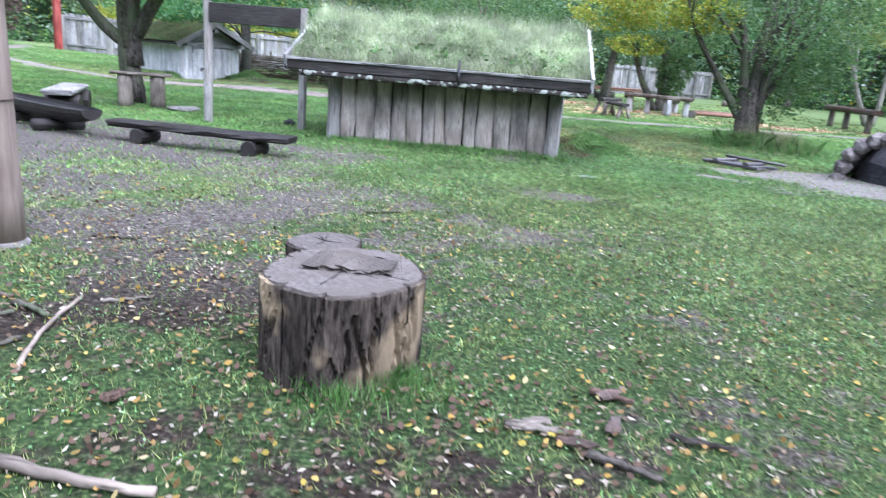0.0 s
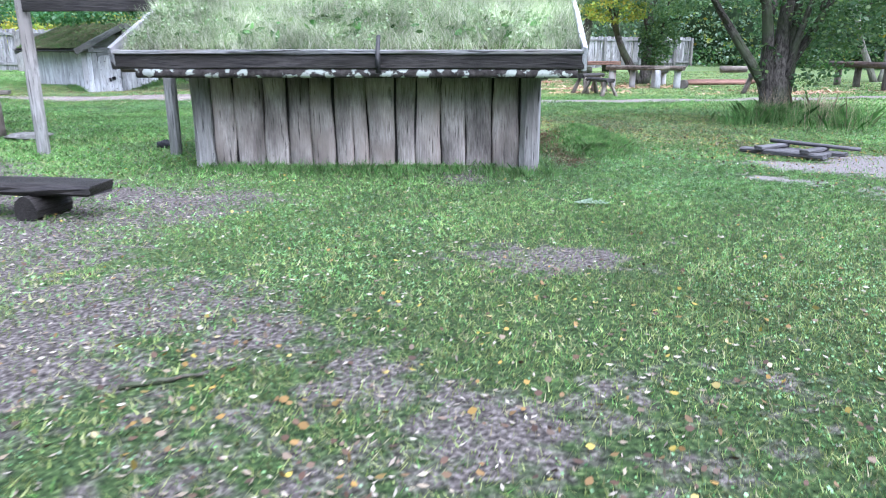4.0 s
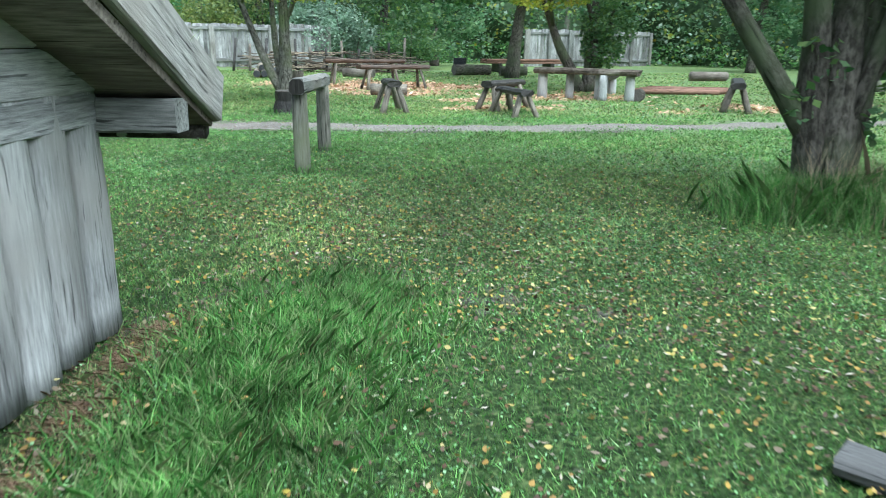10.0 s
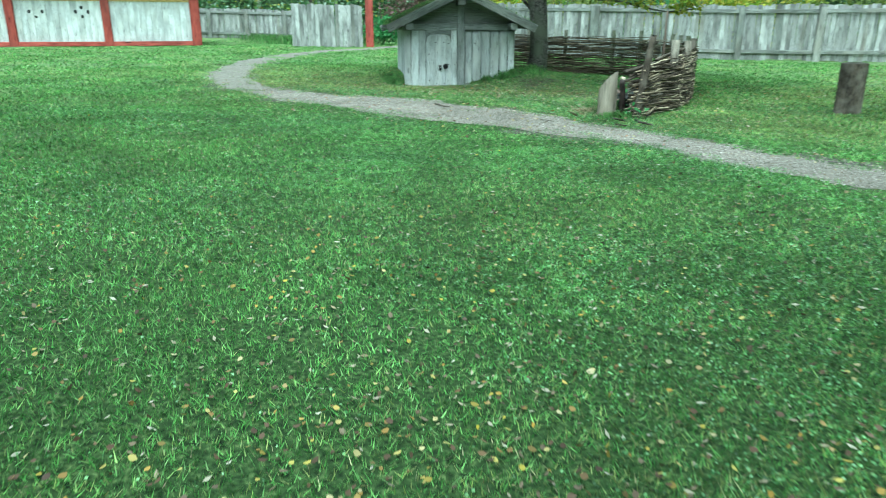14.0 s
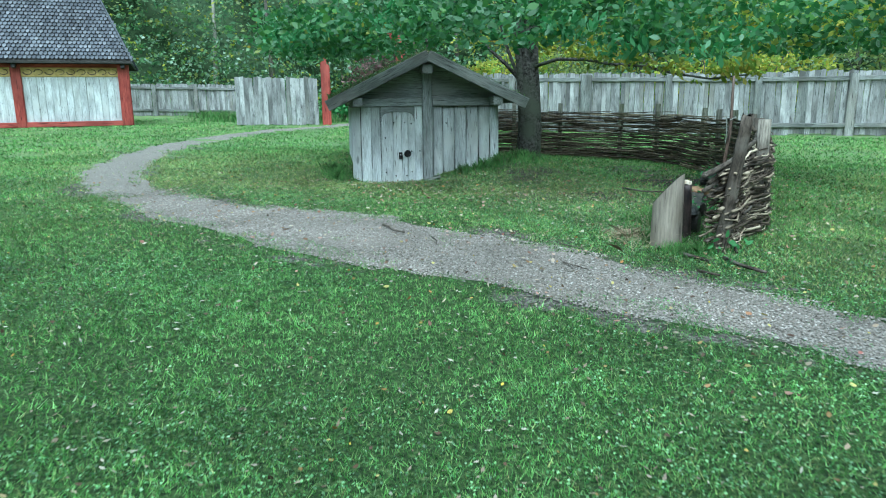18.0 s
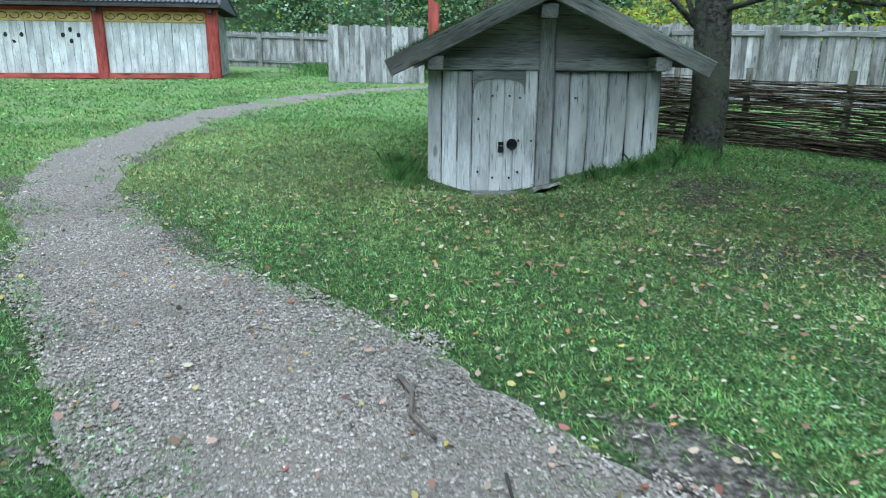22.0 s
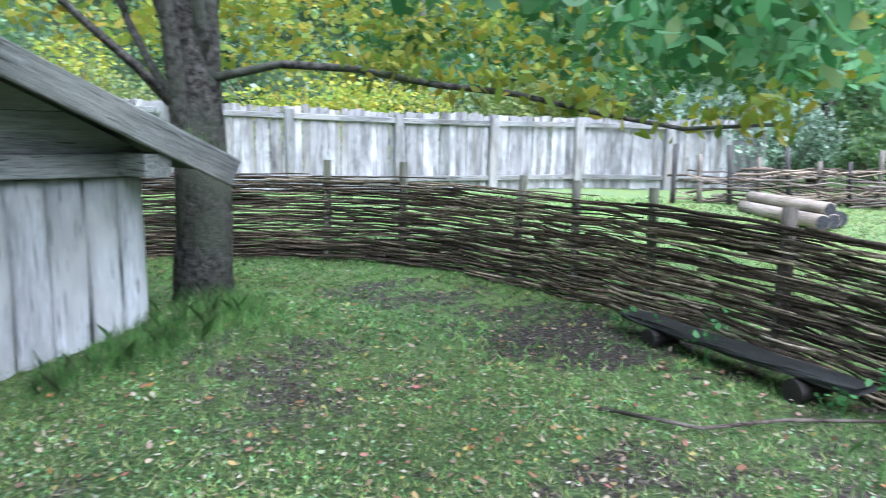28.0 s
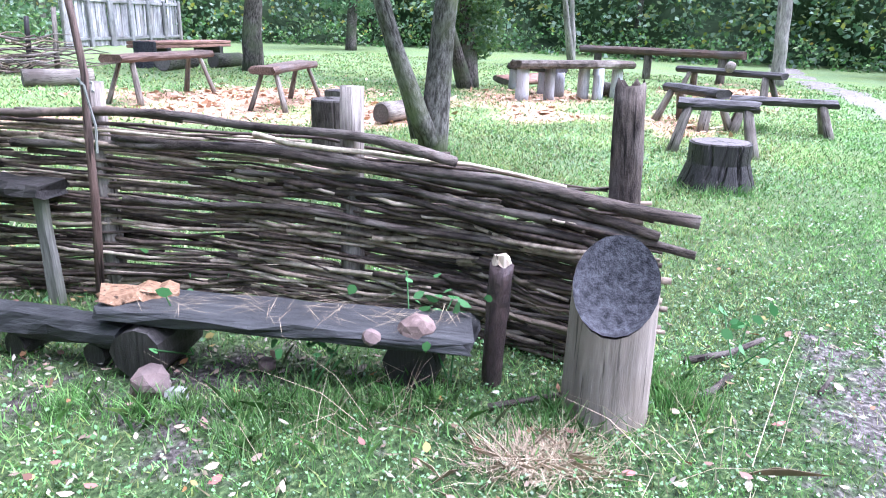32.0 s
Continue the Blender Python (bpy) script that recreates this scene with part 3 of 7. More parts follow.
def bare_at(x, y):
    """How far the turf is worn down to soil, 0 to 1."""
    m = 0.30 * np.clip(1.3 * start_zone(x, y), 0, 1) * (1 - 0.45 * sstep(-0.6, 0.6, wobble(x, y, 2.3, 5.0))) + 1.1 * bump2(x, y, -6.2, 9.7, 3.4, 2.4, -0.3) + 0.46 * bump2(x, y, -2.4, 5.8, 2.2, 1.8) + 0.14 * bump2(x, y, -2.5, 2.2, 1.3, 1.6)
    m = m + 0.6 * bump2(x, y, 1.1, 7.7, 0.6, 0.4) + 0.7 * bump2(x, y, -2.2, 9.9, 0.9, 0.5) + 0.4 * bump2(x, y, -7.3, 15.4, 1.5, 1.0)
    m = m + 0.42 * bump2(x, y, -6.4, 31.2, 1.9, 1.1, -0.4) + 0.42 * bump2(x, y, -4.1, 27.4, 0.7, 1.5, 0.35) + 0.26 * bump2(x, y, -6.2, 28.9, 2.3, 2.3)
    m = m + 0.75 * bump2(x, y, 1.95, 12.0, 0.28, 1.0, -0.13) + 0.8 * bump2(x, y, 0.6, 10.6, 0.5, 0.3) * 0.5
    m = m + 0.12 * bump2(x, y, 2.6, 14.8, 1.2, 0.8)
    m = m + edge_wear(x, y) + 0.12 * bump2(x, y, 4.2, 14.2, 1.7, 1.8)
    return np.clip(m + 0.30 * wobble(x, y, 2.1) * (m > 0.04) + 0.22 * wobble(x, y, 6.7, 1.0) * (m > 0.04), 0, 1)


def ash_at(x, y):
    m = 1.25 * bump2(x, y, 7.0, 10.6, 1.7, 1.25, 0.5) + 0.85 * bump2(x, y, 5.9, 11.9, 0.8, 0.5, -0.5) + 0.9 * bump2(x, y, 4.79, 11.35, 0.7, 0.32, -0.4) + 0.7 * bump2(x, y, 4.15, 10.53, 0.4, 0.2, -0.4)
    return np.clip(m + 0.25 * wobble(x, y, 2.6, 3.0) * (m > 0.04) + 0.15 * wobble(x, y, 7.3) * (m > 0.04) - 0.05, 0, 1)


def chips_at(x, y):
    m = (1.0 * bump2(x, y, 3.9, 34.0, 3.4, 1.8) + 0.8 * bump2(x, y, 4.2, 31.0, 1.8, 1.1) + 0.8 * bump2(x, y, 6.0, 26.6, 1.4, 0.8) + 0.75 * bump2(x, y, 9.0, 30.2, 2.2, 1.3)
         + 0.6 * bump2(x, y, 6.5, 29.0, 1.5, 0.8) + 0.7 * bump2(x, y, 13.5, 26.5, 3.0, 1.4))
    return np.clip(m + 0.3 * wobble(x, y, 1.9, 2.0) * (m > 0.05), 0, 1)


# ---- ground: one sheet to the horizon ----
def spread(lo, hi, far_lo, far_hi, step):
    mid = list(np.arange(lo, hi + step / 2, step))
    a, s = [], step
    x = lo
    while x > far_lo:
        s *= 1.25
        x -= s
        a.append(x)
    b, s = [], step
    x = hi
    while x < far_hi:
        s *= 1.25
        x += s
        b.append(x)
    return np.array(a[::-1] + mid + b)


gx, gy = spread(-13, 12, -900, 900, 0.2), spread(-3, 36, -900, 900, 0.2)
GX, GY = np.meshgrid(gx, gy)
GZ = ground(GX, GY)
nx, ny = len(gx), len(gy)
idx = np.arange(nx * ny).reshape(ny, nx)
quads = np.stack([idx[:-1, :-1], idx[:-1, 1:], idx[1:, 1:], idx[1:, :-1]], -1).reshape(-1, 4)
gme = bpy.data.meshes.new("ground")
gme.from_pydata(np.stack([GX, GY, GZ], -1).reshape(-1, 3).tolist(), [], quads.tolist())
gme.shade_smooth()
# the last mask grows towards the walk and darkens the turf between blades
for key, fn in (("bare", bare_at), ("ash", ash_at), ("chips", chips_at), ("leafy", lambda x, y: np.clip(1.6 * bump2(x, y, -1.9, 1.4, 2.6, 2.2) + 0.8 * bump2(x, y, -5.8, 28.8, 3.4, 3.6), 0, 1)), ("blade_shade", lambda x, y: sstep(9.0, 1.5, dist_to(WALKD, x, y)))):
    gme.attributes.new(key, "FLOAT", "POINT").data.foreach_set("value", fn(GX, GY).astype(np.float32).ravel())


def ground_material():
    m = bpy.data.materials.new("turf_and_soil")
    m.use_nodes = True
    n, l = m.node_tree.nodes, m.node_tree.links
    tc = n.new("ShaderNodeTexCoord")

    def tex(scale, detail=5.0):
        t = n.new("ShaderNodeTexNoise")
        t.inputs["Scale"].default_value, t.inputs["Detail"].default_value = scale, detail
        l.new(tc.outputs["Object"], t.inputs["Vector"])
        return t.outputs[0]

    def ramp(src, *stops):
        r = n.new("ShaderNodeValToRGB")
        while len(r.color_ramp.elements) < len(stops):
            r.color_ramp.elements.new(0.5)
        for e, (p, c) in zip(r.color_ramp.elements, stops):
            e.position, e.color = p, (*c, 1)
        l.new(src, r.inputs[0])
        return r.outputs[0]

    def mix(fac, a, b):
        x = n.new("ShaderNodeMixRGB")
        l.new(fac, x.inputs[0])
        l.new(a, x.inputs[1])
        l.new(b, x.inputs[2])
        return x.outputs[0]

    fine, mid, big = tex(38, 8), tex(7), tex(0.6, 6)
    green = ramp(fine, (0.3, (0.085, 0.15, 0.055)), (0.55, (0.155, 0.225, 0.10)), (0.72, (0.22, 0.29, 0.145)))
    green2 = ramp(fine, (0.3, (0.105, 0.16, 0.05)), (0.6, (0.18, 0.25, 0.09)), (0.75, (0.25, 0.32, 0.13)))
    turf = mix(ramp(big, (0.42, (0, 0, 0)), (0.62, (1, 1, 1))), green, green2)
    turf = mix(ramp(mid, (0.58, (0, 0, 0)), (0.75, (0.5, 0.5, 0.5))), turf, ramp(fine, (0.3, (0.06, 0.055, 0.035)), (0.7, (0.17, 0.15, 0.10))))
    # turf coloured darker near the walk to stand for shade between the blades
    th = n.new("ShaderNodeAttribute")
    th.attribute_name = "blade_shade"
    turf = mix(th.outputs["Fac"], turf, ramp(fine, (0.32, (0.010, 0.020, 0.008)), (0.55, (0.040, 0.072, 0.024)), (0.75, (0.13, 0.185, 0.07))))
    soil = ramp(fine, (0.30, (0.020, 0.018, 0.016)), (0.5, (0.088, 0.080, 0.072)), (0.70, (0.23, 0.212, 0.195)))
    # soil set darker round the start of the walk and in the yard
    lf = n.new("ShaderNodeAttribute")
    lf.attribute_name = "leafy"
    soil = mix(lf.outputs["Fac"], soil, ramp(fine, (0.3, (0.008, 0.0065, 0.005)), (0.55, (0.032, 0.026, 0.020)), (0.75, (0.11, 0.092, 0.075))))
    ash = ramp(fine, (0.26, (0.115, 0.108, 0.10)), (0.55, (0.20, 0.19, 0.178)), (0.8, (0.28, 0.268, 0.25)))
    chip = ramp(fine, (0.3, (0.14, 0.085, 0.05)), (0.5, (0.38, 0.24, 0.15)), (0.7, (0.58, 0.42, 0.29)))

    def attr(key):
        a = n.new("ShaderNodeAttribute")
        a.attribute_name = key
        s = n.new("ShaderNodeMath")
        s.operation = "MULTIPLY_ADD"
        s.inputs[1].default_value, s.inputs[2].default_value = 1.1, -0.55
        l.new(mid, s.inputs[0])
        t = n.new("ShaderNodeMath")
        t.operation = "ADD"
        l.new(a.outputs["Fac"], t.inputs[0])
        l.new(s.outputs[0], t.inputs[1])
        return ramp(t.outputs[0], (0.28, (0, 0, 0)), (0.50, (1, 1, 1)))

    col = mix(attr("bare"), turf, soil)
    col = mix(attr("chips"), col, chip)
    col = mix(attr("ash"), col, ash)
    b = n["Principled BSDF"]
    l.new(col, b.inputs["Base Color"])
    b.inputs["Roughness"].default_value = 0.95
    b.inputs["Specular IOR Level"].default_value = 0.15
    bp = n.new("ShaderNodeBump")
    bp.inputs["Strength"].default_value, bp.inputs["Distance"].default_value = 0.9, 0.03
    l.new(fine, bp.inputs["Height"])
    l.new(bp.outputs[0], b.inputs["Normal"])
    return m


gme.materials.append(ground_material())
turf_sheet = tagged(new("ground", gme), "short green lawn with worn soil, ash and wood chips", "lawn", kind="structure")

# gravel path: a thin crowned sheet with a ragged edge
pv, pf = [], []
step = dense(PATHLINE, 0.12)
tang = np.gradient(step, axis=0)
tang /= np.linalg.norm(tang, axis=1)[:, None]
across = np.linspace(-1, 1, 15)
for i, (c, t) in enumerate(zip(step, tang)):
    for k in across:
        side = 1.0 if k > 0 else -1.0
        h = float(path_half(c[0] - t[1] * side * 0.6, c[1] + t[0] * side * 0.6)) + rnd.uniform(-0.03, 0.03)
        px, py = c[0] - t[1] * k * h, c[1] + t[0] * k * h
        pv.append((px, py, gz(px, py) + 0.012 - 0.03 * abs(k) ** 4))
    if i:
        for j in range(14):
            a = (i - 1) * 15 + j
            pf.append((a, a + 15, a + 16, a + 1))
gravel_path = part("path", (pv, pf), GRAVEL, smooth=True)
tagged(gravel_path, "winding grey gravel path worn into the lawn", "path", kind="structure")


# ---- board walls and fences ----
BOARDS = {}


def board_mesh(mat, w, h, t, kind, variants=6):
    """Shared upright boards, local origin at the foot; kind sets the head."""
    key = (mat.name, round(w, 3), round(h, 3), kind)
    if key not in BOARDS:
        out = []
        for _ in range(variants):
            if kind == "half":
                rings = []
                ph, bulge = rnd.uniform(0, 6), rnd.uniform(0.9, 1.5)
                for i in range(9):
                    k = i / 8
                    hw = w / 2 * (1 + 0.05 * math.sin(5 * k + ph) + rnd.uniform(-0.03, 0.03))
                    sh = 0.006 * math.sin(7 * k + 2 * ph)
                    arc = [(sh + hw * math.cos(math.pi * j / 8), -t * bulge * math.sin(math.pi * j / 8) ** 0.7 + rnd.uniform(-0.003, 0.003), h * k) for j in range(9)]
                    rings.append(arc + [(sh - hw * 0.98, t * 0.5, h * k), (sh + hw * 0.98, t * 0.5, h * k)])
                v, f = loft([r[::-1] for r in rings])
            else:
                v, f = plank((0, 0, 0), (0, 0, h), w, t, (0, 1, 0), 4, 0.006, 0.25, rough_end=0.0)
            v = [Vector(q) for q in v]
            if kind == "worn":
                a, b2 = rnd.uniform(-0.05, 0.02), rnd.uniform(-0.05, 0.02)
                for q in v[-8:]:
                    q.z += (a if q.x < 0 else b2)
            if kind == "point":
                for q in v[-8:]:
                    q.z += 0.07 * (1 - abs(q.x) / (w / 2)) - 0.02
            out.append(mesh_of("board", v, f, mat, kind == "half"))
        BOARDS[key] = out
    return rnd.choice(BOARDS[key])


def fence_run(name, line, label, spacing=2.55, height=1.85, mat=None, rails=True, pale=None, head="worn", bw=0.145, facing=-1):
    """Upright boards behind two rails and square posts along a polyline."""
    mat = mat or FENCEW
    line = dense(line, 0.5)
    seg = np.hypot(*np.diff(line, axis=0).T)
    cum = np.concatenate([[0], np.cumsum(seg)])

    def at(s):
        return np.array([np.interp(s, cum, line[:, 0]), np.interp(s, cum, line[:, 1])])
    total = cum[-1]
    f = thing(name, *at(total / 2), gz(*at(total / 2)), 0, label, "fence", kind="structure")
    o = Vector(f.location)
    s = 0.0
    while s < total - 0.05:
        p, q = at(s), at(min(s + 0.1, total))
        a = math.degrees(math.atan2(q[1] - p[1], q[0] - p[0]))
        z = gz(*p)
        part("board", board_mesh((HUTD if rnd.random() < 0.5 else GREY) if rnd.random() < 0.2 else mat, bw, height, 0.03, head), mat, f, at=pose(p[0] - o.x, p[1] - o.y, z - o.z + 0.02 + rnd.uniform(-0.03, 0.03), rnd.uniform(-1.2, 1.2), rnd.uniform(-0.8, 0.8), a + rnd.uniform(-3, 3)))
        s += bw * rnd.uniform(0.98, 1.08)
    if rails:
        count = max(1, round(total / spacing))
        for i in range(count + 1):
            s0 = total * i / count
            p, q = at(max(0, s0 - 0.05)), at(min(total, s0 + 0.05))
            d = (q - p) / np.linalg.norm(q - p)
            nrm = np.array([-d[1], d[0]]) * facing
            c = at(s0) + nrm * 0.11
            z = gz(*c) - o.z
            w = rnd.choice((0.2, 0.24, 0.34))
            part("post", plank((c[0] - o.x, c[1] - o.y, z - 0.05), (c[0] - o.x + rnd.uniform(-0.03, 0.03), c[1] - o.y, z + height - 0.06), w, 0.13, (*nrm, 0), 3, 0.008), GREY if rnd.random() < 0.5 else HUTD, f)
            if i < count:
                c2 = at(total * (i + 1) / count) + nrm * 0.075
                c1 = at(s0) + nrm * 0.075
                for hz in (0.32, height - 0.2):
                    part("rail", plank((c1[0] - o.x, c1[1] - o.y, gz(*c1) - o.z + hz), (c2[0] - o.x, c2[1] - o.y, gz(*c2) - o.z + hz), 0.06, 0.13, (0, 0, 1), 4, 0.006), HUTD, f)
    return f


fence_run("fence_north", [(-20.6, 39.2), (-16, 39.0), (-11.3, 40.4), (-6.35, 42.9), (-3.66, 44.2), (-0.87, 44.7), (1.6, 44.9)], "tall weathered grey board fence with rails and posts", height=1.9)
fence_run("fence_palisade", [(-24.5, 33.9), (-22.95, 36.5)], "close weathered palisade of upright grey boards beside the gate", height=1.8, rails=False, bw=0.17)
fence_run("fence_west", [(-41.5, 36.5), (-34.0, 42.5)], "weathered grey board fence at the wood's edge", height=1.75)
fence_run("fence_east_panel", [(12.2, 50.3), (16.4, 51.8), (20.6, 53.4)], "pointed picket fence panel before the wood", height=2.0, head="point", spacing=1.5, bw=0.16)
fence_run("fence_east_short", [(2.4, 48.4), (4.2, 49.6)], "short grey board fence panel among bushes", height=1.9, head="worn", spacing=1.5, bw=0.16)

# red gate
for (x, y, lab) in ((-22.75, 36.75, "red painted square gate post beside the palisade"), (-20.85, 39.0, "red painted square gate post beside the board fence")):
    gp = thing("gate_post", x, y, gz(x, y), 50, lab, "gate post", "red gate posts")
    part("post", plank((0, 0, -0.1), (0, 0, 3.75), 0.34, 0.34, (0, 1, 0), 5, 0.008, 0.1), REDP, gp)
    part("cap", join(plank((0, 0, 3.75), (0, 0, 3.87), 0.42, 0.42, (0, 1, 0), 1, 0.004, 0.1), log((0, 0, 3.87), (0, 0, 4.1), 0.14, 0.03, 10, 3, 0.02)), REDP, gp)
lintel = thing("gate_beam", -21.8, 37.87, gz(-21.8, 37.87) + 3.45, 0, "red painted beam across the gate posts", "beam")
part("beam", plank((-1.0, -1.16, 0), (1.0, 1.18, 0), 0.16, 0.3, (0, 0, 1), 3, 0.006, 0.1), REDP, lintel)

# ---- turf-roofed long house ----
def blades(n, xs, ys, zs, h0, h1, w, lean=0.5, mat=None, name="grass", fine=True):
    """Blades at given feet: bent and pointed, or plain slim triangles where they are seen from afar."""
    a = nrg.uniform(0, 2 * np.pi, n)
    h = nrg.uniform(h0, h1, n)
    ln = nrg.uniform(0.1, lean, n) * h
    la = nrg.uniform(0, 2 * np.pi, n)
    hw = w * nrg.uniform(0.6, 1.3, n) / 2
    side = np.stack([np.cos(a) * hw, np.sin(a) * hw, np.zeros(n)], -1)
    b = np.stack([xs, ys, zs], -1)
    tip = b + np.stack([np.cos(la) * ln, np.sin(la) * ln, h], -1)
    if not fine:
        return soup(name, np.stack([b - side, b + side, tip], 1), 3, mat)
    mid = b + np.stack([np.cos(la) * ln * 0.38, np.sin(la) * ln * 0.38, h * 0.62], -1)
    return soup(name, np.stack([b - side, b + side, mid + side * 0.8, tip, mid - side * 0.8], 1), 5, mat)


HOUSE = thing("turf_house", -2.38, 11.44, 0.10, -7.45, "low plank-walled pit house with a grass-grown turf roof", "house")
HL, HD = 3.93, 3.07
# dark sheet behind the front boards, coloured as shade in their gaps
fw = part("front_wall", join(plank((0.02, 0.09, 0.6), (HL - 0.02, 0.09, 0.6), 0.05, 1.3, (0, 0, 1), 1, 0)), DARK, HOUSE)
seams = (0.22, 0.476, 0.818, 1.097, 1.364, 1.636, 1.857, 2.018, 2.338, 2.559, 2.848, 3.134, 3.438, 3.735)
for a, b in zip(seams, seams[1:]):
    part("board", board_mesh(TAN, round((b - a) * 0.965, 2), 1.14, 0.032, "half"), TAN, fw, at=pose((a + b) / 2, 0.035, -0.12 + rnd.uniform(-0.04, 0.04), rnd.uniform(-1, 1), rnd.uniform(-0.8, 0.8), rnd.uniform(-3, 3)))
for x, w in ((0.1, 0.22), (HL - 0.085, 0.2)):
    part("corner_post", plank((x, 0.03, -0.15), (x, 0.03, 1.16), w, 0.2, (0, 1, 0), 5, 0.012, 0.3), GREY, HOUSE)
for x0, side in ((0.0, -1), (HL, 1)):
    # same dark sheet behind the gable boards for shade in the seams
    gw = part("gable_wall", plank((x0 - side * 0.09, 0.05, 0.6), (x0 - side * 0.09, HD, 0.6), 0.05, 1.3, (0, 0, 1), 1, 0), DARK, HOUSE)
    m = 11
    for i in range(m):
        w = (HD - 0.1) / m
        part("board", board_mesh(HUTM, round(w * 0.96, 3), 1.16, 0.05, "half"), HUTM, gw, at=pose(x0 - side * 0.02, 0.1 + w * (i + 0.5), -0.1 + rnd.uniform(-0.05, 0.05) + 0.1 * (i / m), rnd.uniform(-1, 1), rnd.uniform(-1, 1), 90 * side + rnd.uniform(-4, 4)))
    for z, h in ((1.02, 0.14), (1.18, 0.18), (1.37, 0.19), (1.56, 0.19), (1.74, 0.16)):
        hw = min((1.90 - z) / 0.82 * 1.80, HD / 2 + 0.02)
        part("gable_board", plank((x0 + side * 0.03, HD / 2 - hw, z), (x0 + side * 0.03, HD / 2 + hw - 0.1, z), 0.04, h, (0, 0, 1), 4, 0.006), HUTM, gw)
    part("gable_post", plank((x0 + side * 0.09, 1.37, 0.0), (x0 + side * 0.09, 1.5, 1.86), 0.105, 0.07, (side, 0, 0), 5, 0.006), HUTM, gw, "narrow grey post up the middle of the gable")
    for y, z in ((-0.05, 1.10), (HD - 0.02, 0.99)):
        part("purlin_end", plank((x0 - side * 0.3, y, z), (x0 + side * 0.40, y, z), 0.15, 0.15, (0, 0, 1), 3, 0.008, 0.08), HUTD, gw)
    for e in (-1, 1):
        ye, yr = HD / 2 + e * (HD / 2 + (0.5 if e < 0 else 0.36)), HD / 2
        xb = x0 + side * (0.42 if side > 0 else 0.58)
        part("bargeboard", plank((xb, ye + e * 0.06, 1.19 if e < 0 else 1.03), (xb, yr, 2.03), 0.05, 0.25, (0, 0, 1), 6, 0.006, rough_end=0.02), PALE if e < 0 else GREY, gw, "silver-grey weathered gable board")
for e in (-1, 1):
    ye, drop = HD / 2 + e * (HD / 2 + (0.46 if e < 0 else 0.34)), (0.0 if e < 0 else 0.17)
    part("roof_deck", plank((-0.55, (ye + HD / 2) / 2, 1.46 - drop / 2), (HL + 0.40, (ye + HD / 2) / 2, 1.46 - drop / 2), 2.14, 0.05, (0, e * (0.78 + drop), 2.0), 2, 0.0), LEGW, HOUSE, "dark boarded underside of the roof")
    rv, rf = [], []
    ax, ay = np.linspace(-0.56, HL + 0.41, 50), np.linspace(0, 1, 24)
    for j, v in enumerate(ay):
        for u in ax:
            y = ye + (HD / 2 - ye) * v
            z = 1.245 - drop + (0.795 + drop) * v + 0.05 * min(1, 4 * v) * math.sin(u * 2.3 + v * 4) + 0.03 * min(1, 4 * v) * math.sin(u * 6 + v * 9) + 0.06 * math.sin(math.pi * v)
            rv.append((u, y, z))
    for j in range(23):
        for i in range(49):
            a = j * 50 + i
            q = (a, a + 1, a + 51, a + 50)
            rf.append(q if e < 0 else q[::-1])
    part("turf", (rv, rf), SOD, HOUSE, "turf roof covering overgrown with grass", True)
    part("eave_board", plank((-0.6, ye + e * 0.06, 1.17 - drop), (HL + 0.42, ye + e * 0.06, 1.17 - drop), 0.07, 0.16, (0, 0, 1), 8, 0.008), DARK, HOUSE, "dark wet eave board")
    part("eave_lip", plank((-0.6, ye + e * 0.07, 1.262 - drop), (HL + 0.42, ye + e * 0.07, 1.262 - drop), 0.11, 0.045, (0.0, 0.0, 1), 12, 0.008), HUTD, HOUSE, "grey worn plank along the roof edge")
    part("eave_log", log((-0.35, ye + e * 0.035, 1.052 - drop), (HL + 0.36, ye + e * 0.035, 1.052 - drop), 0.058, 0.052, 12, 16, 0.06), LICHEN, HOUSE, "lichen-spotted round log under the eave", True)
    for x in ((0.55, 2.25, 3.6) if e > 0 else (2.25,)):
        part("peg", rod([(x, ye + e * 0.03, 1.42 - drop), (x, ye + e * 0.14, 1.22 - drop), (x + 0.01, ye + e * 0.16, 1.05 - drop)], 0.024, 0.03, 7), SLAB, HOUSE, "forked wooden peg hooked over the eave", True)
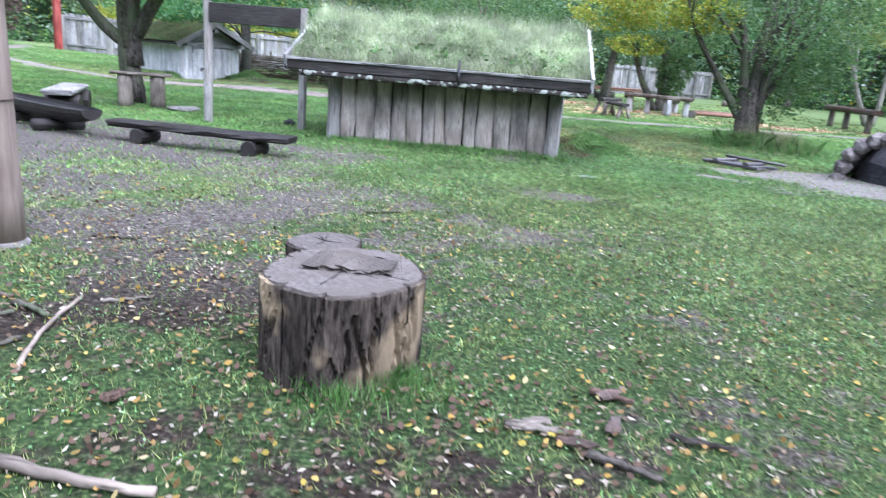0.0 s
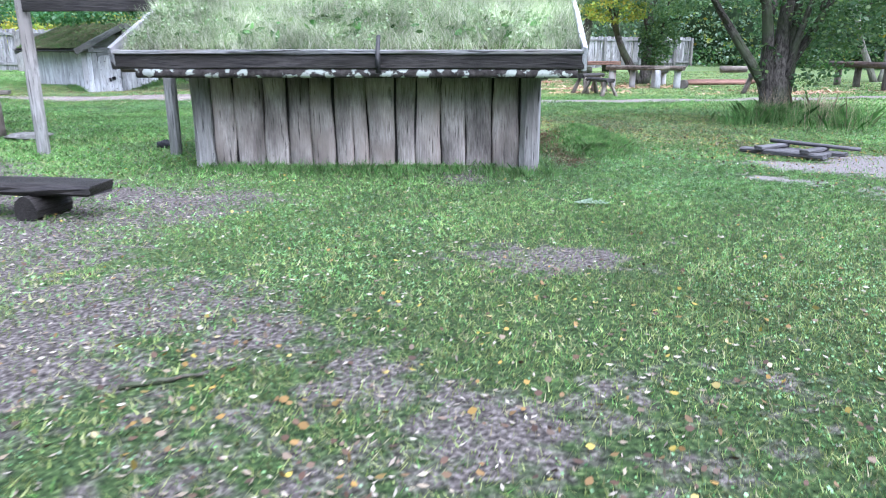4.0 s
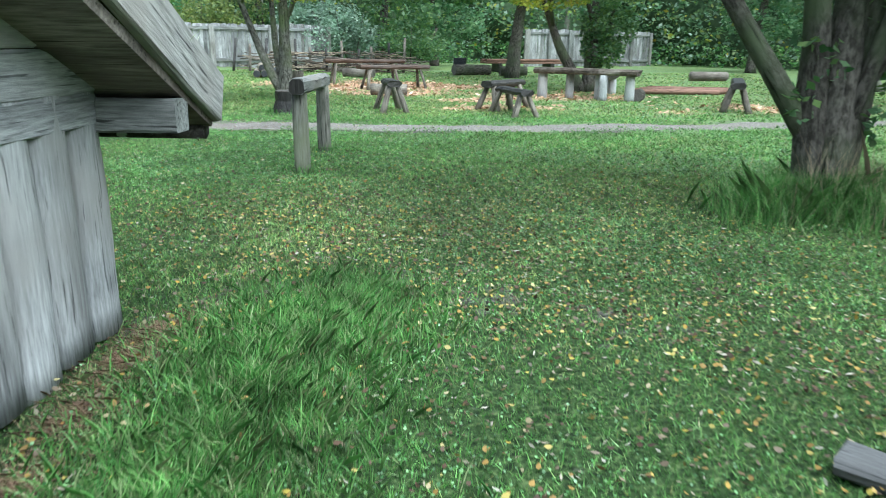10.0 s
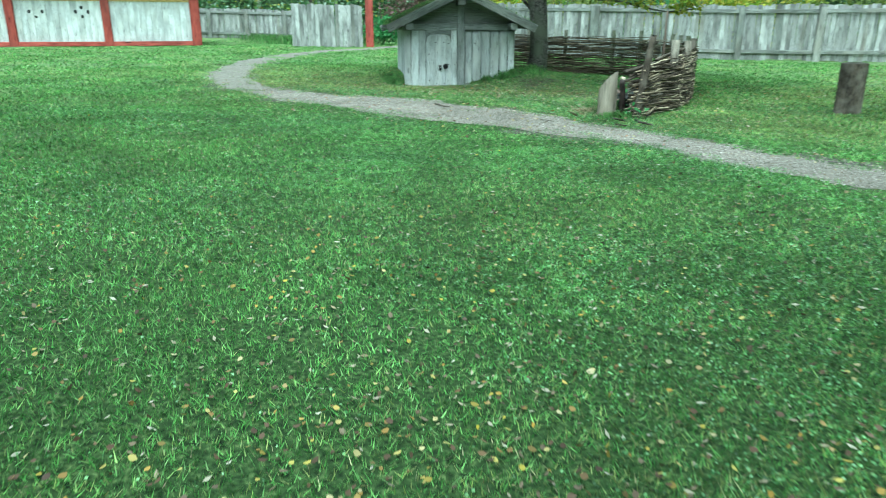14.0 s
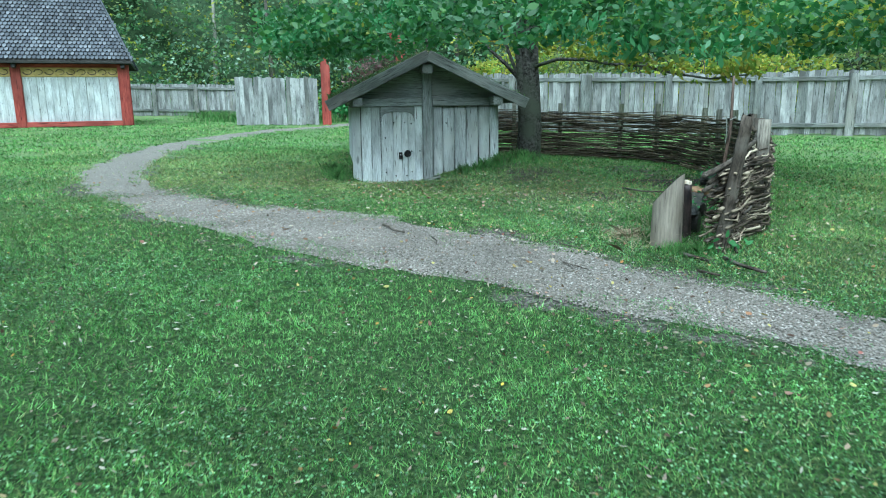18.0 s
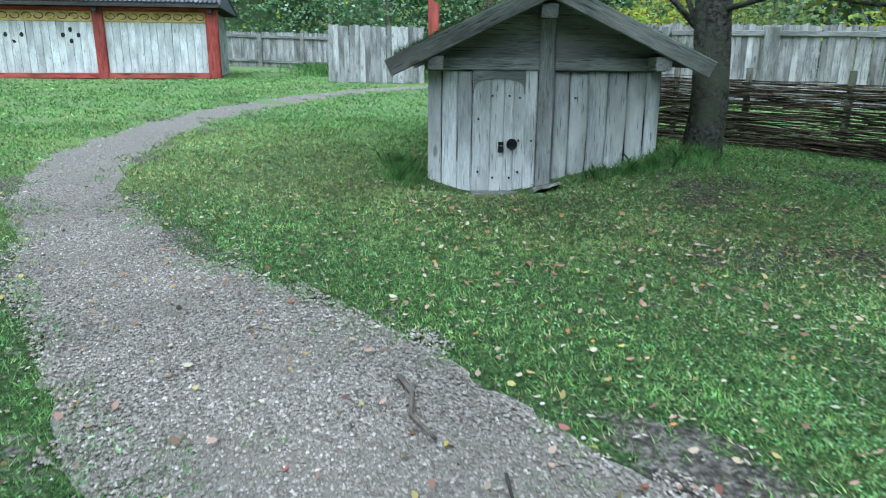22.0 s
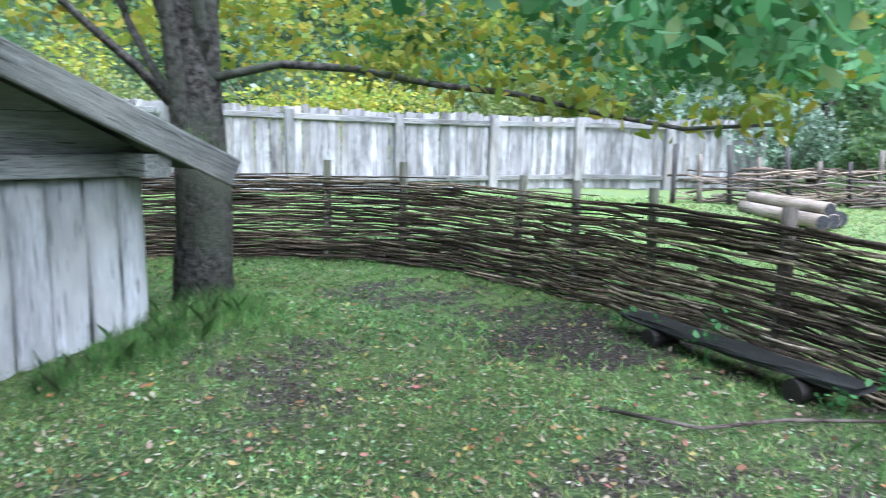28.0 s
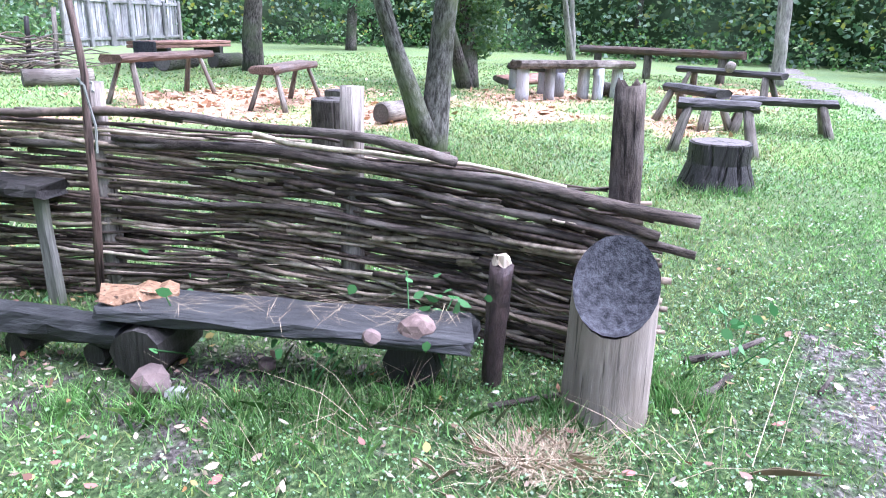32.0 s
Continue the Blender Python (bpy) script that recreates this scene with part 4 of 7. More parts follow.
# grass and herbs on the roof
for e, cnt in ((-1, 70000), (1, 9000)):
    u = nrg.uniform(-0.55, HL + 0.4, cnt)
    v = nrg.uniform(0.01, 1.0, cnt)
    ye, drop = HD / 2 + e * (HD / 2 + (0.46 if e < 0 else 0.34)), (0.0 if e < 0 else 0.17)
    yy = ye + (HD / 2 - ye) * v
    zz = 1.25 - drop + (0.78 + drop) * v + 0.05 * np.minimum(1, 3 * v + 0.15) * np.sin(u * 2.3 + v * 4) + 0.06 * np.sin(np.pi * v)
    tall = 0.5 + 0.5 * wobble(u, yy, 2.2)
    keep = nrg.uniform(0, 1, cnt) < 0.45 + 0.55 * tall
    u, yy, zz, tall, v = u[keep], yy[keep], zz[keep], tall[keep], v[keep]
    me = blades(len(u), u, yy, zz, 0.06, 0.22, 0.008, 1.3, ROOFG, "roof_grass", False)
    ob = part("roof_grass", me, ROOFG, HOUSE, "long grass growing on the turf roof")
    ob["kind"] = "stuff"
    sel = nrg.uniform(0, 1, len(u)) < (0.10 * (v > 0.25) + 0.5 * (v > 0.86)) * (0.4 + tall)
    me = blades(int(sel.sum()), u[sel], yy[sel], zz[sel], 0.16, 0.42, 0.0045, 0.9, ROOFG, "dry_grass", False)
    ob = part("dry_grass", me, ROOFG, HOUSE, "pale dry grass stalks along the ridge")
    ob["kind"] = "stuff"


def leaf_quads(c, nrm_spread, size, n_rng, long=1.8, droop=0.0, flat=0.0, plain=False):
    """Pointed six-cornered leaves at centres c, freely turned."""
    n = len(c)
    d = n_rng.normal(size=(n, 3))
    d[:, 2] = d[:, 2] * nrm_spread - droop
    d /= np.linalg.norm(d, axis=1)[:, None]
    r = n_rng.normal(size=(n, 3))
    if flat:
        r = r * flat + np.array([0, 0, 1.0])
    s = np.cross(d, r)
    s /= np.linalg.norm(s, axis=1)[:, None] + 1e-9
    sz = size * n_rng.uniform(0.6, 1.3, n)[:, None]
    L, W = d * sz * long / 2, s * sz / 2
    up = np.cross(d, s) * sz * 0.12
    return np.stack([c - L, c - L * 0.4 + W * 0.8 + up, c + L * 0.3 + W * 0.85 + up, c + L, c + L * 0.3 - W * 0.85 + up, c - L * 0.4 - W * 0.8 + up] if not plain else [c - L, c + W + up, c + L, c - W + up], 1)


cc = np.stack([nrg.uniform(-0.5, HL + 0.35, 9000), nrg.uniform(-0.42, 1.5, 9000)], -1)
cc = cc[wobble(cc[:, 0], cc[:, 1], 3.1, 1.0) + 0.5 * wobble(cc[:, 0], cc[:, 1], 8.0) > 0.0]
vq = (cc[:, 1] + 0.46) / (HD / 2 + 0.46)
cz = 1.25 + 0.78 * vq + 0.05 * np.minimum(1, 3 * vq + 0.15) * np.sin(cc[:, 0] * 2.3 + vq * 4) + 0.06 * np.sin(np.pi * vq) + nrg.uniform(0.04, 0.17, len(cc))
part("roof_weed", soup("roof_weed", leaf_quads(np.column_stack([cc, cz]), 0.5, 0.026, nrg, 1.6, flat=0.7, plain=True), 4, ROOFW), ROOFW, HOUSE, "patches of small-leaved weeds in the roof turf")["kind"] = "stuff"
cc = np.stack([nrg.uniform(0, HL, 160), nrg.uniform(-0.4, 0.35, 160)], -1)
cz = 1.26 + 0.78 * (cc[:, 1] + 0.46) / (HD / 2 + 0.46) + nrg.uniform(0.08, 0.18, 160)
ob = part("roof_herb", soup("roof_herb", leaf_quads(np.column_stack([cc, cz]), 0.5, 0.06, nrg, 2.2), 6, TALLM), TALLM, HOUSE, "broad-leaved herbs among the roof grass")
ob["kind"] = "stuff"

# ---- small gabled hut ----
HUT = thing("gabled_hut", -10.42, 27.52, 0.0, 51.3, "small weathered grey plank hut with a low turf-covered gable roof", "hut")
WH, DH, WT = 2.77, 3.3, 1.32
# dark core sheet: its colour gives the shade between the hut boards
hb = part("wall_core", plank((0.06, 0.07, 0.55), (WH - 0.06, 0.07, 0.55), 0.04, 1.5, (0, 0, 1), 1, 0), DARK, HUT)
for a, b in ((0.01, 0.177), (0.177, 0.371), (0.371, 0.548)):
    part("board", board_mesh(HUTW, round((b - a) * 0.93, 3), 1.58, 0.05, "flat", 2), HUTW, hb, at=pose((a + b) / 2, 0.01, -0.28, rnd.uniform(-0.5, 0.5), rnd.uniform(-0.4, 0.4), rnd.uniform(-3, 3)))
seams = (1.50, 1.70, 1.918, 2.15, 2.375, 2.59, 2.76)
for a, b in zip(seams, seams[1:]):
    part("board", board_mesh(HUTW, round((b - a) * 0.975, 2), 1.58, 0.036, "half", 3), HUTW, hb, at=pose((a + b) / 2, 0.03, -0.28, rnd.uniform(-0.5, 0.5), rnd.uniform(-0.4, 0.4), rnd.uniform(-2, 2)))
part("door_jamb", plank((1.235, -0.02, -0.26), (1.235, -0.02, 1.31), 0.145, 0.07, (0, 1, 0), 4, 0.004), HUTW, HUT)
part("centre_post", plank((1.405, -0.065, -0.26), (1.40, -0.065, 1.90), 0.175, 0.08, (0, 1, 0), 6, 0.005), HUTM, HUT, "pale grey centre post")
for a, b in ((0.0, 1.31), (1.495, 2.77)):
    part("tie_beam", plank((a, -0.05, 1.385), (b, -0.05, 1.385), 0.075, 0.145, (0, 0, 1), 5, 0.005, 0.12), HUTM, HUT, "grey squared beam across the gable foot")
door = part("door", plank((0.857, 0.01, -0.12), (0.857, 0.01, 1.28), 0.62, 0.03, (0, 1, 0), 1, 0.0, 0.05), HUTW, HUT, "low grey plank door under an arched head")
for a, b in ((0.552, 0.764), (0.764, 0.924), (0.924, 1.04), (1.04, 1.163)):
    part("door_board", board_mesh(HUTW, round((b - a) * 0.97, 3), 1.40, 0.03, "flat", 1), HUTW, door, at=pose((a + b) / 2, -0.02, -0.13))
inner, outer = [], []
for j in range(19):
    c, q = math.cos(math.pi - math.pi * j / 18), math.sin(math.pi * j / 18)
    inner.append((0.857 + 0.295 * math.copysign(abs(c) ** 0.6, c), 1.04 + 0.175 * q ** 0.7))
    outer.append((0.857 + 0.306 * max(-1.0, min(1.0, c * 1.6)), 1.04 + 0.268 * min(1.0, q * 1.9)))
part("door_arch", loft([[(o[0], -0.056, o[1]), (o[0], -0.015, o[1]), (i2[0], -0.015, i2[1]), (i2[0], -0.056, i2[1])] for o, i2 in zip(outer, inner)]), HUTM, HUT, "carved arched door head")
part("sill", plank((0.54, -0.06, -0.185), (1.30, -0.06, -0.185), 0.10, 0.14, (0, 0, 1), 4, 0.008), HUTD, HUT, "worn wooden door sill")
ring = [(1.02 + 0.055 * math.cos(a * math.pi / 6), -0.10 + 0.01 * math.sin(a), 0.46 + 0.055 * math.sin(a * math.pi / 6)) for a in range(13)]
part("ring_handle", rod(ring, 0.012, 0.012, 6, 0.02), IRON, HUT, "black iron ring handle", True)
part("ring_plate", log((1.02, -0.07, 0.465), (1.02, -0.055, 0.465), 0.05, 0.05, 12, 1, 0.02), IRON, HUT, "black iron plate")
part("padlock", join(plank((0.89, -0.09, 0.36), (0.89, -0.09, 0.43), 0.065, 0.035, (0, 1, 0), 2, 0.002), rod([(0.87, -0.09, 0.43), (0.87, -0.09, 0.48), (0.91, -0.09, 0.48), (0.91, -0.09, 0.43)], 0.008, 0.008)), IRON, HUT, "black iron padlock")
part("hasp", plank((0.86, -0.075, 0.465), (0.925, -0.075, 0.465), 0.015, 0.035, (0, 0, 1), 2, 0.002), IRON, HUT, "black iron hasp")
for x, z in ((1.1, 1.0), (1.1, 0.5), (1.1, 0.12), (0.62, 0.12), (0.62, 0.75), (0.8, 0.05), (1.25, 0.5), (1.0, 0.05), (1.75, 1.0), (0.78, 1.02), (0.98, 1.02)):
    part("nail", log((x, -0.075, z), (x, -0.04, z), 0.013, 0.013, 7, 1, 0.02), IRON, HUT)
APX = 2.165
for side_y, mat in ((0.0, HUTM), (DH, GREY)):
    for z0, z1 in ((1.30, 1.455), (1.46, 1.715), (1.72, 1.93), (1.935, 2.10)):
        lo, hi = [min(WH / 2 + 0.02, (APX - 0.02 - z) / (APX - WT) * (WH / 2 + 0.38)) for z in (z0, z1)]
        face = [(WH / 2 - lo, z0), (WH / 2 + lo, z0), (WH / 2 + hi, z1), (WH / 2 - hi, z1)]
        part("gable_board", loft([[(p[0], side_y + rnd.uniform(-0.006, 0.006), p[1]) for p in face], [(p[0], side_y + 0.04, p[1]) for p in face]]), mat, HUT, "dark grey horizontal gable board")
for x in (0.07, WH - 0.07):
    # side sheet is dark too, shade seen through the board gaps
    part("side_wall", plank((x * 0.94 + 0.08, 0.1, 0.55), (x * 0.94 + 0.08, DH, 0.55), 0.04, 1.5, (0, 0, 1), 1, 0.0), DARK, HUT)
    for i in range(18):
        part("board", board_mesh(HUTW, 0.18, 1.42, 0.05, "worn"), HUTW, HUT, at=pose(x, 0.12 + i * 0.18, -0.1, 0, 0, 90 + rnd.uniform(-3, 3)))
    e = -1 if x < 1 else 1
    part("wall_plate", plank((x - e * 0.06, -0.45, 1.395), (x - e * 0.03, DH + 0.2, 1.385), 0.17, 0.145, (0, 0, 1), 5, 0.006, 0.08), HUTD, HUT, "wall plate with a weathered projecting end")
    xe = WH / 2 + e * (WH / 2 + 0.38)
    ze = WT + 0.035
    for yb in (-0.47, DH + 0.3):
        part("bargeboard", plank((xe + e * 0.02, yb, ze - 0.02), (WH / 2 - 0.01, yb, APX + 0.015), 0.045, 0.19, (0, 0, 1), 6, 0.004, rough_end=0.015), HUTD, HUT, "dark grey weathered bargeboard")
    part("roof_deck", plank(((xe + WH / 2) / 2, -0.46, (ze + APX) / 2), ((xe + WH / 2) / 2, DH + 0.28, (ze + APX) / 2), math.hypot(WH / 2 + 0.42, APX - ze), 0.04, (e * (APX - ze), 0, WH / 2 + 0.42), 2, 0.0), DARK, HUT, "boarded roof")
    rv, rf = [], []
    for j in range(18):
        for i in range(40):
            v, yy = j / 17, -0.44 + (DH + 0.7) * i / 39
            x2 = xe + (WH / 2 - xe) * v
            rv.append((x2, yy, ze + (APX - ze) * v + 0.06 + 0.05 * min(1, i / 3, 3 * v + 0.2) * (1 + math.sin(yy * 5 + v * 7) * 0.4) + (0.02 if v < 1 else 0)))
    for j in range(17):
        for i in range(39):
            a = j * 40 + i
            q = (a, a + 1, a + 41, a + 40)
            rf.append(q if e > 0 else q[::-1])
    part("turf", (rv, rf), SOD, HUT, "thin mossy turf on the roof", True)
    cnt = 5000
    vv, yv = nrg.uniform(0, 1, cnt), nrg.uniform(-0.4, DH + 0.25, cnt)
    me = blades(cnt, xe + (WH / 2 - xe) * vv, yv, ze + (APX - ze) * vv + 0.08, 0.03, 0.13, 0.006, 0.8, TALLM, "roof_grass")
    part("roof_grass", me, TALLM, HUT, "grass growing on the hut roof")["kind"] = "stuff"
for e in (-1, 1):
    cnt = 2600
    xe, ze = WH / 2 + e * (WH / 2 + 0.37), WT + 0.02
    vv, yv = nrg.uniform(0.05, 1, cnt), nrg.uniform(-0.42, DH + 0.2, cnt)
    me = blades(cnt, xe + (WH / 2 - xe) * vv, yv, ze + (APX - ze) * vv + 0.09, 0.02, 0.08, 0.008, 2.5, HAYM, "dry_litter")
    part("dry_litter", me, HAYM, HUT, "brown dead grass and leaves on the roof")["kind"] = "stuff"
part("ridge_beam", plank((WH / 2 - 0.02, -0.45, APX - 0.215), (WH / 2, DH + 0.2, APX - 0.2), 0.18, 0.15, (0, 0, 1), 4, 0.006, 0.08), HUTD, HUT, "projecting ridge beam end")
p = HUT.matrix_basis @ Vector((1.40, -0.30, -0.05))
slab = thing("stone_slab", p.x, p.y, gz(p.x, p.y) + 0.055, 51.3, "grey stone slab leaning beside the hut door", "stone")
part("slab", plank((-0.15, 0, -0.03), (0.17, 0.04, 0.05), 0.32, 0.06, (-0.25, 0.3, 1), 4, 0.02), GSTONE, slab)
p = HUT.matrix_basis @ Vector((0.90, -0.27, -0.2))
step_slab = thing("door_step", p.x, p.y, gz(p.x, p.y) + 0.03, 51.3, "dark step before the hut door", "step")
part("step", plank((-0.38, 0, 0.0), (0.38, 0, 0.0), 0.28, 0.06, (0, 0, 1), 4, 0.012), DARK, step_slab)

# ---- red-framed hall ----
HALL = thing("red_framed_hall", -29.3, 31.8, 0.58, -116.0, "long red-timbered hall with pale boarded bays and a grey shingle roof", "house")
BAY, NB, EH = 3.75, 6, 2.35
part("core", plank((0.2, -0.18, EH / 2), (BAY * NB, -0.18, EH / 2), 0.1, EH, (0, 0, 1), 1, 0), GREY, HALL)
part("end_wall", plank((0.12, -6.0, EH / 2), (0.12, -0.2, EH / 2), 0.1, EH, (0, 0, 1), 1, 0), PALE, HALL)
part("back_wall", plank((0.2, -6.0, EH / 2), (BAY * NB, -6.0, EH / 2), 0.1, EH, (0, 0, 1), 1, 0), PALE, HALL)
part("far_end_wall", plank((BAY * NB, -6.0, EH / 2), (BAY * NB, -0.2, EH / 2), 0.1, EH, (0, 0, 1), 1, 0), PALE, HALL)
part("ground_sill", plank((-0.1, -0.02, 0.09), (BAY * NB, -0.02, 0.09), 0.28, 0.2, (0, 0, 1), 6, 0.004, 0.1), REDP, HALL, "red painted sill beam")
part("head_rail", plank((-0.1, 0.0, EH - 0.03), (BAY * NB, 0.0, EH - 0.03), 0.24, 0.13, (0, 0, 1), 6, 0.004, 0.1), REDP, HALL, "red painted eave beam")
for i in range(NB + 1):
    part("post", plank((i * BAY, 0.0, 0), (i * BAY, 0.02, EH), 0.34 if i else 0.42, 0.3, (0, 1, 0), 3, 0.004, 0.1), REDP, HALL, "red painted upright post")
    part("bracket", plank((i * BAY, 0.16, EH - 0.05), (i * BAY, 0.42, EH - 0.02), 0.14, 0.2, (0, 0, 1), 2, 0.004), DARK, HALL, "dark rafter foot")
    if i < NB:
        fr = part("frieze", plank((i * BAY + 0.17, -0.03, EH - 0.27), ((i + 1) * BAY - 0.17, -0.03, EH - 0.27), 0.1, 0.36, (0, 0, 1), 2, 0.002), GOLD, HALL, "yellow carved frieze board")
        for k in range(9):
            xx = i * BAY + 0.4 + k * 0.37
            cv = [(xx + 0.15 * math.cos(a * 0.8), 0.03, EH - 0.27 + 0.10 * math.sin(a * 0.8) * (1 if k % 2 else -1)) for a in range(7)]
            part("scroll", rod(cv, 0.022, 0.012, 5, 0.05), BROWN, fr, "dark carved scroll")
        for k in range(14):
            w = (BAY - 0.34) / 14
            part("board", board_mesh(HUTW, round(w * 0.97, 3), EH - 0.62, 0.04, "flat"), HUTW, HALL, at=pose(i * BAY + 0.17 + w * (k + 0.5), -0.04, 0.17, rnd.uniform(-0.5, 0.5), 0, 180 + rnd.uniform(-2, 2)))
        if i in (1, 2, 3, 4):
            for cx in (0.95, 2.75):
                for dx, dz in ((0, 0.18), (0, -0.2), (-0.25, 0), (0.25, 0)):
                    part("vent_hole", log((i * BAY + cx + dx, -0.03, 1.45 + dz), (i * BAY + cx + dx, -0.012, 1.45 + dz), 0.065, 0.065, 8, 1, 0.03, 1.3), IRON, HALL, "small dark vent hole")
RL = math.hypot(3.55, 3.9)
for e in (1, -1):
    ye, yr = -3.0 + e * 3.55, -3.0
    lo = [(-0.35, ye, EH + 0.12), (BAY * NB + 0.3, ye, EH + 0.12), (BAY * NB + 0.3, yr, EH + 4.02), (1.3, yr, EH + 4.02)]
    # deck coloured dark so the shingle gaps look shaded
    part("roof_deck", loft([lo, [(a, b, c - 0.08) for a, b, c in lo]]), DARK, HALL)
sv, sf = [], []
for r in range(27):
    k0 = r * 0.195
    for c in range(150):
        x = -0.34 + (c + 0.5 * (r % 2)) * 0.152
        if x > BAY * NB + 0.2 or x < -0.36 + 1.65 * k0 / RL:
            continue
        k = len(sv)
        w, l2 = 0.066, 0.25
        lift = 0.05 + rnd.uniform(0, 0.02)
        for (a, b, up) in ((-w, l2, 0.004), (w, l2, 0.004), (w, 0.07, lift), (w * 0.55, 0.015, lift), (0, 0.0, lift), (-w * 0.55, 0.015, lift), (-w, 0.07, lift)):
            s2 = (k0 + b) / RL
            sv.append((x + a, 0.55 - 3.55 * s2 + up * 3.9 / RL, EH + 0.13 + 3.9 * s2 + up * 3.55 / RL + 0.03))
        sf.append(tuple(range(k, k + 7))[::-1])
sh = part("shingles", (sv, sf), SHINGL, HALL, "grey scale-shaped wooden shingles")
sh["kind"] = "stuff"
for yb in (1, -1):
    part("verge_board", plank((-0.38, -3.0 + yb * 3.62, EH + 0.10), (1.27, -3.0, EH + 4.12), 0.05, 0.12, (0, 0, 1), 4, 0.004), SHING, HALL, "grey verge board")
hip = [(-0.34, 0.5, EH + 0.1), (-0.34, -6.5, EH + 0.1), (1.28, -3.0, EH + 4.0)]
part("hip_end", loft([hip, [(x + 0.08, y, z) for x, y, z in hip]]), SHING, HALL, "shingled hip end of the roof")

# ---- wattle fence round the hut yard ----
WLINE = dense([(-11.4, 32.3), (-10.2, 32.9), (-9.0, 33.3), (-8.1, 33.4), (-7.2, 33.2), (-6.2, 32.6), (-5.4, 31.85), (-4.85, 31.1), (-4.25, 30.1), (-3.8, 29.1), (-3.35, 28.0), (-3.0, 26.9), (-2.92, 26.2), (-2.85, 25.3), (-2.8, 24.9)], 0.1)
wcum = np.concatenate([[0], np.cumsum(np.hypot(*np.diff(WLINE, axis=0).T))])


def on_wattle(s, off=0.0):
    x, y = np.interp(s, wcum, WLINE[:, 0]), np.interp(s, wcum, WLINE[:, 1])
    x2, y2 = np.interp(s + 0.1, wcum, WLINE[:, 0]), np.interp(s + 0.1, wcum, WLINE[:, 1])
    x1, y1 = np.interp(s - 0.1, wcum, WLINE[:, 0]), np.interp(s - 0.1, wcum, WLINE[:, 1])
    d = math.hypot(x2 - x1, y2 - y1) + 1e-9
    return x - (y2 - y1) / d * off, y + (x2 - x1) / d * off


def near_s(x, y):
    return float(wcum[np.argmin(np.hypot(WLINE[:, 0] - x, WLINE[:, 1] - y))])


WAT = thing("wattle_fence", -5.4, 31.85, gz(-5.4, 31.85), 0, "woven wattle fence of dark hazel rods between split posts", "fence")
wo = Vector(WAT.location)
posts = [(-10.6, 32.7, 1.2), (-9.6, 33.15, 1.2), (-8.2, 33.4, 1.22), (-7.25, 33.25, 1.22), (-6.0, 32.45, 1.18), (-5.4, 31.85, 1.18), (-4.85, 31.1, 1.18), (-4.2, 30.0, 1.15), (-3.81, 29.1, 1.14), (-3.37, 28.05, 1.13), (-2.98, 26.77, 1.15)]
post_s = [near_s(x, y) for x, y, _ in posts] + [near_s(-2.85, 25.4)]
for i, (x, y, h) in enumerate(posts):
    z = gz(x, y)
    tilt = (0.10 if i == 4 else rnd.uniform(-0.03, 0.03))
    part("stake", log((x - wo.x, y - wo.y, z - wo.z - 0.1), (x - wo.x + tilt, y - wo.y - tilt * 0.5, z - wo.z + h), 0.075 if i > 6 else 0.06, 0.07 if i > 6 else 0.055, 9, 4, 0.06, 0.8), LEGW if i > 6 else MOSSW, WAT, "split wooden stake", True)
part("end_post", log((-2.86 - wo.x, 25.42 - wo.y, -wo.z - 0.05), (-2.72 - wo.x, 25.52 - wo.y, 1.25 - wo.z), 0.08, 0.066, 14, 9, 0.10, 0.75, 0.03), POSTB, WAT, "leaning barked end post", True)
smax = near_s(-2.82, 25.42)
layers = 108
woven = []
for k in range(layers):
    s = rnd.uniform(-1.2, 0.0)
    while s < smax:
        ln = rnd.uniform(1.3, 3.1)
        s1 = min(s + ln, smax + rnd.uniform(-0.35, 0.1))
        s0 = max(s, 0.0)
        if s1 - s0 > 0.5:
            hs = lambda q: (0.98 - 0.26 * max(0.0, min(1.0, (q - (smax - 3.4)) / 3.4)))
            dz = rnd.uniform(-0.03, 0.03)
            slope = rnd.uniform(-0.04, 0.04)
            ph = (k % 2) * math.pi
            pts = []
            m = max(4, int((s1 - s0) / 0.22))
            for j in range(m + 1):
                q = s0 + (s1 - s0) * j / m
                near = min(range(len(post_s)), key=lambda a: abs(post_s[a] - q))
                nxt = sum(1 for a in post_s if a < q)
                lo = post_s[nxt - 1] if nxt else post_s[0] - 1
                hi2 = post_s[nxt] if nxt < len(post_s) else post_s[-1] + 1
                u = (q - lo) / max(0.1, hi2 - lo)
                side = math.cos(math.pi * (u + nxt)) * (1 if k % 2 else -1)
                spread_out = 1 + 1.2 * max(0, min(1, (q - (smax - 2.5)) / 2.5))
                x, y = on_wattle(q, side * 0.07 + rnd.uniform(-0.035, 0.035) * spread_out)
                z = gz(x, y) + 0.02 + hs(q) * ((k + 0.5) / layers) ** 1.25 + dz + slope * (q - s0) + rnd.uniform(-0.008, 0.008) * spread_out
                pts.append((x - wo.x, y - wo.y, z - wo.z))
            r = rnd.uniform(0.006, 0.0125) * (1 + 0.12 * max(0.0, min(1.0, (s0 - smax + 5) / 3)))
            woven.append(((s0 + s1) / 2 + 0.03 * k, rod(pts, r * 1.2, r * 0.7, 5), rnd.choice((TWIG, TWIG, TWIGP, TWIGD, TWIGD, TWIGD) if s0 > smax - 5.5 else (TWIG, TWIGD, TWIGD, TWIGD))))
        s = s1 - rnd.uniform(0.05, 0.4) if s1 < smax - 0.3 else smax + 1
woven.sort(key=lambda q: -q[0])
for _, shape, mt in woven[:290]:
    part("rod", shape, mt, WAT, smooth=True)
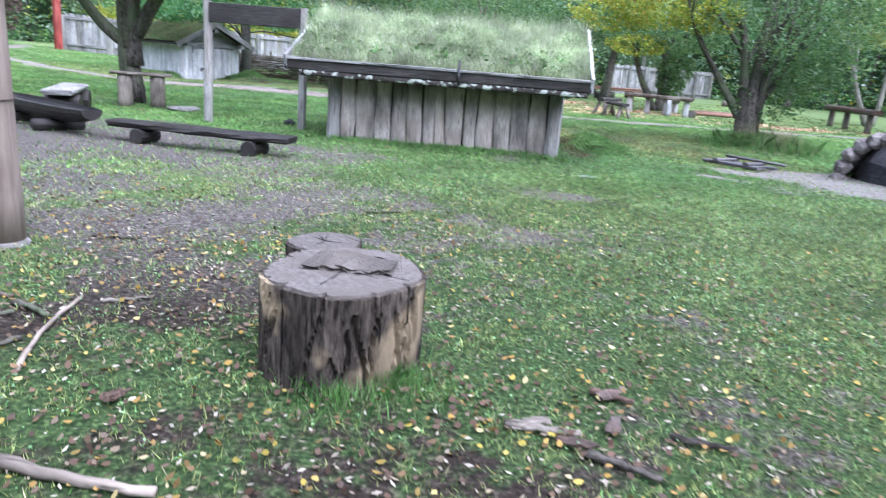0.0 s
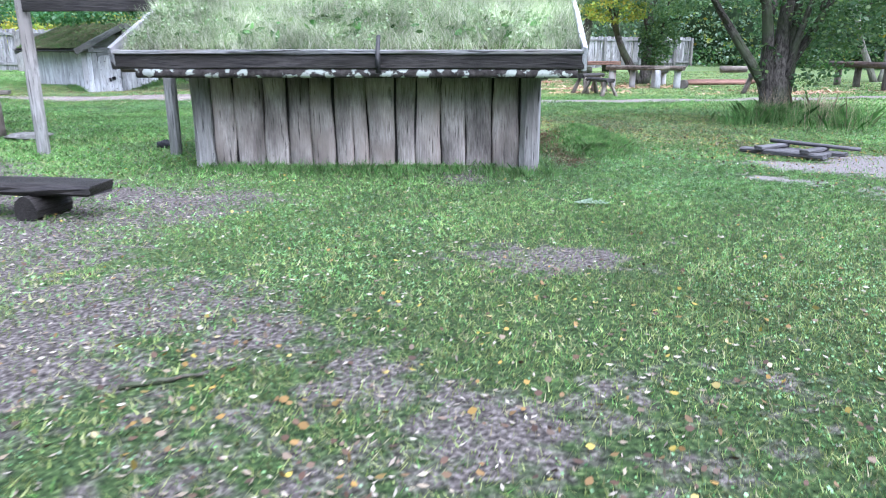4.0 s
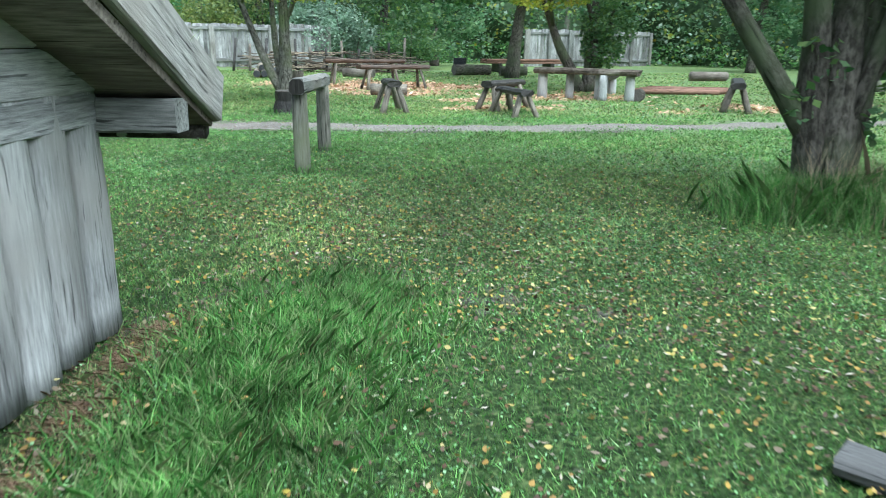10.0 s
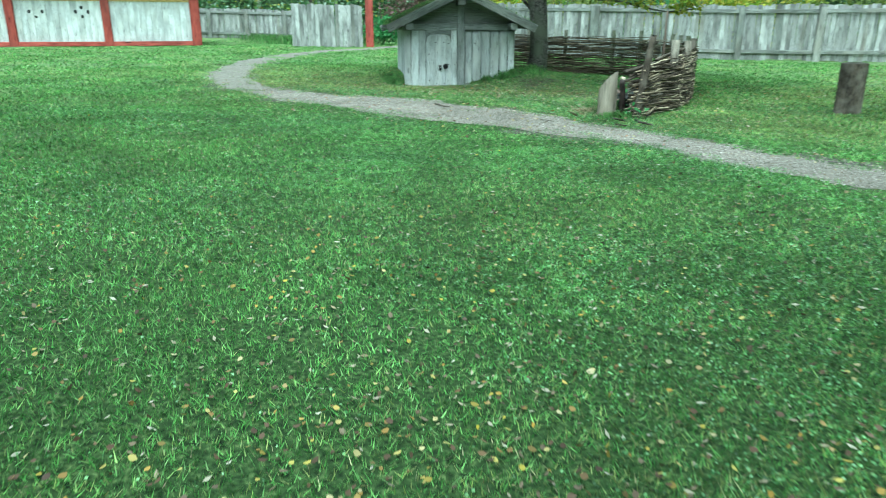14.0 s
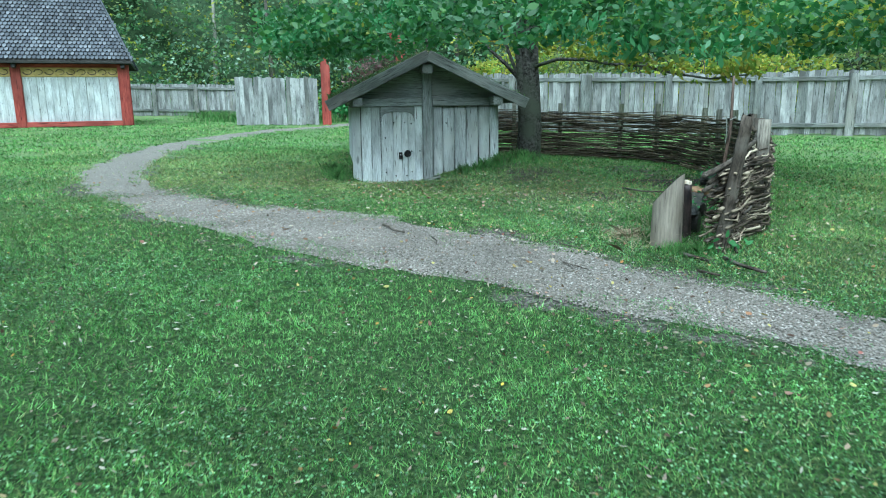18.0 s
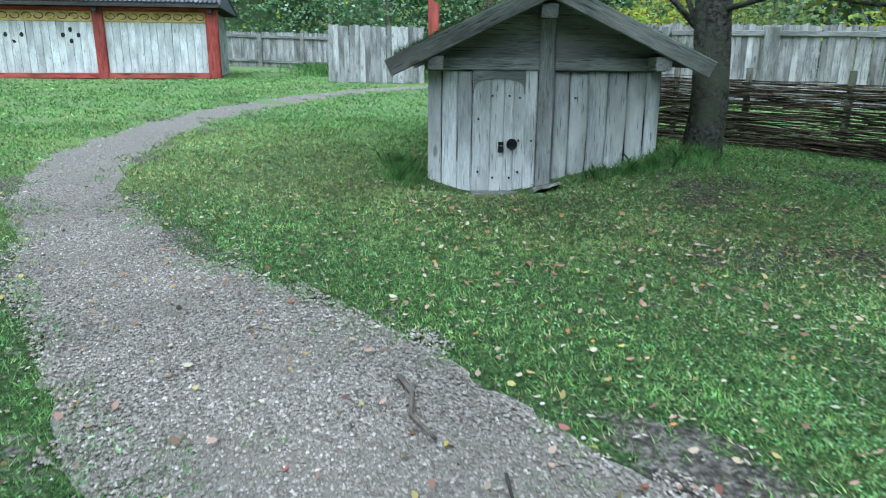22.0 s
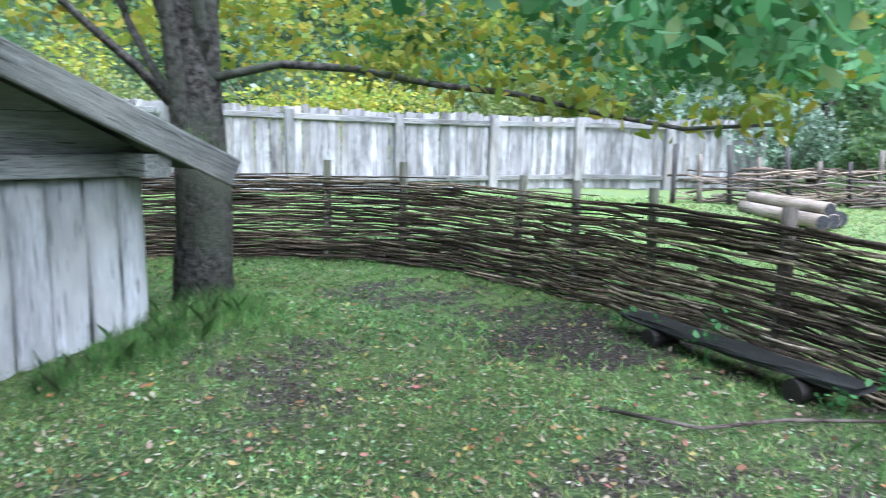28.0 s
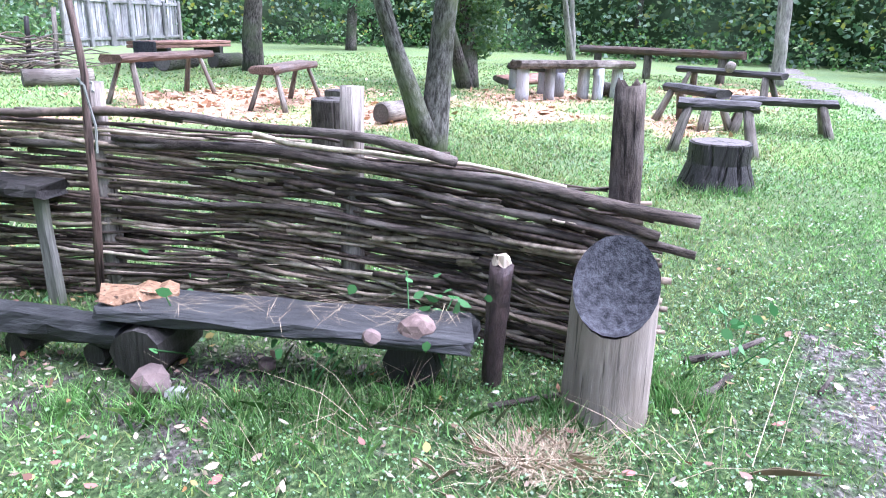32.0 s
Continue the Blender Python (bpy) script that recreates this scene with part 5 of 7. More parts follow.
# the far stretch takes the darker mix, its shade put into the colour
for mt, keep in ((TWIGI, lambda q: q > smax - 7.0), (TWIGB, lambda q: q <= smax - 7.0)):
    rest = part("woven_rod", join(*[sh for q, sh, _ in woven[290:] if keep(q)]), mt, WAT, "closely woven dark hazel rods", True)
    rest["kind"] = "stuff"
# long heavier rods along the top and loose ends
for (a, b, z0, z1, r, mt) in ((-3.1, 25.15, 0.84, 0.74, 0.034, TWIG), (-3.35, 26.2, 1.0, 0.86, 0.03, TWIG), (-3.7, 25.3, 0.86, 0.66, 0.026, TWIG), (-3.2, 25.2, 0.72, 0.60, 0.024, TWIG), (-3.3, 25.25, 0.66, 0.54, 0.022, TWIG), (-4.6, 27.6, 1.02, 0.97, 0.028, TWIGD), (-5.6, 29.2, 1.03, 1.0, 0.024, TWIGD), (-3.4, 25.4, 0.55, 0.47, 0.024, TWIG)):
    sb = near_s(-2.8, b) if b < 26.5 else near_s(np.interp(b, WLINE[::-1, 1], WLINE[::-1, 0]), b)
    sa = sb - {-3.1: 3.4, -3.35: 2.3, -3.7: 2.7, -3.2: 2.2, -3.3: 1.8, -4.6: 2.4, -5.6: 2.3, -3.4: 2.6}[a]
    pts = []
    for j in range(13):
        k = j / 12
        q = sa + (sb - sa) * k
        x, y = on_wattle(q, -0.09 + 0.02 * math.sin(k * 9))
        pts.append((x - wo.x, y - wo.y, gz(x, y) + z0 + (z1 - z0) * k ** 2 + 0.012 * math.sin(k * 14 + a) - wo.z))
    part("top_rod", rod(pts, r * 0.6, r * 0.8, 8, 0.16), POSTB if mt is TWIG else mt, WAT, "long heavy rod laid along the fence", True)

for i in range(60):
    back, side = rnd.uniform(0.5, 1.5), rnd.uniform(-0.17, 0.17)
    hz = rnd.uniform(0.03, 0.72)
    pts, up = [], rnd.uniform(-0.10, 0.12)
    for j in range(6):
        q = smax - back + (back + rnd.uniform(-0.25, 0.16) * (j == 5)) * j / 5
        x, y = on_wattle(q, side * j / 5 + rnd.uniform(-0.02, 0.02))
        pts.append((x - wo.x, y - wo.y, gz(x, y) + max(0.02, hz + up * j / 5) - wo.z))
    r = rnd.uniform(0.008, 0.017)
    part("rod_end", rod(pts, r * 0.8, r, 6), rnd.choice((TWIG, TWIG, TWIGD, POSTB)), WAT, smooth=True)

# ---- yard things ----
def broken(mesh, r):
    """Cut a rounded stone back to a few flat broken faces."""
    v = [Vector(p) for p in mesh[0]]
    for _ in range(9):
        d = Vector((rnd.gauss(0, 1), rnd.gauss(0, 1), rnd.gauss(0.3, 0.7))).normalized()
        lim = max(p.dot(d) for p in v) * rnd.uniform(0.72, 0.9)
        for p in v:
            over = p.dot(d) - lim
            if over > 0:
                p -= d * over
    return [tuple(p) for p in v], mesh[1]


def slab_seat(name, x, y, rz, length, width, top, thick, label, mat=SLAB, supports=(0.18, 0.82), sup_r=0.11, cat="bench", supmat=None, live=0.03, group="", proud=(0.62, 0.62)):
    """A rough split plank resting on short logs."""
    z = gz(x, y)
    b = thing(name, x, y, z, rz, label, cat, group)
    part("seat", plank((-length / 2, 0, top - thick / 2), (length / 2, 0, top - thick / 2), width, thick, (0, 0, 1), 9, live * 0.5, 0.3, rough_end=0.03), mat, b, "dark weathered split plank")
    for k, out in zip(supports, proud):
        xx = -length / 2 + length * k
        r = (top - thick) / 2 + 0.006
        part("support", log((xx, -width * out, r - 0.008), (xx + 0.02, width * 0.55, r - 0.008), r, r * 0.95, 12, 3, 0.05), supmat or DARK, b, "short round log under the plank")
    return b


slab_seat("plank_bench", -4.62, 29.85, -60, 1.95, 0.24, 0.20, 0.055, "low dark plank bench on short logs by the wattle fence")
slab_seat("plank_bench", -3.68, 26.62, -71, 1.56, 0.30, 0.285, 0.065, "low dark plank bench with straw and stones on it", supports=(0.13, 0.84), proud=(0.6, 0.1))
slab_seat("plank_bench", -4.05, 27.62, -75, 0.80, 0.17, 0.215, 0.11, "short squared dark beam end lying at the bench", supports=(0.3, 0.8), proud=(0.3, 0.3))
st = thing("small_stand", -3.69, 28.45, gz(-3.69, 28.45), -76, "small stand of a dark bark slab on two stakes", "stand")
part("top", plank((-0.33, 0, 0.63), (0.33, 0, 0.63), 0.2, 0.08, (0, 0, 1), 7, 0.02, 0.3, rough_end=0.02), DARK, st, "dark rotten bark slab")
for x in (-0.26, 0.25):
    part("stake", plank((x, 0.0, -0.05), (x * 0.95, 0, 0.6), 0.09, 0.05, (0, 1, 0), 4, 0.006, taper=0.7), MOSSW, st, "pale split stake")
sk = thing("leaning_stick", -3.76, 27.67, 0.19, 0, "long peeled reddish stick leaning on the wattle fence", "stick")
part("stick", rod([(0, 0, 0), (0.05, 0.02, 0.45), (0.08, 0.05, 0.8), (0.09, 0.04, 1.02), (0.08, 0.06, 1.25), (0.07, 0.08, 1.46)], 0.022, 0.015, 8), BROWN, sk, smooth=True)
part("cord", rod([(0.09, 0.0, 0.95), (0.14, 0.06, 0.98), (0.08, 0.08, 1.0), (0.05, 0.0, 0.98), (0.07, -0.02, 0.8), (0.06, -0.02, 0.68)], 0.007, 0.006, 5), GSTONE, sk, "pale twine tied round the stick")
for (x, y, z, r, mt, nm, lab, sx) in ((-3.70, 26.19, 0.318, 0.05, STONE, "stone", "small reddish round stone on the bench", 0.9), (-3.58, 26.06, 0.335, 0.08, STONE, "stone", "pinkish round stone on the bench", 1.1),
                                     (-4.07, 26.99, 0.07, 0.1, STONE, "stone", "pinkish boulder on the ground by the bench", 1.15), (-4.06, 26.86, 0.03, 0.055, GSTONE, "stone", "small pale stone half sunk in the grass", 1.0), (-3.72, 26.7, 0.05, 0.045, STONE, "stone", "small red stone under the bench", 1.0)):
    zz = z if z > 0.2 else gz(x, y) + z * 0.7
    t2 = thing(nm, x, y, zz, rnd.uniform(0, 360), lab, "stone" if nm == "stone" else "wood")
    part("body", broken(stone(r, sx, 0.9, 0.68 if mt != CHUNK else 0.34, 2, 0.14), r), mt, t2)
chunk = thing("wood_chunk", -3.86, 27.27, 0.288, -40, "orange-brown chunk of split wood on the bench", "wood")
part("body", plank((-0.15, 0, 0.034), (0.14, 0.01, 0.026), 0.19, 0.058, (0.1, 0, 1), 6, 0.022, 0.25, taper=0.75, rough_end=0.03), CHUNK, chunk)
chair = thing("stump_chair", -3.33, 25.36, gz(-3.36, 25.36), -80, "carved log seat with a charred hollowed backrest", "seat")
cv, cf = [], []
NA, NZ = 22, 12
for i in range(NZ + 1):
    k = i / NZ
    for j in range(NA):
        a = 2 * math.pi * j / NA
        r = 0.168 * (1 - 0.06 * k) * (1 + 0.02 * math.sin(3 * a))
        x, y = r * math.cos(a), r * 0.86 * math.sin(a)
        top = 0.36 + 0.35 * (0.5 + 0.5 * y / (0.18 * 0.86))
        cv.append((x, y, top * k))
ctr = len(cv)
cv.append((0, 0.02, 0.60))
for i in range(NZ):
    for j in range(NA):
        a, b = i * NA + j, i * NA + (j + 1) % NA
        cf.append((a, b, b + NA, a + NA))
part("trunk", (cv[:-1], cf), SEATW, chair, "pale barkless log", True)
bv, bf = [], []
for i in range(7):
    k = i / 6
    for j in range(NA):
        a = 2 * math.pi * j / NA
        r = 0.157 * k
        x, y = r * math.cos(a), r * 0.86 * math.sin(a)
        top = 0.36 + 0.35 * (0.5 + 0.5 * y / (0.18 * 0.86))
        bv.append((x, y, top + 0.004 - 0.075 * (1 - k ** 2)))
for i in range(6):
    for j in range(NA):
        a, b = i * NA + j, i * NA + (j + 1) % NA
        bf.append((a, b, b + NA, a + NA))
part("hollow", (bv, bf), BURNT, chair, "charred black scooped hollow", True)
stk = thing("fence_peg", -3.34, 25.84, gz(-3.34, 25.84), 0, "dark barked stake with a freshly cut pale tip", "stake")
part("stake", log((0.012, 0, -0.05), (-0.004, -0.03, 0.54), 0.040, 0.046, 12, 9, 0.12), PEGB, stk, smooth=True)
part("tip", log((0.0, -0.03, 0.54), (0.0, -0.03, 0.575), 0.040, 0.032, 10, 1, 0.06, ends=0.012), SPLIT, stk, "pale cut tip")
for pts, r, lab in (([(-2.7, 25.15, 0.03), (-2.5, 24.98, 0.03), (-2.25, 24.85, 0.03)], 0.018, "short barked branch on the grass"), ([(-3.1, 25.1, 0.02), (-2.95, 25.0, 0.03), (-2.75, 24.95, 0.02)], 0.02, "broken dark branch beside the log seat"), ([(-3.55, 25.75, 0.02), (-3.45, 25.6, 0.05), (-3.3, 25.5, 0.03)], 0.014, "thin red-barked twig on the grass"),
                    ([(-5.7, 28.9, 0.03), (-5.2, 28.6, 0.05), (-4.7, 28.75, 0.05), (-4.1, 28.75, 0.06), (-3.95, 28.95, 0.12)], 0.013, "long crooked dark branch on the ground"),
                    ([(-5.9, 24.1, 0.03), (-5.75, 24.06, 0.03), (-5.6, 23.95, 0.03), (-5.4, 23.92, 0.03)], 0.013, "crooked dark stick on the gravel path"), ([(-5.1, 24.0, 0.03), (-4.95, 23.9, 0.03), (-4.8, 23.75, 0.03)], 0.006, "short twig on the gravel path"), ([(-4.0, 24.55, 0.03), (-3.7, 24.5, 0.03)], 0.006, "twig at the path edge"),
                    ([(-2.7, 24.6, 0.03), (-2.5, 24.55, 0.03)], 0.012, "pale broken stick on the grass"), ([(-3.6, 24.0, 0.03), (-3.3, 23.9, 0.03)], 0.006, "thin stick on the gravel path")):
    o = Vector(pts[0])
    b = thing("fallen_branch", o.x, o.y, gz(o.x, o.y), 0, lab, "branch")
    part("stem", rod([(p[0] - o.x, p[1] - o.y, p[2]) for p in pts], r, r * 0.7, 7, 0.15), POSTB, b, smooth=True)


# ---- stumps, stools and tables on the working ground ----
def stump(name, x, y, r, h, label, bark=STUMPB, flare=1.12, lean=0.0, cut=CUT, n=200, group=""):
    z = gz(x, y)
    s = thing(name, x, y, z, rnd.uniform(0, 360), label, "stump", group)
    rings = []
    ph = rnd.uniform(0, 6)
    cuts = [(rnd.uniform(0, 6.283), rnd.uniform(0.02, 0.05) * min(1.0, r / 0.375) ** 2, rnd.uniform(0.008, 0.016) / r, rnd.uniform(0, 6), rnd.uniform(0.25, 1.0), rnd.uniform(0, 0.5)) for _ in range(int(r * 90))]
    for i in range(17):
        k = i / 16
        ring = []
        for j in range(n):
            a = 2 * math.pi * j / n
            deep = 0.0
            for a0, depth, wid, p2, ln, k0 in cuts:
                if k0 <= k <= k0 + ln:
                    u = abs((a - a0 - 0.09 * math.sin(5 * k + p2) + math.pi) % (2 * math.pi) - math.pi) / wid
                    if u < 1:
                        deep = max(deep, depth * (1 - u * u))
            rr = r * (flare - (flare - 1) * min(1, k * 1.6)) * (1 + 0.05 * math.sin(2 * a + ph) + 0.03 * math.sin(5 * a + 2 * ph) + rnd.uniform(-0.006, 0.006)) - deep
            ring.append((rr * math.cos(a) + lean * k, rr * math.sin(a), -0.06 + (h + 0.06) * k))
        rings.append(ring)
    part("bark", loft(rings), bark, s, "rough furrowed bark")
    part("cut_face", loft([[(p[0] * 0.95, p[1] * 0.95, h - 0.01) for p in rings[-1]], [(p[0] * 0.94, p[1] * 0.94, h + 0.012 + rnd.uniform(-0.003, 0.003)) for p in rings[-1]]]), cut, s, "grey cracked sawn top")
    for _ in range(5):
        a, b = rnd.uniform(0, 6.28), rnd.uniform(0.4, 0.85)
        part("crack", plank((0, 0, h + 0.0125), (r * b * math.cos(a), r * b * math.sin(a), h + 0.0125), 0.0035, 0.004, (0, 0, 1), 5, 0.004, taper=0.2), DARK, s)
    return s


front = stump("chopping_stump", -1.02, 2.47, 0.405, 0.468, "large bark-covered chopping stump in leafy grass", flare=1.0)
lid = thing("split_board", -0.99, 2.52, gz(-0.99, 2.52) + 0.483, -4, "thin split board lying on the stump", "board")
part("board", plank((-0.20, 0.03, 0.012), (0.20, -0.01, 0.012), 0.27, 0.028, (0, 0, 1), 9, 0.02, 0.2, taper=0.8, rough_end=0.035), BOARDW, lid)
stump("chopping_stump", -1.25, 3.40, 0.235, 0.36, "smaller cracked grey stump behind the first")
stump("tree_stump", 1.62, 25.55, 0.29, 0.45, "dark mossy stump in the lawn", bark=DARK, flare=1.35)
stump("standing_log", -0.74, 28.5, 0.19, 0.82, "upright reddish-brown standing log", bark=POSTB, flare=1.02)
stump("standing_log", 1.4, 29.95, 0.18, 0.64, "upright grey standing log", bark=LEGW, flare=1.02)


def trestle(name, x, y, rz, length, width, top, thick, label, mat=BROWN, legmat=LEGW, splay=0.16, leg_r=0.05, cat="table", legs=((-0.36, -1), (-0.36, 1), (0.36, -1), (0.36, 1)), group=""):
    """A split-log top on splayed legs."""
    z = gz(x, y)
    t2 = thing(name, x, y, z, rz, label, cat, group)
    part("top", plank((-length / 2, 0, top - thick / 2), (length / 2, 0, top - thick / 2), width, thick, (0, 0, 1), 8, 0.012, 0.35, rough_end=0.02), mat, t2, "rough split-log top")
    for k, e in legs:
        xx = length * k
        part("leg", log((xx + math.copysign(splay * 0.9, k), e * (width * 0.35 + splay), -0.02), (xx, e * width * 0.25, top - thick * 0.6), leg_r * 1.15, leg_r * 0.9, 8, 3, 0.06, 0.75), legmat, t2, "splayed split leg", True)
    return t2


trestle("log_stool", 3.72, 25.85, 97, 0.95, 0.30, 0.66, 0.13, "dark split-log stool on two pairs of stout legs", DARK, leg_r=0.07)
trestle("log_stool", 6.28, 26.5, 45, 1.35, 0.30, 0.63, 0.14, "dark split-log stool on stout legs", DARK, leg_r=0.08)
trestle("log_bench", 6.24, 25.2, 100, 1.5, 0.27, 0.55, 0.12, "long dark split-log bench", DARK, leg_r=0.07)
trestle("trestle_table", 4.1, 33.0, 20, 2.3, 0.42, 0.72, 0.12, "long split-log trestle table on splayed legs", BROWN)
trestle("trestle_table", 3.2, 35.0, 14, 2.7, 0.42, 0.78, 0.12, "old split-log trestle table on splayed legs", BROWN)


def block_table(name, x, y, rz, length, width, top, thick, label, blocks, mat=BROWN, bmat=PALE):
    z = gz(x, y)
    t2 = thing(name, x, y, z, rz, label, "table")
    part("top", plank((-length / 2, 0, top - thick / 2), (length / 2, 0, top - thick / 2), width, thick, (0, 0, 1), 9, 0.012, 0.3, rough_end=0.03), mat, t2, "heavy split-log top")
    for bx, by, r, h in blocks:
        part("block", log((bx, by, -0.03), (bx, by, h), r * 1.08, r, 12, 4, 0.05), bmat, t2, "pale upright log leg", True)
    return t2


block_table("heavy_table", 9.1, 29.4, -38, 2.85, 0.5, 0.82, 0.16, "long heavy split-log table on pale upright logs", [(-1.25, 0.0, 0.13, 0.67), (-0.5, 0.12, 0.11, 0.67), (0.35, 0.1, 0.12, 0.67), (0.55, -0.15, 0.11, 0.67), (1.2, 0.05, 0.12, 0.67)], POSTB)
block_table("heavy_bench", 10.1, 30.6, 60, 1.7, 0.4, 0.62, 0.14, "dark split-log bench on upright logs", [(-0.8, 0, 0.12, 0.5), (-0.3, 0.05, 0.11, 0.5), (0.8, 0, 0.13, 0.5)], DARK)
block_table("high_table", 17.4, 29.3, 80, 5.2, 0.42, 0.95, 0.22, "long reddish squared beam table at the lawn's edge", [(-2.0, 0, 0.12, 0.74), (0.3, 0, 0.12, 0.74), (2.0, 0, 0.12, 0.74)], BROWN, LEGW)
trestle("log_bench", 11.9, 26.6, 62, 2.7, 0.32, 0.66, 0.15, "long dark split-log bench near the wood", DARK, leg_r=0.08)
pb = thing("pale_block", 11.1, 26.5, gz(11.1, 26.5) + 0.655, 5, "short pale round log lying on the dark bench", "log")
part("body", log((-0.45, 0, 0.1), (0.45, 0, 0.1), 0.11, 0.105, 12, 3, 0.05), LEGW, pb, smooth=True)


def lying_log(x, y, rz, length, r, label, mat=BARK, end=CUT, lift=0.0):
    z = gz(x, y) + lift
    t2 = thing("lying_log", x, y, z + r * 0.92, rz, label, "log")
    part("bark", log((-length / 2, 0, 0), (length / 2, 0, 0), r, r * 0.94, 14, 5, 0.04), mat, t2, smooth=True)
    for e in (-1, 1):
        part("end_grain", log((e * length / 2, 0, 0), (e * (length / 2 + 0.006), 0, 0), r * 0.93, r * 0.92, 14, 1, 0.02), end, t2, "pale sawn end")
    return t2


lying_log(3.85, 30.55, -5, 1.0, 0.16, "short pale barkless log lying on wood chips", LEGW)
lying_log(10.4, 28.9, 60, 0.55, 0.17, "short dark log round under the table", BARK)
lying_log(7.5, 39.3, 20, 1.6, 0.22, "dark barked log lying on the grass", BARK)
lying_log(9.2, 39.3, 5, 1.1, 0.2, "barked log with a pale sawn end", BARK)
lying_log(-0.75, 38.0, 97, 2.6, 0.13, "pale barkless log in a pile", SEATW, BURNT)
lying_log(-0.45, 38.1, 95, 2.5, 0.13, "pale barkless log in a pile", SEATW, BURNT)
lying_log(-0.6, 38.05, 99, 2.4, 0.12, "upper pale log of the pile", SEATW, BURNT, lift=0.21)
lying_log(-0.15, 38.2, 92, 2.2, 0.14, "dark charred log beside the pile", BURNT, BURNT)
lying_log(3.0, 37.6, -25, 1.2, 0.17, "grey weathered log lying on the grass", LEGW)
for i in range(5):
    lying_log(12.6 + 0.2 * i, 31.5 + 0.18 * i, -12, 2.6, 0.085, "reddish barkless log stacked on the grass", PLANKP)
stump("black_stump", 7.1, 40.0, 0.26, 0.62, "tall charred black stump", bark=BURNT, cut=BURNT)
pp = thing("plank_pile", 10.2, 42.0, gz(10.2, 42.0), 8, "pile of reddish sawn planks on bearers", "planks")
for i in range(6):
    part("plank", plank((-1.8 + rnd.uniform(-0.1, 0.1), (i % 3) * 0.3 - 0.3, 0.42 + 0.1 * (i // 3)), (1.8, (i % 3) * 0.3 - 0.3, 0.42 + 0.1 * (i // 3)), 0.26, 0.09, (0, 0, 1), 3, 0.005), PLANKP, pp)
for x in (-1.2, 1.2):
    part("bearer", plank((x, -0.5, 0.2), (x, 0.5, 0.2), 0.16, 0.4, (0, 0, 1), 2, 0.01), DARK, pp)
# brushwood bank with stakes beyond the yard
bw = thing("brushwood_bank", 1.6, 40.4, gz(1.6, 40.4), -4, "low bank of dark branches between old stakes", "brushwood")
for i in range(150):
    x0, y0, z0 = rnd.uniform(-3.6, 2.8), rnd.uniform(-0.45, 0.45), 0.75 * rnd.random() ** 1.4 + 0.04
    ln = rnd.uniform(0.8, 2.2)
    part("branch", rod([(x0 + ln * j / 4, y0 + rnd.uniform(-0.1, 0.1), z0 + rnd.uniform(-0.08, 0.08)) for j in range(5)], rnd.uniform(0.014, 0.035), 0.01, 5), rnd.choice((TWIG, TWIGD, LEGW)), bw, smooth=True)
for i in range(12):
    x0 = -3.6 + i * 0.62
    part("stake", log((x0, rnd.uniform(-0.3, 0.3), 0), (x0 + rnd.uniform(-0.12, 0.12), rnd.uniform(-0.3, 0.3), rnd.uniform(0.8, 1.4)), 0.06, 0.05, 8, 3, 0.06), LEGW if i % 2 else DARK, bw, smooth=True)

# ---- hitching rail ----
rail = thing("hitching_rail", 2.52, 19.3, gz(2.5, 19.3), 84, "low hitching rail of two posts and a weathered beam", "rail")
for x in (-0.78, 0.78):
    part("post", log((x, 0, -0.1), (x, 0.01, 0.86), 0.092, 0.085, 12, 5, 0.04), MOSSW, rail, "greenish round wooden post", True)
part("beam", plank((-0.95, 0, 0.94), (0.95, 0.02, 0.92), 0.17, 0.17, (0, 0, 1), 7, 0.01, 0.2, rough_end=0.02), GREY, rail, "cracked grey squared beam")
part("beam_end", plank((-0.965, 0, 0.94), (-0.945, 0, 0.94), 0.155, 0.155, (0, 0, 1), 1, 0.01, 0.2), DARK, rail, "dark wet beam end")

# ---- start of the walk ----
pole = thing("standing_pole", -3.66, 4.10, gz(-3.66, 4.1), 0, "tall smooth peeled pole standing in trodden earth", "pole")
part("shaft", log((0, 0, 0.0), (-0.03, 0.02, 3.4), 0.165, 0.135, 20, 10, 0.02), POLE, pole, smooth=True)
part("foot", log((0, 0, -0.03), (0, 0, 0.03), 0.20, 0.175, 16, 1, 0.06), CLAY, pole, "low collar of trodden earth round the foot")
part("cord", rod([(0.158 * math.cos(a / 2), 0.158 * math.sin(a / 2), 1.02 + 0.006 * math.sin(a)) for a in range(14)], 0.006, 0.006, 5), BROWN, pole, "rusty brown cord tied round the pole")
fr = thing("post_frame", -4.0, 13.05, gz(-4.0, 13.05), -3, "tall two-post frame with a dark board across the top", "frame")
for x in (-0.92, 0.90):
    part("post", plank((x, 0, -0.05), (x, 0, 2.25), 0.15, 0.14, (0, 1, 0), 5, 0.008, 0.25), GREY, fr, "grey squared post")
part("board", plank((-0.86, -0.09, 2.05), (0.86, -0.09, 2.05), 0.04, 0.36, (0, 0, 1), 5, 0.006), DARK, fr, "broad dark stained board")
slab_seat("plank_bench", -3.92, 9.45, -14, 2.85, 0.36, 0.32, 0.10, "long low dark plank bench on log rounds by the fire place", mat=DARK, supports=(0.18, 0.80))
slab_seat("plank_bench", -7.5, 12.85, 108, 2.1, 0.5, 0.46, 0.10, "short pale plank bench on dark log rounds", mat=GREY, supports=(0.22, 0.8))
tr = thing("hollowed_log_trough", -6.75, 10.6, gz(-6.75, 10.6), -38, "dark hollowed log trough on bearers", "trough")
out, inn = [], []
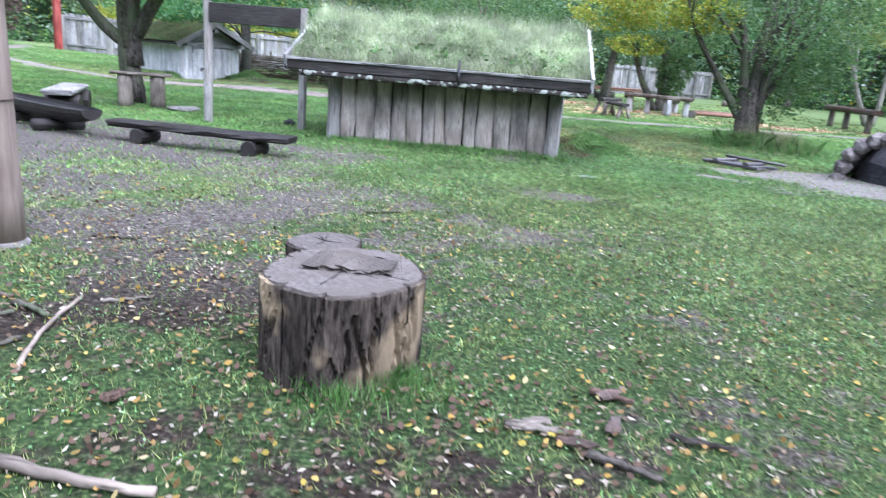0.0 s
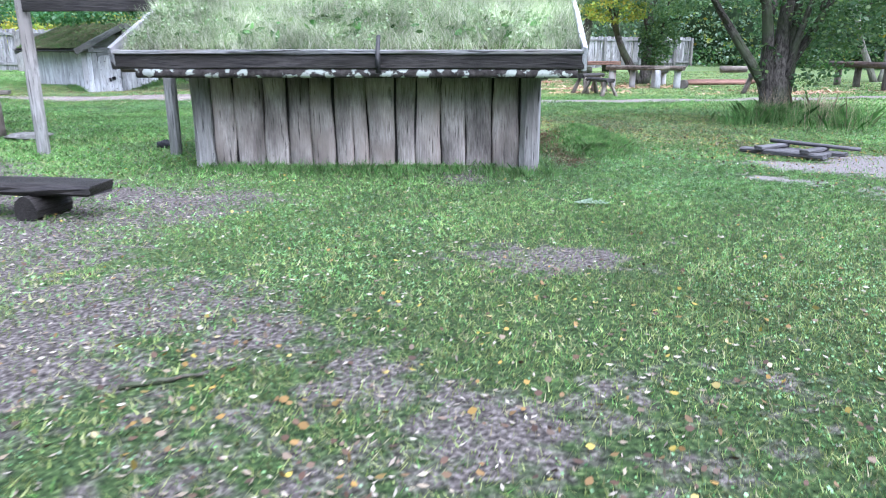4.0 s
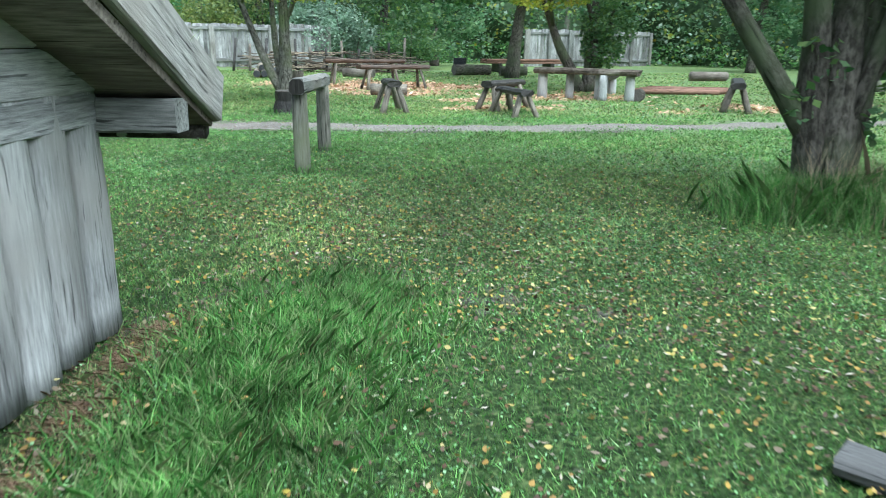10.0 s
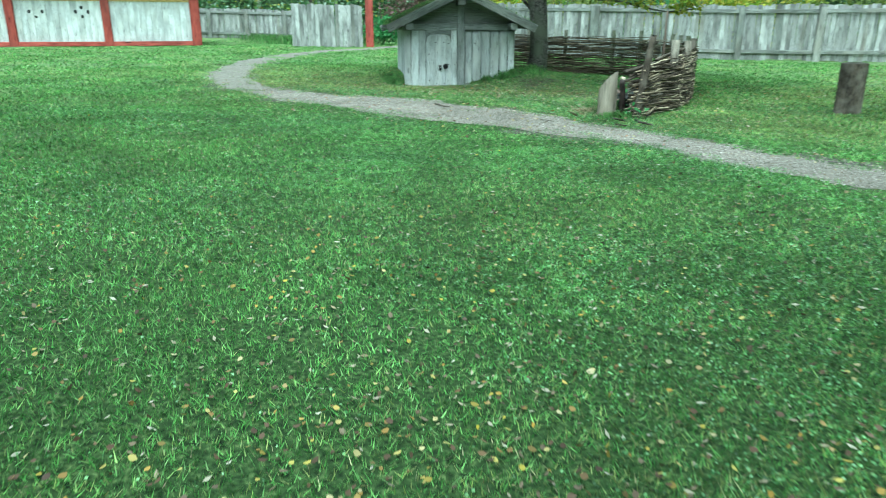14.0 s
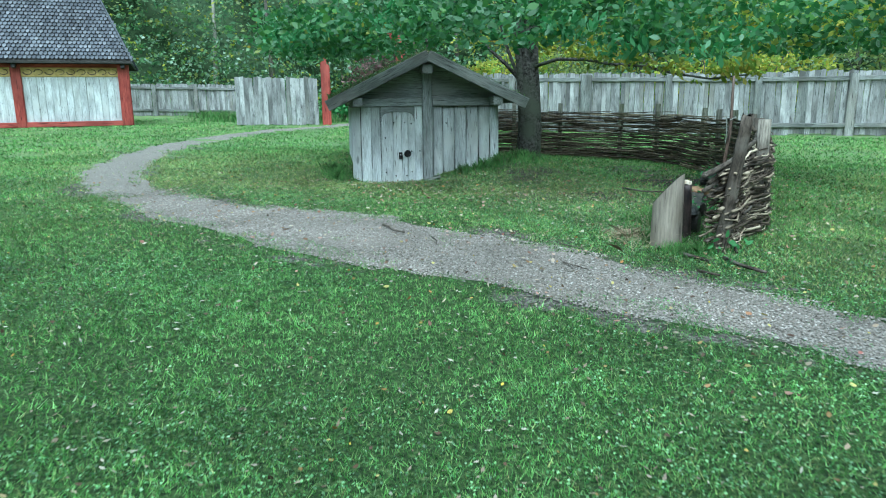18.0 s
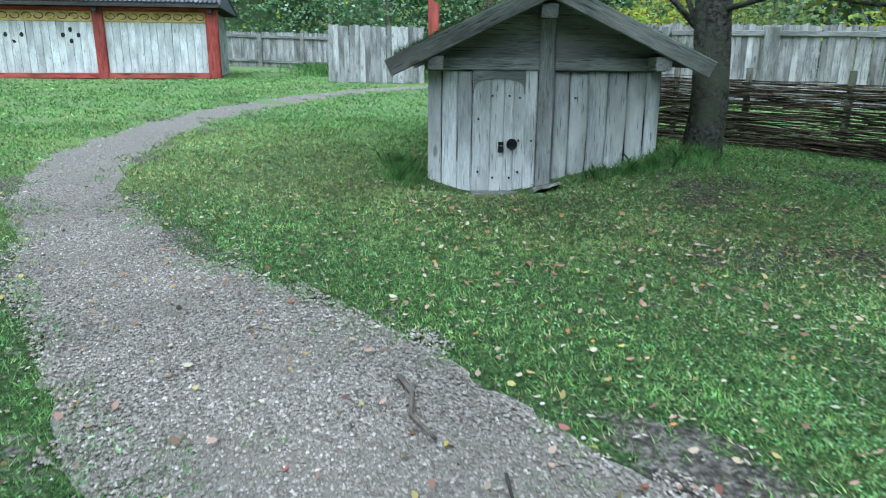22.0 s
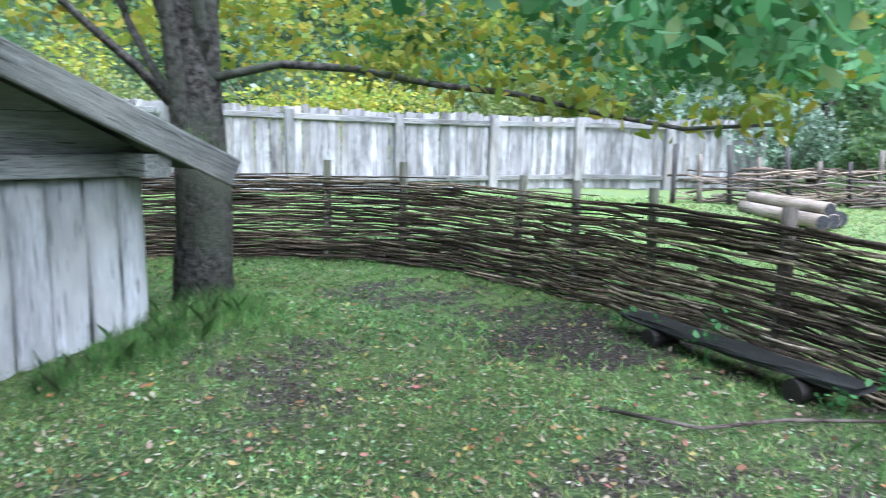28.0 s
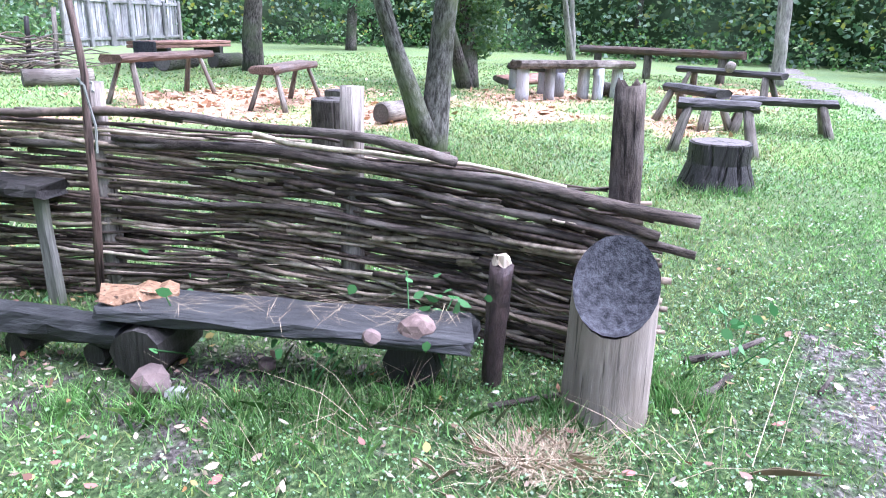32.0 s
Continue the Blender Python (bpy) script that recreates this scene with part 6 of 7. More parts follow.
for i in range(13):
    k = i / 12
    x = -1.5 + 3.0 * k
    taper = 1 - 0.45 * abs(2 * k - 1) ** 4
    out.append([(x, 0.29 * taper * math.cos(a), 0.40 + 0.25 * taper * math.sin(a)) for a in [math.pi + math.pi * j / 10 for j in range(11)]])
ring = []
for i, r in enumerate(out):
    k = i / 12
    inner = [(p[0], p[1] * 0.78, 0.415 + (p[2] - 0.40) * (0.7 if 0 < i < 12 else 0.0)) for p in r[::-1]]
    ring.append(r + inner)
part("body", loft(ring), DARK, tr, "hollowed dark log")
for x in (-0.75, 0.5):
    part("bearer", log((x, -0.4, 0.09), (x, 0.35, 0.09), 0.1, 0.1, 10, 2, 0.05), DARK, tr, "round bearer log", True)
tb = thing("log_table", -6.95, 15.0, gz(-6.95, 15.0), 20, "plank table on two upright logs against a tree", "table")
part("top", plank((-0.62, 0, 0.70), (0.62, 0, 0.70), 0.36, 0.06, (0, 0, 1), 6, 0.01, 0.3), LEGW, tb, "grey plank top")
for x in (-0.33, 0.33):
    part("log_leg", log((x, 0, -0.03), (x, 0, 0.67), 0.16, 0.15, 14, 4, 0.04), LEGW, tb, "pale upright log leg", True)
flat = thing("flat_stone", -6.0, 14.9, gz(-6.0, 14.9) + 0.05, 20, "flat grey stone in the grass", "stone")
part("body", stone(0.3, 1.2, 0.8, 0.22), GSTONE, flat)
blk = thing("charred_lump", -3.45, 13.6, gz(-3.45, 13.6) + 0.05, 0, "small black charred lump in the grass", "wood")
part("body", stone(0.1, 1.2, 0.8, 0.7), BURNT, blk)
# wooden door leaf lying flat by the ash
pal = thing("flat_wooden_frame", 5.2, 12.25, gz(5.08, 12.2) + 0.02, -50, "weathered dark grey plank lid with battens lying flat", "lid")
part("board", plank((-0.54, -0.15, 0.035), (0.54, -0.15, 0.035), 0.2, 0.06, (0, 0, 1), 5, 0.008, rough_end=0.02), LIDW, pal, "weathered dark grey board")
part("board", plank((-0.26, 0.09, 0.03), (0.5, 0.09, 0.03), 0.17, 0.05, (0, 0, 1), 5, 0.008), LIDW, pal, "weathered dark grey board")
part("board", plank((-0.2, 0.28, 0.03), (0.64, 0.29, 0.03), 0.14, 0.05, (0, 0, 1), 5, 0.008), LIDW, pal, "weathered dark grey board")
part("batten", plank((-0.28, -0.28, 0.085), (-0.16, 0.34, 0.085), 0.12, 0.045, (0, 0, 1), 3, 0.006), LIDW, pal)
part("batten", plank((0.30, -0.26, 0.085), (0.36, 0.33, 0.085), 0.12, 0.045, (0, 0, 1), 3, 0.006), LIDW, pal)
part("handle_pole", log((-0.36, 0.33, 0.13), (0.8, 0.25, 0.12), 0.042, 0.036, 8, 5, 0.05, 0.7), LIDW, pal, smooth=True)
# clay oven dome
ov = thing("clay_oven", 7.9, 11.5, gz(7.9, 11.5), -145, "low sooty clay and stone oven dome with a dark mouth", "oven")
ovv, ovf = [], []
for i in range(9):
    th = math.pi / 2 * i / 8
    for j in range(20):
        a = math.radians(40) + math.radians(280) * j / 19
        r = 1.05 * math.cos(th) + 0.04 * math.sin(7 * a + 3 * th)
        ovv.append((r * math.cos(a), r * math.sin(a), 0.95 * math.sin(th) + 0.03 * math.sin(5 * a)))
for i in range(8):
    for j in range(19):
        a = i * 20 + j
        ovf.append((a, a + 1, a + 21, a + 20))
part("dome", (ovv, ovf), CLAY, ov, "ash-grey clay dome", True)
part("mouth_back", stone(0.75, 1, 1, 0.95, 2, 0.05), BURNT, ov, "soot-black hollow")
for j in range(11):
    a = math.pi * j / 10
    part("arch_stone", stone(0.16, 1.2, 0.9, 0.9), CLAY, ov, at=pose(0.82, 0.72 * math.cos(a), 0.80 * math.sin(a), 0, 0, 0))
for (x, y, x1, y1, r, mt, lab) in ((-2.1, 1.4, -1.5, 1.27, 0.026, SEATW, "pale curved branch lying in the leaves"), (-2.43, 2.1, -2.58, 3.03, 0.015, SEATW, "pale peeled stick on the leafy ground"),
                                  (-0.25, 1.86, 0.06, 1.8, 0.022, LEGW, "grey stick on the grass"), (0.04, 1.64, 0.3, 1.48, 0.02, BARK, "dark strip of bark in the grass"), (0.20, 2.25, 0.38, 2.14, 0.02, BROWN, "reddish bark strip on the grass"), (0.45, 1.83, 0.7, 1.76, 0.018, BARK, "small dark bark strip"),
                                  (-3.15, 4.4, -2.8, 4.45, 0.015, BARK, "thin dark twig on the soil"), (-2.45, 3.0, -2.2, 3.12, 0.012, LEGW, "thin grey twig on the soil"), (-1.2, 5.85, -0.85, 5.95, 0.012, BARK, "thin dark twig on worn grass"), (-2.9, 2.9, -2.6, 2.7, 0.02, BARK, "dark rotten stick among leaves"),
                                  (-3.2, 2.6, -2.8, 2.75, 0.018, BARK, "dark fallen twig among leaves"), (-2.6, 2.45, -2.75, 2.2, 0.014, BARK, "short dark twig among leaves"), (-3.3, 3.1, -2.95, 3.0, 0.016, BROWN, "reddish-brown stick among leaves")):
    b = thing("fallen_stick", x, y, 0, 0, lab, "stick")
    bend = rnd.uniform(0.0, 0.05) * rnd.choice((-1, 1))
    dx, dy = x1 - x, y1 - y
    part("stem", rod([(dx * j / 7 - dy * bend * math.sin(j / 7 * math.pi), dy * j / 7 + dx * bend * math.sin(j / 7 * math.pi), gz(x + dx * j / 7, y + dy * j / 7) + r + 0.008 * (j % 2)) for j in range(8)], r, r * 0.65, 7, 0.15), mt, b, smooth=True)
for (x, y, rz, ln, lab) in ((-0.14, 1.86, 10, 0.16, "pale curled piece of bark on the grass"), (0.23, 1.88, 60, 0.12, "brown chip of bark on the grass"), (0.02, 1.70, -30, 0.14, "grey-brown slab of bark on the grass"), (0.29, 2.2, 20, 0.12, "brown bark flake on the grass"), (-1.9, 1.9, 40, 0.1, "brown bark flake among leaves")):
    b = thing("bark_piece", x, y, gz(x, y) + 0.02, rz, lab, "bark")
    part("body", plank((-ln / 2, 0, 0.01), (ln / 2, 0.02, 0.018), 0.06, 0.014, (0, 0, 1), 5, 0.012, 0.3, rough_end=0.02, taper=0.6), BROWN if ln < 0.15 else LEGW, b)
fern = thing("grey_fern_leaf", 1.76, 9.38, gz(1.76, 9.38) + 0.03, 0, "pale grey-green cut fern frond on the lawn", "leaf")
fc = np.array([[0.30 * (i / 40) * math.cos(a) - 0.15, 0.30 * (i / 40) * math.sin(a) * 0.6, 0.02 + 0.02 * math.sin(i)] for a in (0.3, -0.25, 0.9) for i in range(40)])
part("frond", soup("frond", leaf_quads(fc * np.array([1, 1, 0.4]), 0.05, 0.015, nrg, 3.0, flat=0.1), 6, SILVER), SILVER, fern)

# ---- trees ----
def crown(blobs, count, size, rng, long=1.7, droop=0.25, shell=0.55, plain=False):
    """Leaf corners in a handful of uneven, hollow leaf clouds; each blob: centre and radii."""
    vol = np.array([b[3] * b[4] * b[5] for b in blobs]) ** 0.7
    pick = rng.choice(len(blobs), count, p=vol / vol.sum())
    d = rng.normal(size=(count, 3))
    d /= np.linalg.norm(d, axis=1)[:, None]
    r = shell + (1 - shell) * rng.uniform(0, 1, count) ** 0.7
    bb = np.array(blobs)[pick]
    c = bb[:, :3] + d * r[:, None] * bb[:, 3:]
    lump = wobble(c[:, 0] + c[:, 2], c[:, 1] - c[:, 2], 3.4) + 0.6 * wobble(c[:, 0] * 1.3, c[:, 2] + c[:, 1], 6.1, 1.0)
    keep = lump > -0.28
    return leaf_quads(c[keep], 0.6, size, rng, long, droop, plain=plain)


def limb(p0, direction, length, r, levels, out, tips, rg, spread=0.6, rise=0.15, low=0.6, wander=0.16):
    pts = [Vector(p0)]
    d = Vector(direction).normalized()
    n = max(4, int(length / 0.35))
    for i in range(n):
        d = (d + Vector((rg.uniform(-wander, wander), rg.uniform(-wander, wander), rg.uniform(-0.08, 0.12) + rise * 0.1))).normalized()
        pts.append(pts[-1] + d * (length / n))
    out.append((pts, r, r * 0.5))
    tips.append(pts[-1])
    if levels > 0:
        for k in range(rg.randint(2, 3)):
            i = rg.randint(max(1, int(n * low)), n)
            nd = (d + Vector((rg.uniform(-1, 1), rg.uniform(-1, 1), rg.uniform(-0.3, 0.5))) * spread).normalized()
            limb(pts[i], nd, length * rg.uniform(0.45, 0.7), r * 0.5, levels - 1, out, tips, rg, spread, rise)


def tree(name, x, y, label, trunks, leaf_sets, seed, bark=None, extra_blobs=(), levels=2):
    """trunks: (start offset, direction, length, radius); leaf_sets: (material, count, size, blobs)."""
    rg = random.Random(seed)
    rng = np.random.default_rng(seed)
    t2 = thing(name, x, y, gz(x, y) - 0.05, 0, label, "tree")
    wood, tips = [], []
    stems = []
    for off, d, ln, r in trunks:
        w0 = []
        limb(off if len(off) == 3 else (*off, 0), d, ln, r, levels, w0, tips, rg, wander=0.06)
        stems.append(w0[0])
        wood += w0[1:]
    for pts, a, b in stems:
        flare = [Vector(p) for p in pts]
        k = rod(flare, a * 1.25, b, 12, 0.06)
        part("trunk", k, bark or BARK, t2, smooth=True)
    for pts, a, b in wood:
        part("limb", rod(pts, a, b, 6, 0.08), bark or BARK, t2, smooth=True)
    for mat, count, size, blobs in leaf_sets:
        bl = list(blobs)
        if not bl:
            bl = [(p.x, p.y, p.z, rg.uniform(0.5, 0.9), rg.uniform(0.5, 0.9), rg.uniform(0.35, 0.6)) for p in tips]
        plain = name != "cherry_tree"
        ob = part("crown", soup("crown", crown(bl, count, size, rng, plain=plain), 4 if plain else 6, mat), mat, t2, "crown of many separate leaves")
        ob["kind"] = "stuff"
    return t2


tree("hawthorn_tree", 7.05, 16.2, "bushy many-stemmed tree with low dark foliage",
     [((-0.1, 0), (-0.10, 0.0, 1), 3.2, 0.12), ((0.02, -0.05), (-0.02, 0.05, 1), 3.4, 0.15), ((0.14, 0.03), (0.07, 0.05, 1), 3.2, 0.12), ((-0.08, 0.02, 0.55), (-0.62, 0.12, 1), 2.9, 0.085), ((0.1, 0.05, 0.8), (0.5, -0.1, 1), 2.4, 0.075), ((0.05, -0.08, 0.7), (0.18, -0.12, 1), 2.4, 0.06)],
     [(OAKL, 19000, 0.055, [(0.4, 0, 3.0, 2.2, 2.2, 1.1), (1.0, -0.2, 2.0, 1.0, 1.0, 0.8), (1.7, 0.2, 2.7, 1.3, 1.4, 1.2), (0.5, -0.3, 3.8, 2.6, 2.4, 1.0), (0.75, -0.25, 1.35, 0.5, 0.5, 0.65), (1.4, -0.1, 1.75, 0.8, 0.7, 0.5), (0.5, 0.4, 1.7, 0.7, 0.6, 0.5), (-0.3, -0.2, 1.1, 0.22, 0.22, 0.5), (0.35, -0.25, 0.7, 0.25, 0.2, 0.35)]),
      (CHERRYY, 8000, 0.06, [(-2.2, 0.8, 3.3, 1.5, 1.3, 0.7), (-3.2, 1.4, 3.1, 1.2, 1.0, 0.6), (-1.3, 0.2, 3.0, 0.9, 0.9, 0.5)])], 11)
tree("old_tree", -7.45, 15.75, "old leaning tree with yellowing autumn leaves",
     [((0, 0), (-0.02, 0.0, 1), 2.3, 0.24), ((0.05, -0.03, 0.9), (0.05, 0.0, 1), 1.6, 0.18), ((0.0, 0.0, 1.3), (-1.1, 0.1, 0.8), 3.2, 0.12), ((0.05, 0.0, 1.5), (0.8, -0.2, 1.0), 3.2, 0.14)],
     [(OLIVE, 20000, 0.07, [(0, 0, 3.9, 3.2, 2.6, 0.9), (-2.5, 0.5, 3.6, 1.8, 1.6, 0.9), (2.6, -0.5, 3.7, 2.0, 1.8, 0.9)]),
      (CHERRYY, 5200, 0.085, [(0.9, -0.8, 2.9, 1.1, 0.9, 0.55), (3.0, -0.8, 3.3, 1.4, 1.2, 0.6), (-0.3, -1.0, 3.1, 1.1, 0.9, 0.4)])], 12)
ringb = [(math.cos(a) * r, math.sin(a) * r, z, 1.35, 1.35, 0.42) for a, r, z in ((-1.2, 3.7, 2.55), (-1.75, 3.9, 2.45), (-2.3, 3.6, 2.5), (-2.9, 3.2, 2.6), (-0.6, 3.6, 2.5), (-0.1, 3.8, 2.35), (-1.5, 2.4, 2.9), (-2.2, 2.0, 3.0), (-0.8, 2.2, 2.9), (0.4, 4.6, 2.5), (3.1, 2.5, 3.0), (-1.1, 4.4, 2.35), (-0.4, 4.6, 2.3), (0.15, 4.9, 2.3), (-1.95, 4.3, 2.4), (-2.6, 4.2, 2.45), (0.9, 3.2, 2.7), (-0.25, 2.8, 2.9), (-3.1, 3.9, 2.6), (0.6, 5.0, 2.4), (0.3, 5.8, 2.35), (1.1, 4.4, 2.5), (0.0, 5.9, 2.4))]
cherry = tree("cherry_tree", -8.65, 30.55, "cherry tree behind the hut with drooping dark-green leaves",
     [((0, 0), (0.05, 0.02, 1), 3.4, 0.205), ((0.07, 0.0, 0.1), (0.14, 0.02, 1.2), 3.2, 0.13), ((-0.08, -0.06, 0.15), (-0.02, -0.04, 1.2), 3.0, 0.085)],
     [(CHERRY, 21000, 0.075, ringb),
      (CHERRYY, 6000, 0.07, [(1.5, 1.6, 2.9, 2.4, 1.4, 0.6), (3.6, 0.9, 2.5, 1.8, 1.2, 0.5), (-1.5, 1.5, 2.9, 1.6, 1.2, 0.6), (5.0, 0.4, 2.35, 1.3, 1.0, 0.35), (0.2, 2.4, 2.6, 2.0, 1.2, 0.5)]),
      (CHERRY, 5200, 0.09, [(0.3, -0.2, 4.3, 4.2, 4.2, 1.1)])], 13, BARKC)
br = part("long_branch", rod([(0.1, -0.05, 1.88), (0.7, -0.1, 2.0), (1.3, -0.12, 1.97), (1.9, -0.2, 1.86), (2.5, -0.2, 1.80), (3.1, -0.35, 1.66), (3.7, -0.4, 1.56), (4.3, -0.5, 1.60)], 0.036, 0.013, 8), BARKC, cherry, "long low bending branch", True)
for bl, cnt in (([(2.1, -3.2, 2.05, 0.5, 0.4, 0.16), (2.6, -2.9, 2.15, 0.6, 0.5, 0.2), (1.5, -3.3, 2.25, 0.6, 0.4, 0.18), (3.4, -2.2, 2.05, 0.8, 0.6, 0.25), (4.4, -1.9, 2.0, 0.8, 0.7, 0.3), (3.0, -3.3, 2.25, 0.5, 0.4, 0.15)], 800), ([(-0.8, -3.8, 2.45, 0.9, 0.5, 0.2), (-1.7, -3.6, 2.5, 0.8, 0.5, 0.25), (0.2, -3.4, 2.6, 0.8, 0.6, 0.25), (-2.3, -4.1, 2.3, 0.7, 0.5, 0.25), (-1.2, -4.3, 2.3, 0.6, 0.4, 0.2)], 950),):
    rng = np.random.default_rng(31)
    ob = part("hanging_leaves", soup("hanging_leaves", crown(bl, int(cnt * 1.3), 0.068, rng, 2.2, 0.9, 0.1), 6, LITLEAF), LITLEAF, cherry, "long drooping cherry leaves")
    ob["kind"] = "stuff"
rng = np.random.default_rng(32)
twigs = [(1.6, -0.15, 2.0, 0.5, 0.4, 0.2), (2.3, -0.2, 1.9, 0.5, 0.4, 0.2), (3.0, -0.35, 1.75, 0.5, 0.4, 0.2), (3.6, -0.4, 1.65, 0.5, 0.4, 0.2), (4.2, -0.5, 1.7, 0.4, 0.4, 0.25)]
part("branch_leaves", soup("branch_leaves", crown(twigs, 520, 0.06, rng, 2.0, 0.8, 0.1), 6, CHERRYY), CHERRYY, cherry, "yellow-green leaves along the low branch")["kind"] = "stuff"
tree("forked_tree", 1.05, 28.55, "forked mossy-barked tree on the working ground",
     [((0.1, 0, 0.25), (-0.62, 0.2, 1.2), 3.0, 0.095), ((0.16, 0.02), (0.12, 0.0, 1), 3.4, 0.145), ((0.1, 0.15, 0.3), (-0.15, 0.25, 1), 3.2, 0.08)],
     [(OAKL, 17000, 0.06, [(0, 0, 3.6, 2.6, 2.6, 0.9), (-1.2, 0.4, 3.0, 1.4, 1.2, 0.6), (1.5, 0, 3.0, 1.4, 1.4, 0.6)]), (CHERRYY, 1500, 0.06, [(0.6, -0.6, 2.8, 1.4, 1.2, 0.5)])], 14, BARKM)
tree("park_tree", 8.9, 38.1, "straight dark-trunked tree on the lawn", [((0, 0), (0.02, 0.02, 1), 4.2, 0.24)], [(OAKL, 15000, 0.11, [(0, 0, 4.2, 3.6, 3.2, 1.4), (-2.0, 0, 3.4, 1.6, 1.6, 0.7)])], 15)
tree("thorn_tree", 9.9, 32.3, "dark forked tree with dense foliage behind the table", [((0, 0), (-0.5, 0.1, 1), 3.2, 0.16), ((0.2, 0), (0.12, 0.1, 1), 3.4, 0.2), ((0.3, 0.2), (0.4, 0.2, 1), 3.0, 0.12)],
     [(OAKL, 17000, 0.08, [(0, 0, 3.6, 3.0, 2.6, 1.0), (0.8, 0.2, 2.0, 0.9, 0.8, 0.8), (0.6, 0, 1.4, 0.7, 0.6, 0.7)]), (CHERRYY, 1800, 0.08, [(-1.5, -1.0, 2.9, 1.5, 1.0, 0.5)])], 16)
tree("pale_tree", 17.5, 25.8, "slender pale-barked forked tree at the wood's edge", [((0, 0), (-0.06, 0, 1), 4.6, 0.17), ((0.2, 0.0), (0.4, 0.1, 1.2), 4.2, 0.13)], [(OLIVE, 7000, 0.09, [(0, 0, 5.2, 2.8, 2.8, 1.4), (1.0, -1.0, 3.9, 1.8, 1.6, 0.8)])], 17, BARKL)
tree("pale_tree", 20.5, 33.0, "slender pale-barked leaning tree before the wood", [((0, 0), (-0.5, 0, 1.2), 4.2, 0.12), ((0.3, 0.1), (0.35, 0.1, 1.2), 4.2, 0.11)], [(OLIVE, 5000, 0.1, [(0, 0, 4.8, 2.6, 2.4, 1.2)])], 18, BARKL)
for i, (x, y, s) in enumerate(((7.0, 49.5, 1.0), (4.0, 46.5, 1.1), (22.0, 44.0, 1.1), (-2.0, 49.0, 1.2), (25.0, 20.0, 1.2), (24.0, 12.0, 1.0))):
    tree("wood_edge_tree", x, y, "dark leafy tree at the edge of the wood", [((0, 0), (0.05, 0.05, 1), 4.5 * s, 0.22)], [(OAKL if i % 2 else WOODL, 6500, 0.15, [(0, 0, 4.6 * s, 3.4, 3.2, 1.7), (0.8, 0.4, 2.4 * s, 2.2, 2.0, 1.1)])], 40 + i)


def bush(x, y, rx, ry, h, mat, count, size, label, seed, name="bush"):
    rng = np.random.default_rng(seed)
    rg = random.Random(seed)
    b = thing(name, x, y, gz(x, y), 0, label, "bush")
    for i in range(7):
        a = rg.uniform(0, 6.28)
        part("stem", rod([(0.2 * math.cos(a), 0.2 * math.sin(a), 0), (0.5 * rx * math.cos(a), 0.5 * ry * math.sin(a), h * 0.45), (0.75 * rx * math.cos(a), 0.75 * ry * math.sin(a), h * 0.85)], 0.035, 0.012, 6), BARK, b, smooth=True)
    bl = [(rg.uniform(-0.6, 0.6) * rx, rg.uniform(-0.6, 0.6) * ry, h * rg.uniform(0.25, 0.8), rx * 0.5, ry * 0.5, h * 0.25) for _ in range(9)]
    ob = part("foliage", soup("foliage", crown(bl, count, size, rng, 1.6, 0.1, 0.4, True), 4, mat), mat, b, "many small leaves")
    ob["kind"] = "stuff"
    return b


bush(2.6, 45.8, 2.4, 1.8, 3.0, BLUEG, 7000, 0.09, "tall grey-green bush at the fence end", 61)
bush(0.6, 46.8, 2.2, 1.6, 3.6, BLUEG, 6000, 0.10, "tall grey-green bush behind the fence", 62)
bush(5.4, 45.0, 2.0, 1.5, 2.2, OAKL, 5000, 0.09, "dark green bush before the wood", 63)
bush(-29.5, 46.5, 2.6, 2.2, 5.6, PURPLE, 4000, 0.16, "tall purple-leaved bush behind the fence", 64)
bush(-25.2, 39.5, 1.4, 1.2, 1.4, HERB, 1600, 0.12, "bright green herb bush beside the gate", 65)
bush(-26.0, 36.8, 1.0, 0.8, 1.3, BLUEG, 1500, 0.12, "leafy weed by the palisade", 66)
bush(-18.5, 44.0, 3.0, 2.2, 3.5, CHERRYY, 6000, 0.11, "yellow-green bush behind the fence", 67)
bush(-11.0, 46.0, 4.0, 2.2, 3.6, CHERRYY, 8000, 0.11, "yellow-green bush behind the fence", 68)
bush(-5.0, 48.0, 4.0, 2.2, 3.6, OLIVE, 8000, 0.11, "olive-green bush behind the fence", 69)
bush(-15.5, 42.5, 2.5, 1.8, 3.0, OLIVE, 5000, 0.10, "olive-green bush behind the fence", 70)

# ---- wood all round ----
WOODLINE = dense([(-12, 56), (6, 57), (17, 58), (27, 52), (31, 42), (33, 32), (32, 22), (30, 10), (27, -6), (14, -22), (-10, -28), (-34, -20), (-52, 2), (-58, 24), (-52, 42), (-40, 50), (-26, 54), (-12, 56)], 1.5)
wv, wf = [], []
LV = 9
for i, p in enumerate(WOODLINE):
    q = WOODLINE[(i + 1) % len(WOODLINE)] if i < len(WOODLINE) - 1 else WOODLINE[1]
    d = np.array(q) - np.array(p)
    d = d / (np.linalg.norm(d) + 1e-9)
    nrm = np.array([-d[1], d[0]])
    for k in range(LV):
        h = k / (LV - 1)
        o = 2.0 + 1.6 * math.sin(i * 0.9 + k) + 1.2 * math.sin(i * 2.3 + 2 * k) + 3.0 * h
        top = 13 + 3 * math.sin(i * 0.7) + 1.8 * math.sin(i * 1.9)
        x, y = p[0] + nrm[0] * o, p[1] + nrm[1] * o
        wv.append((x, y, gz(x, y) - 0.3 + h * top))
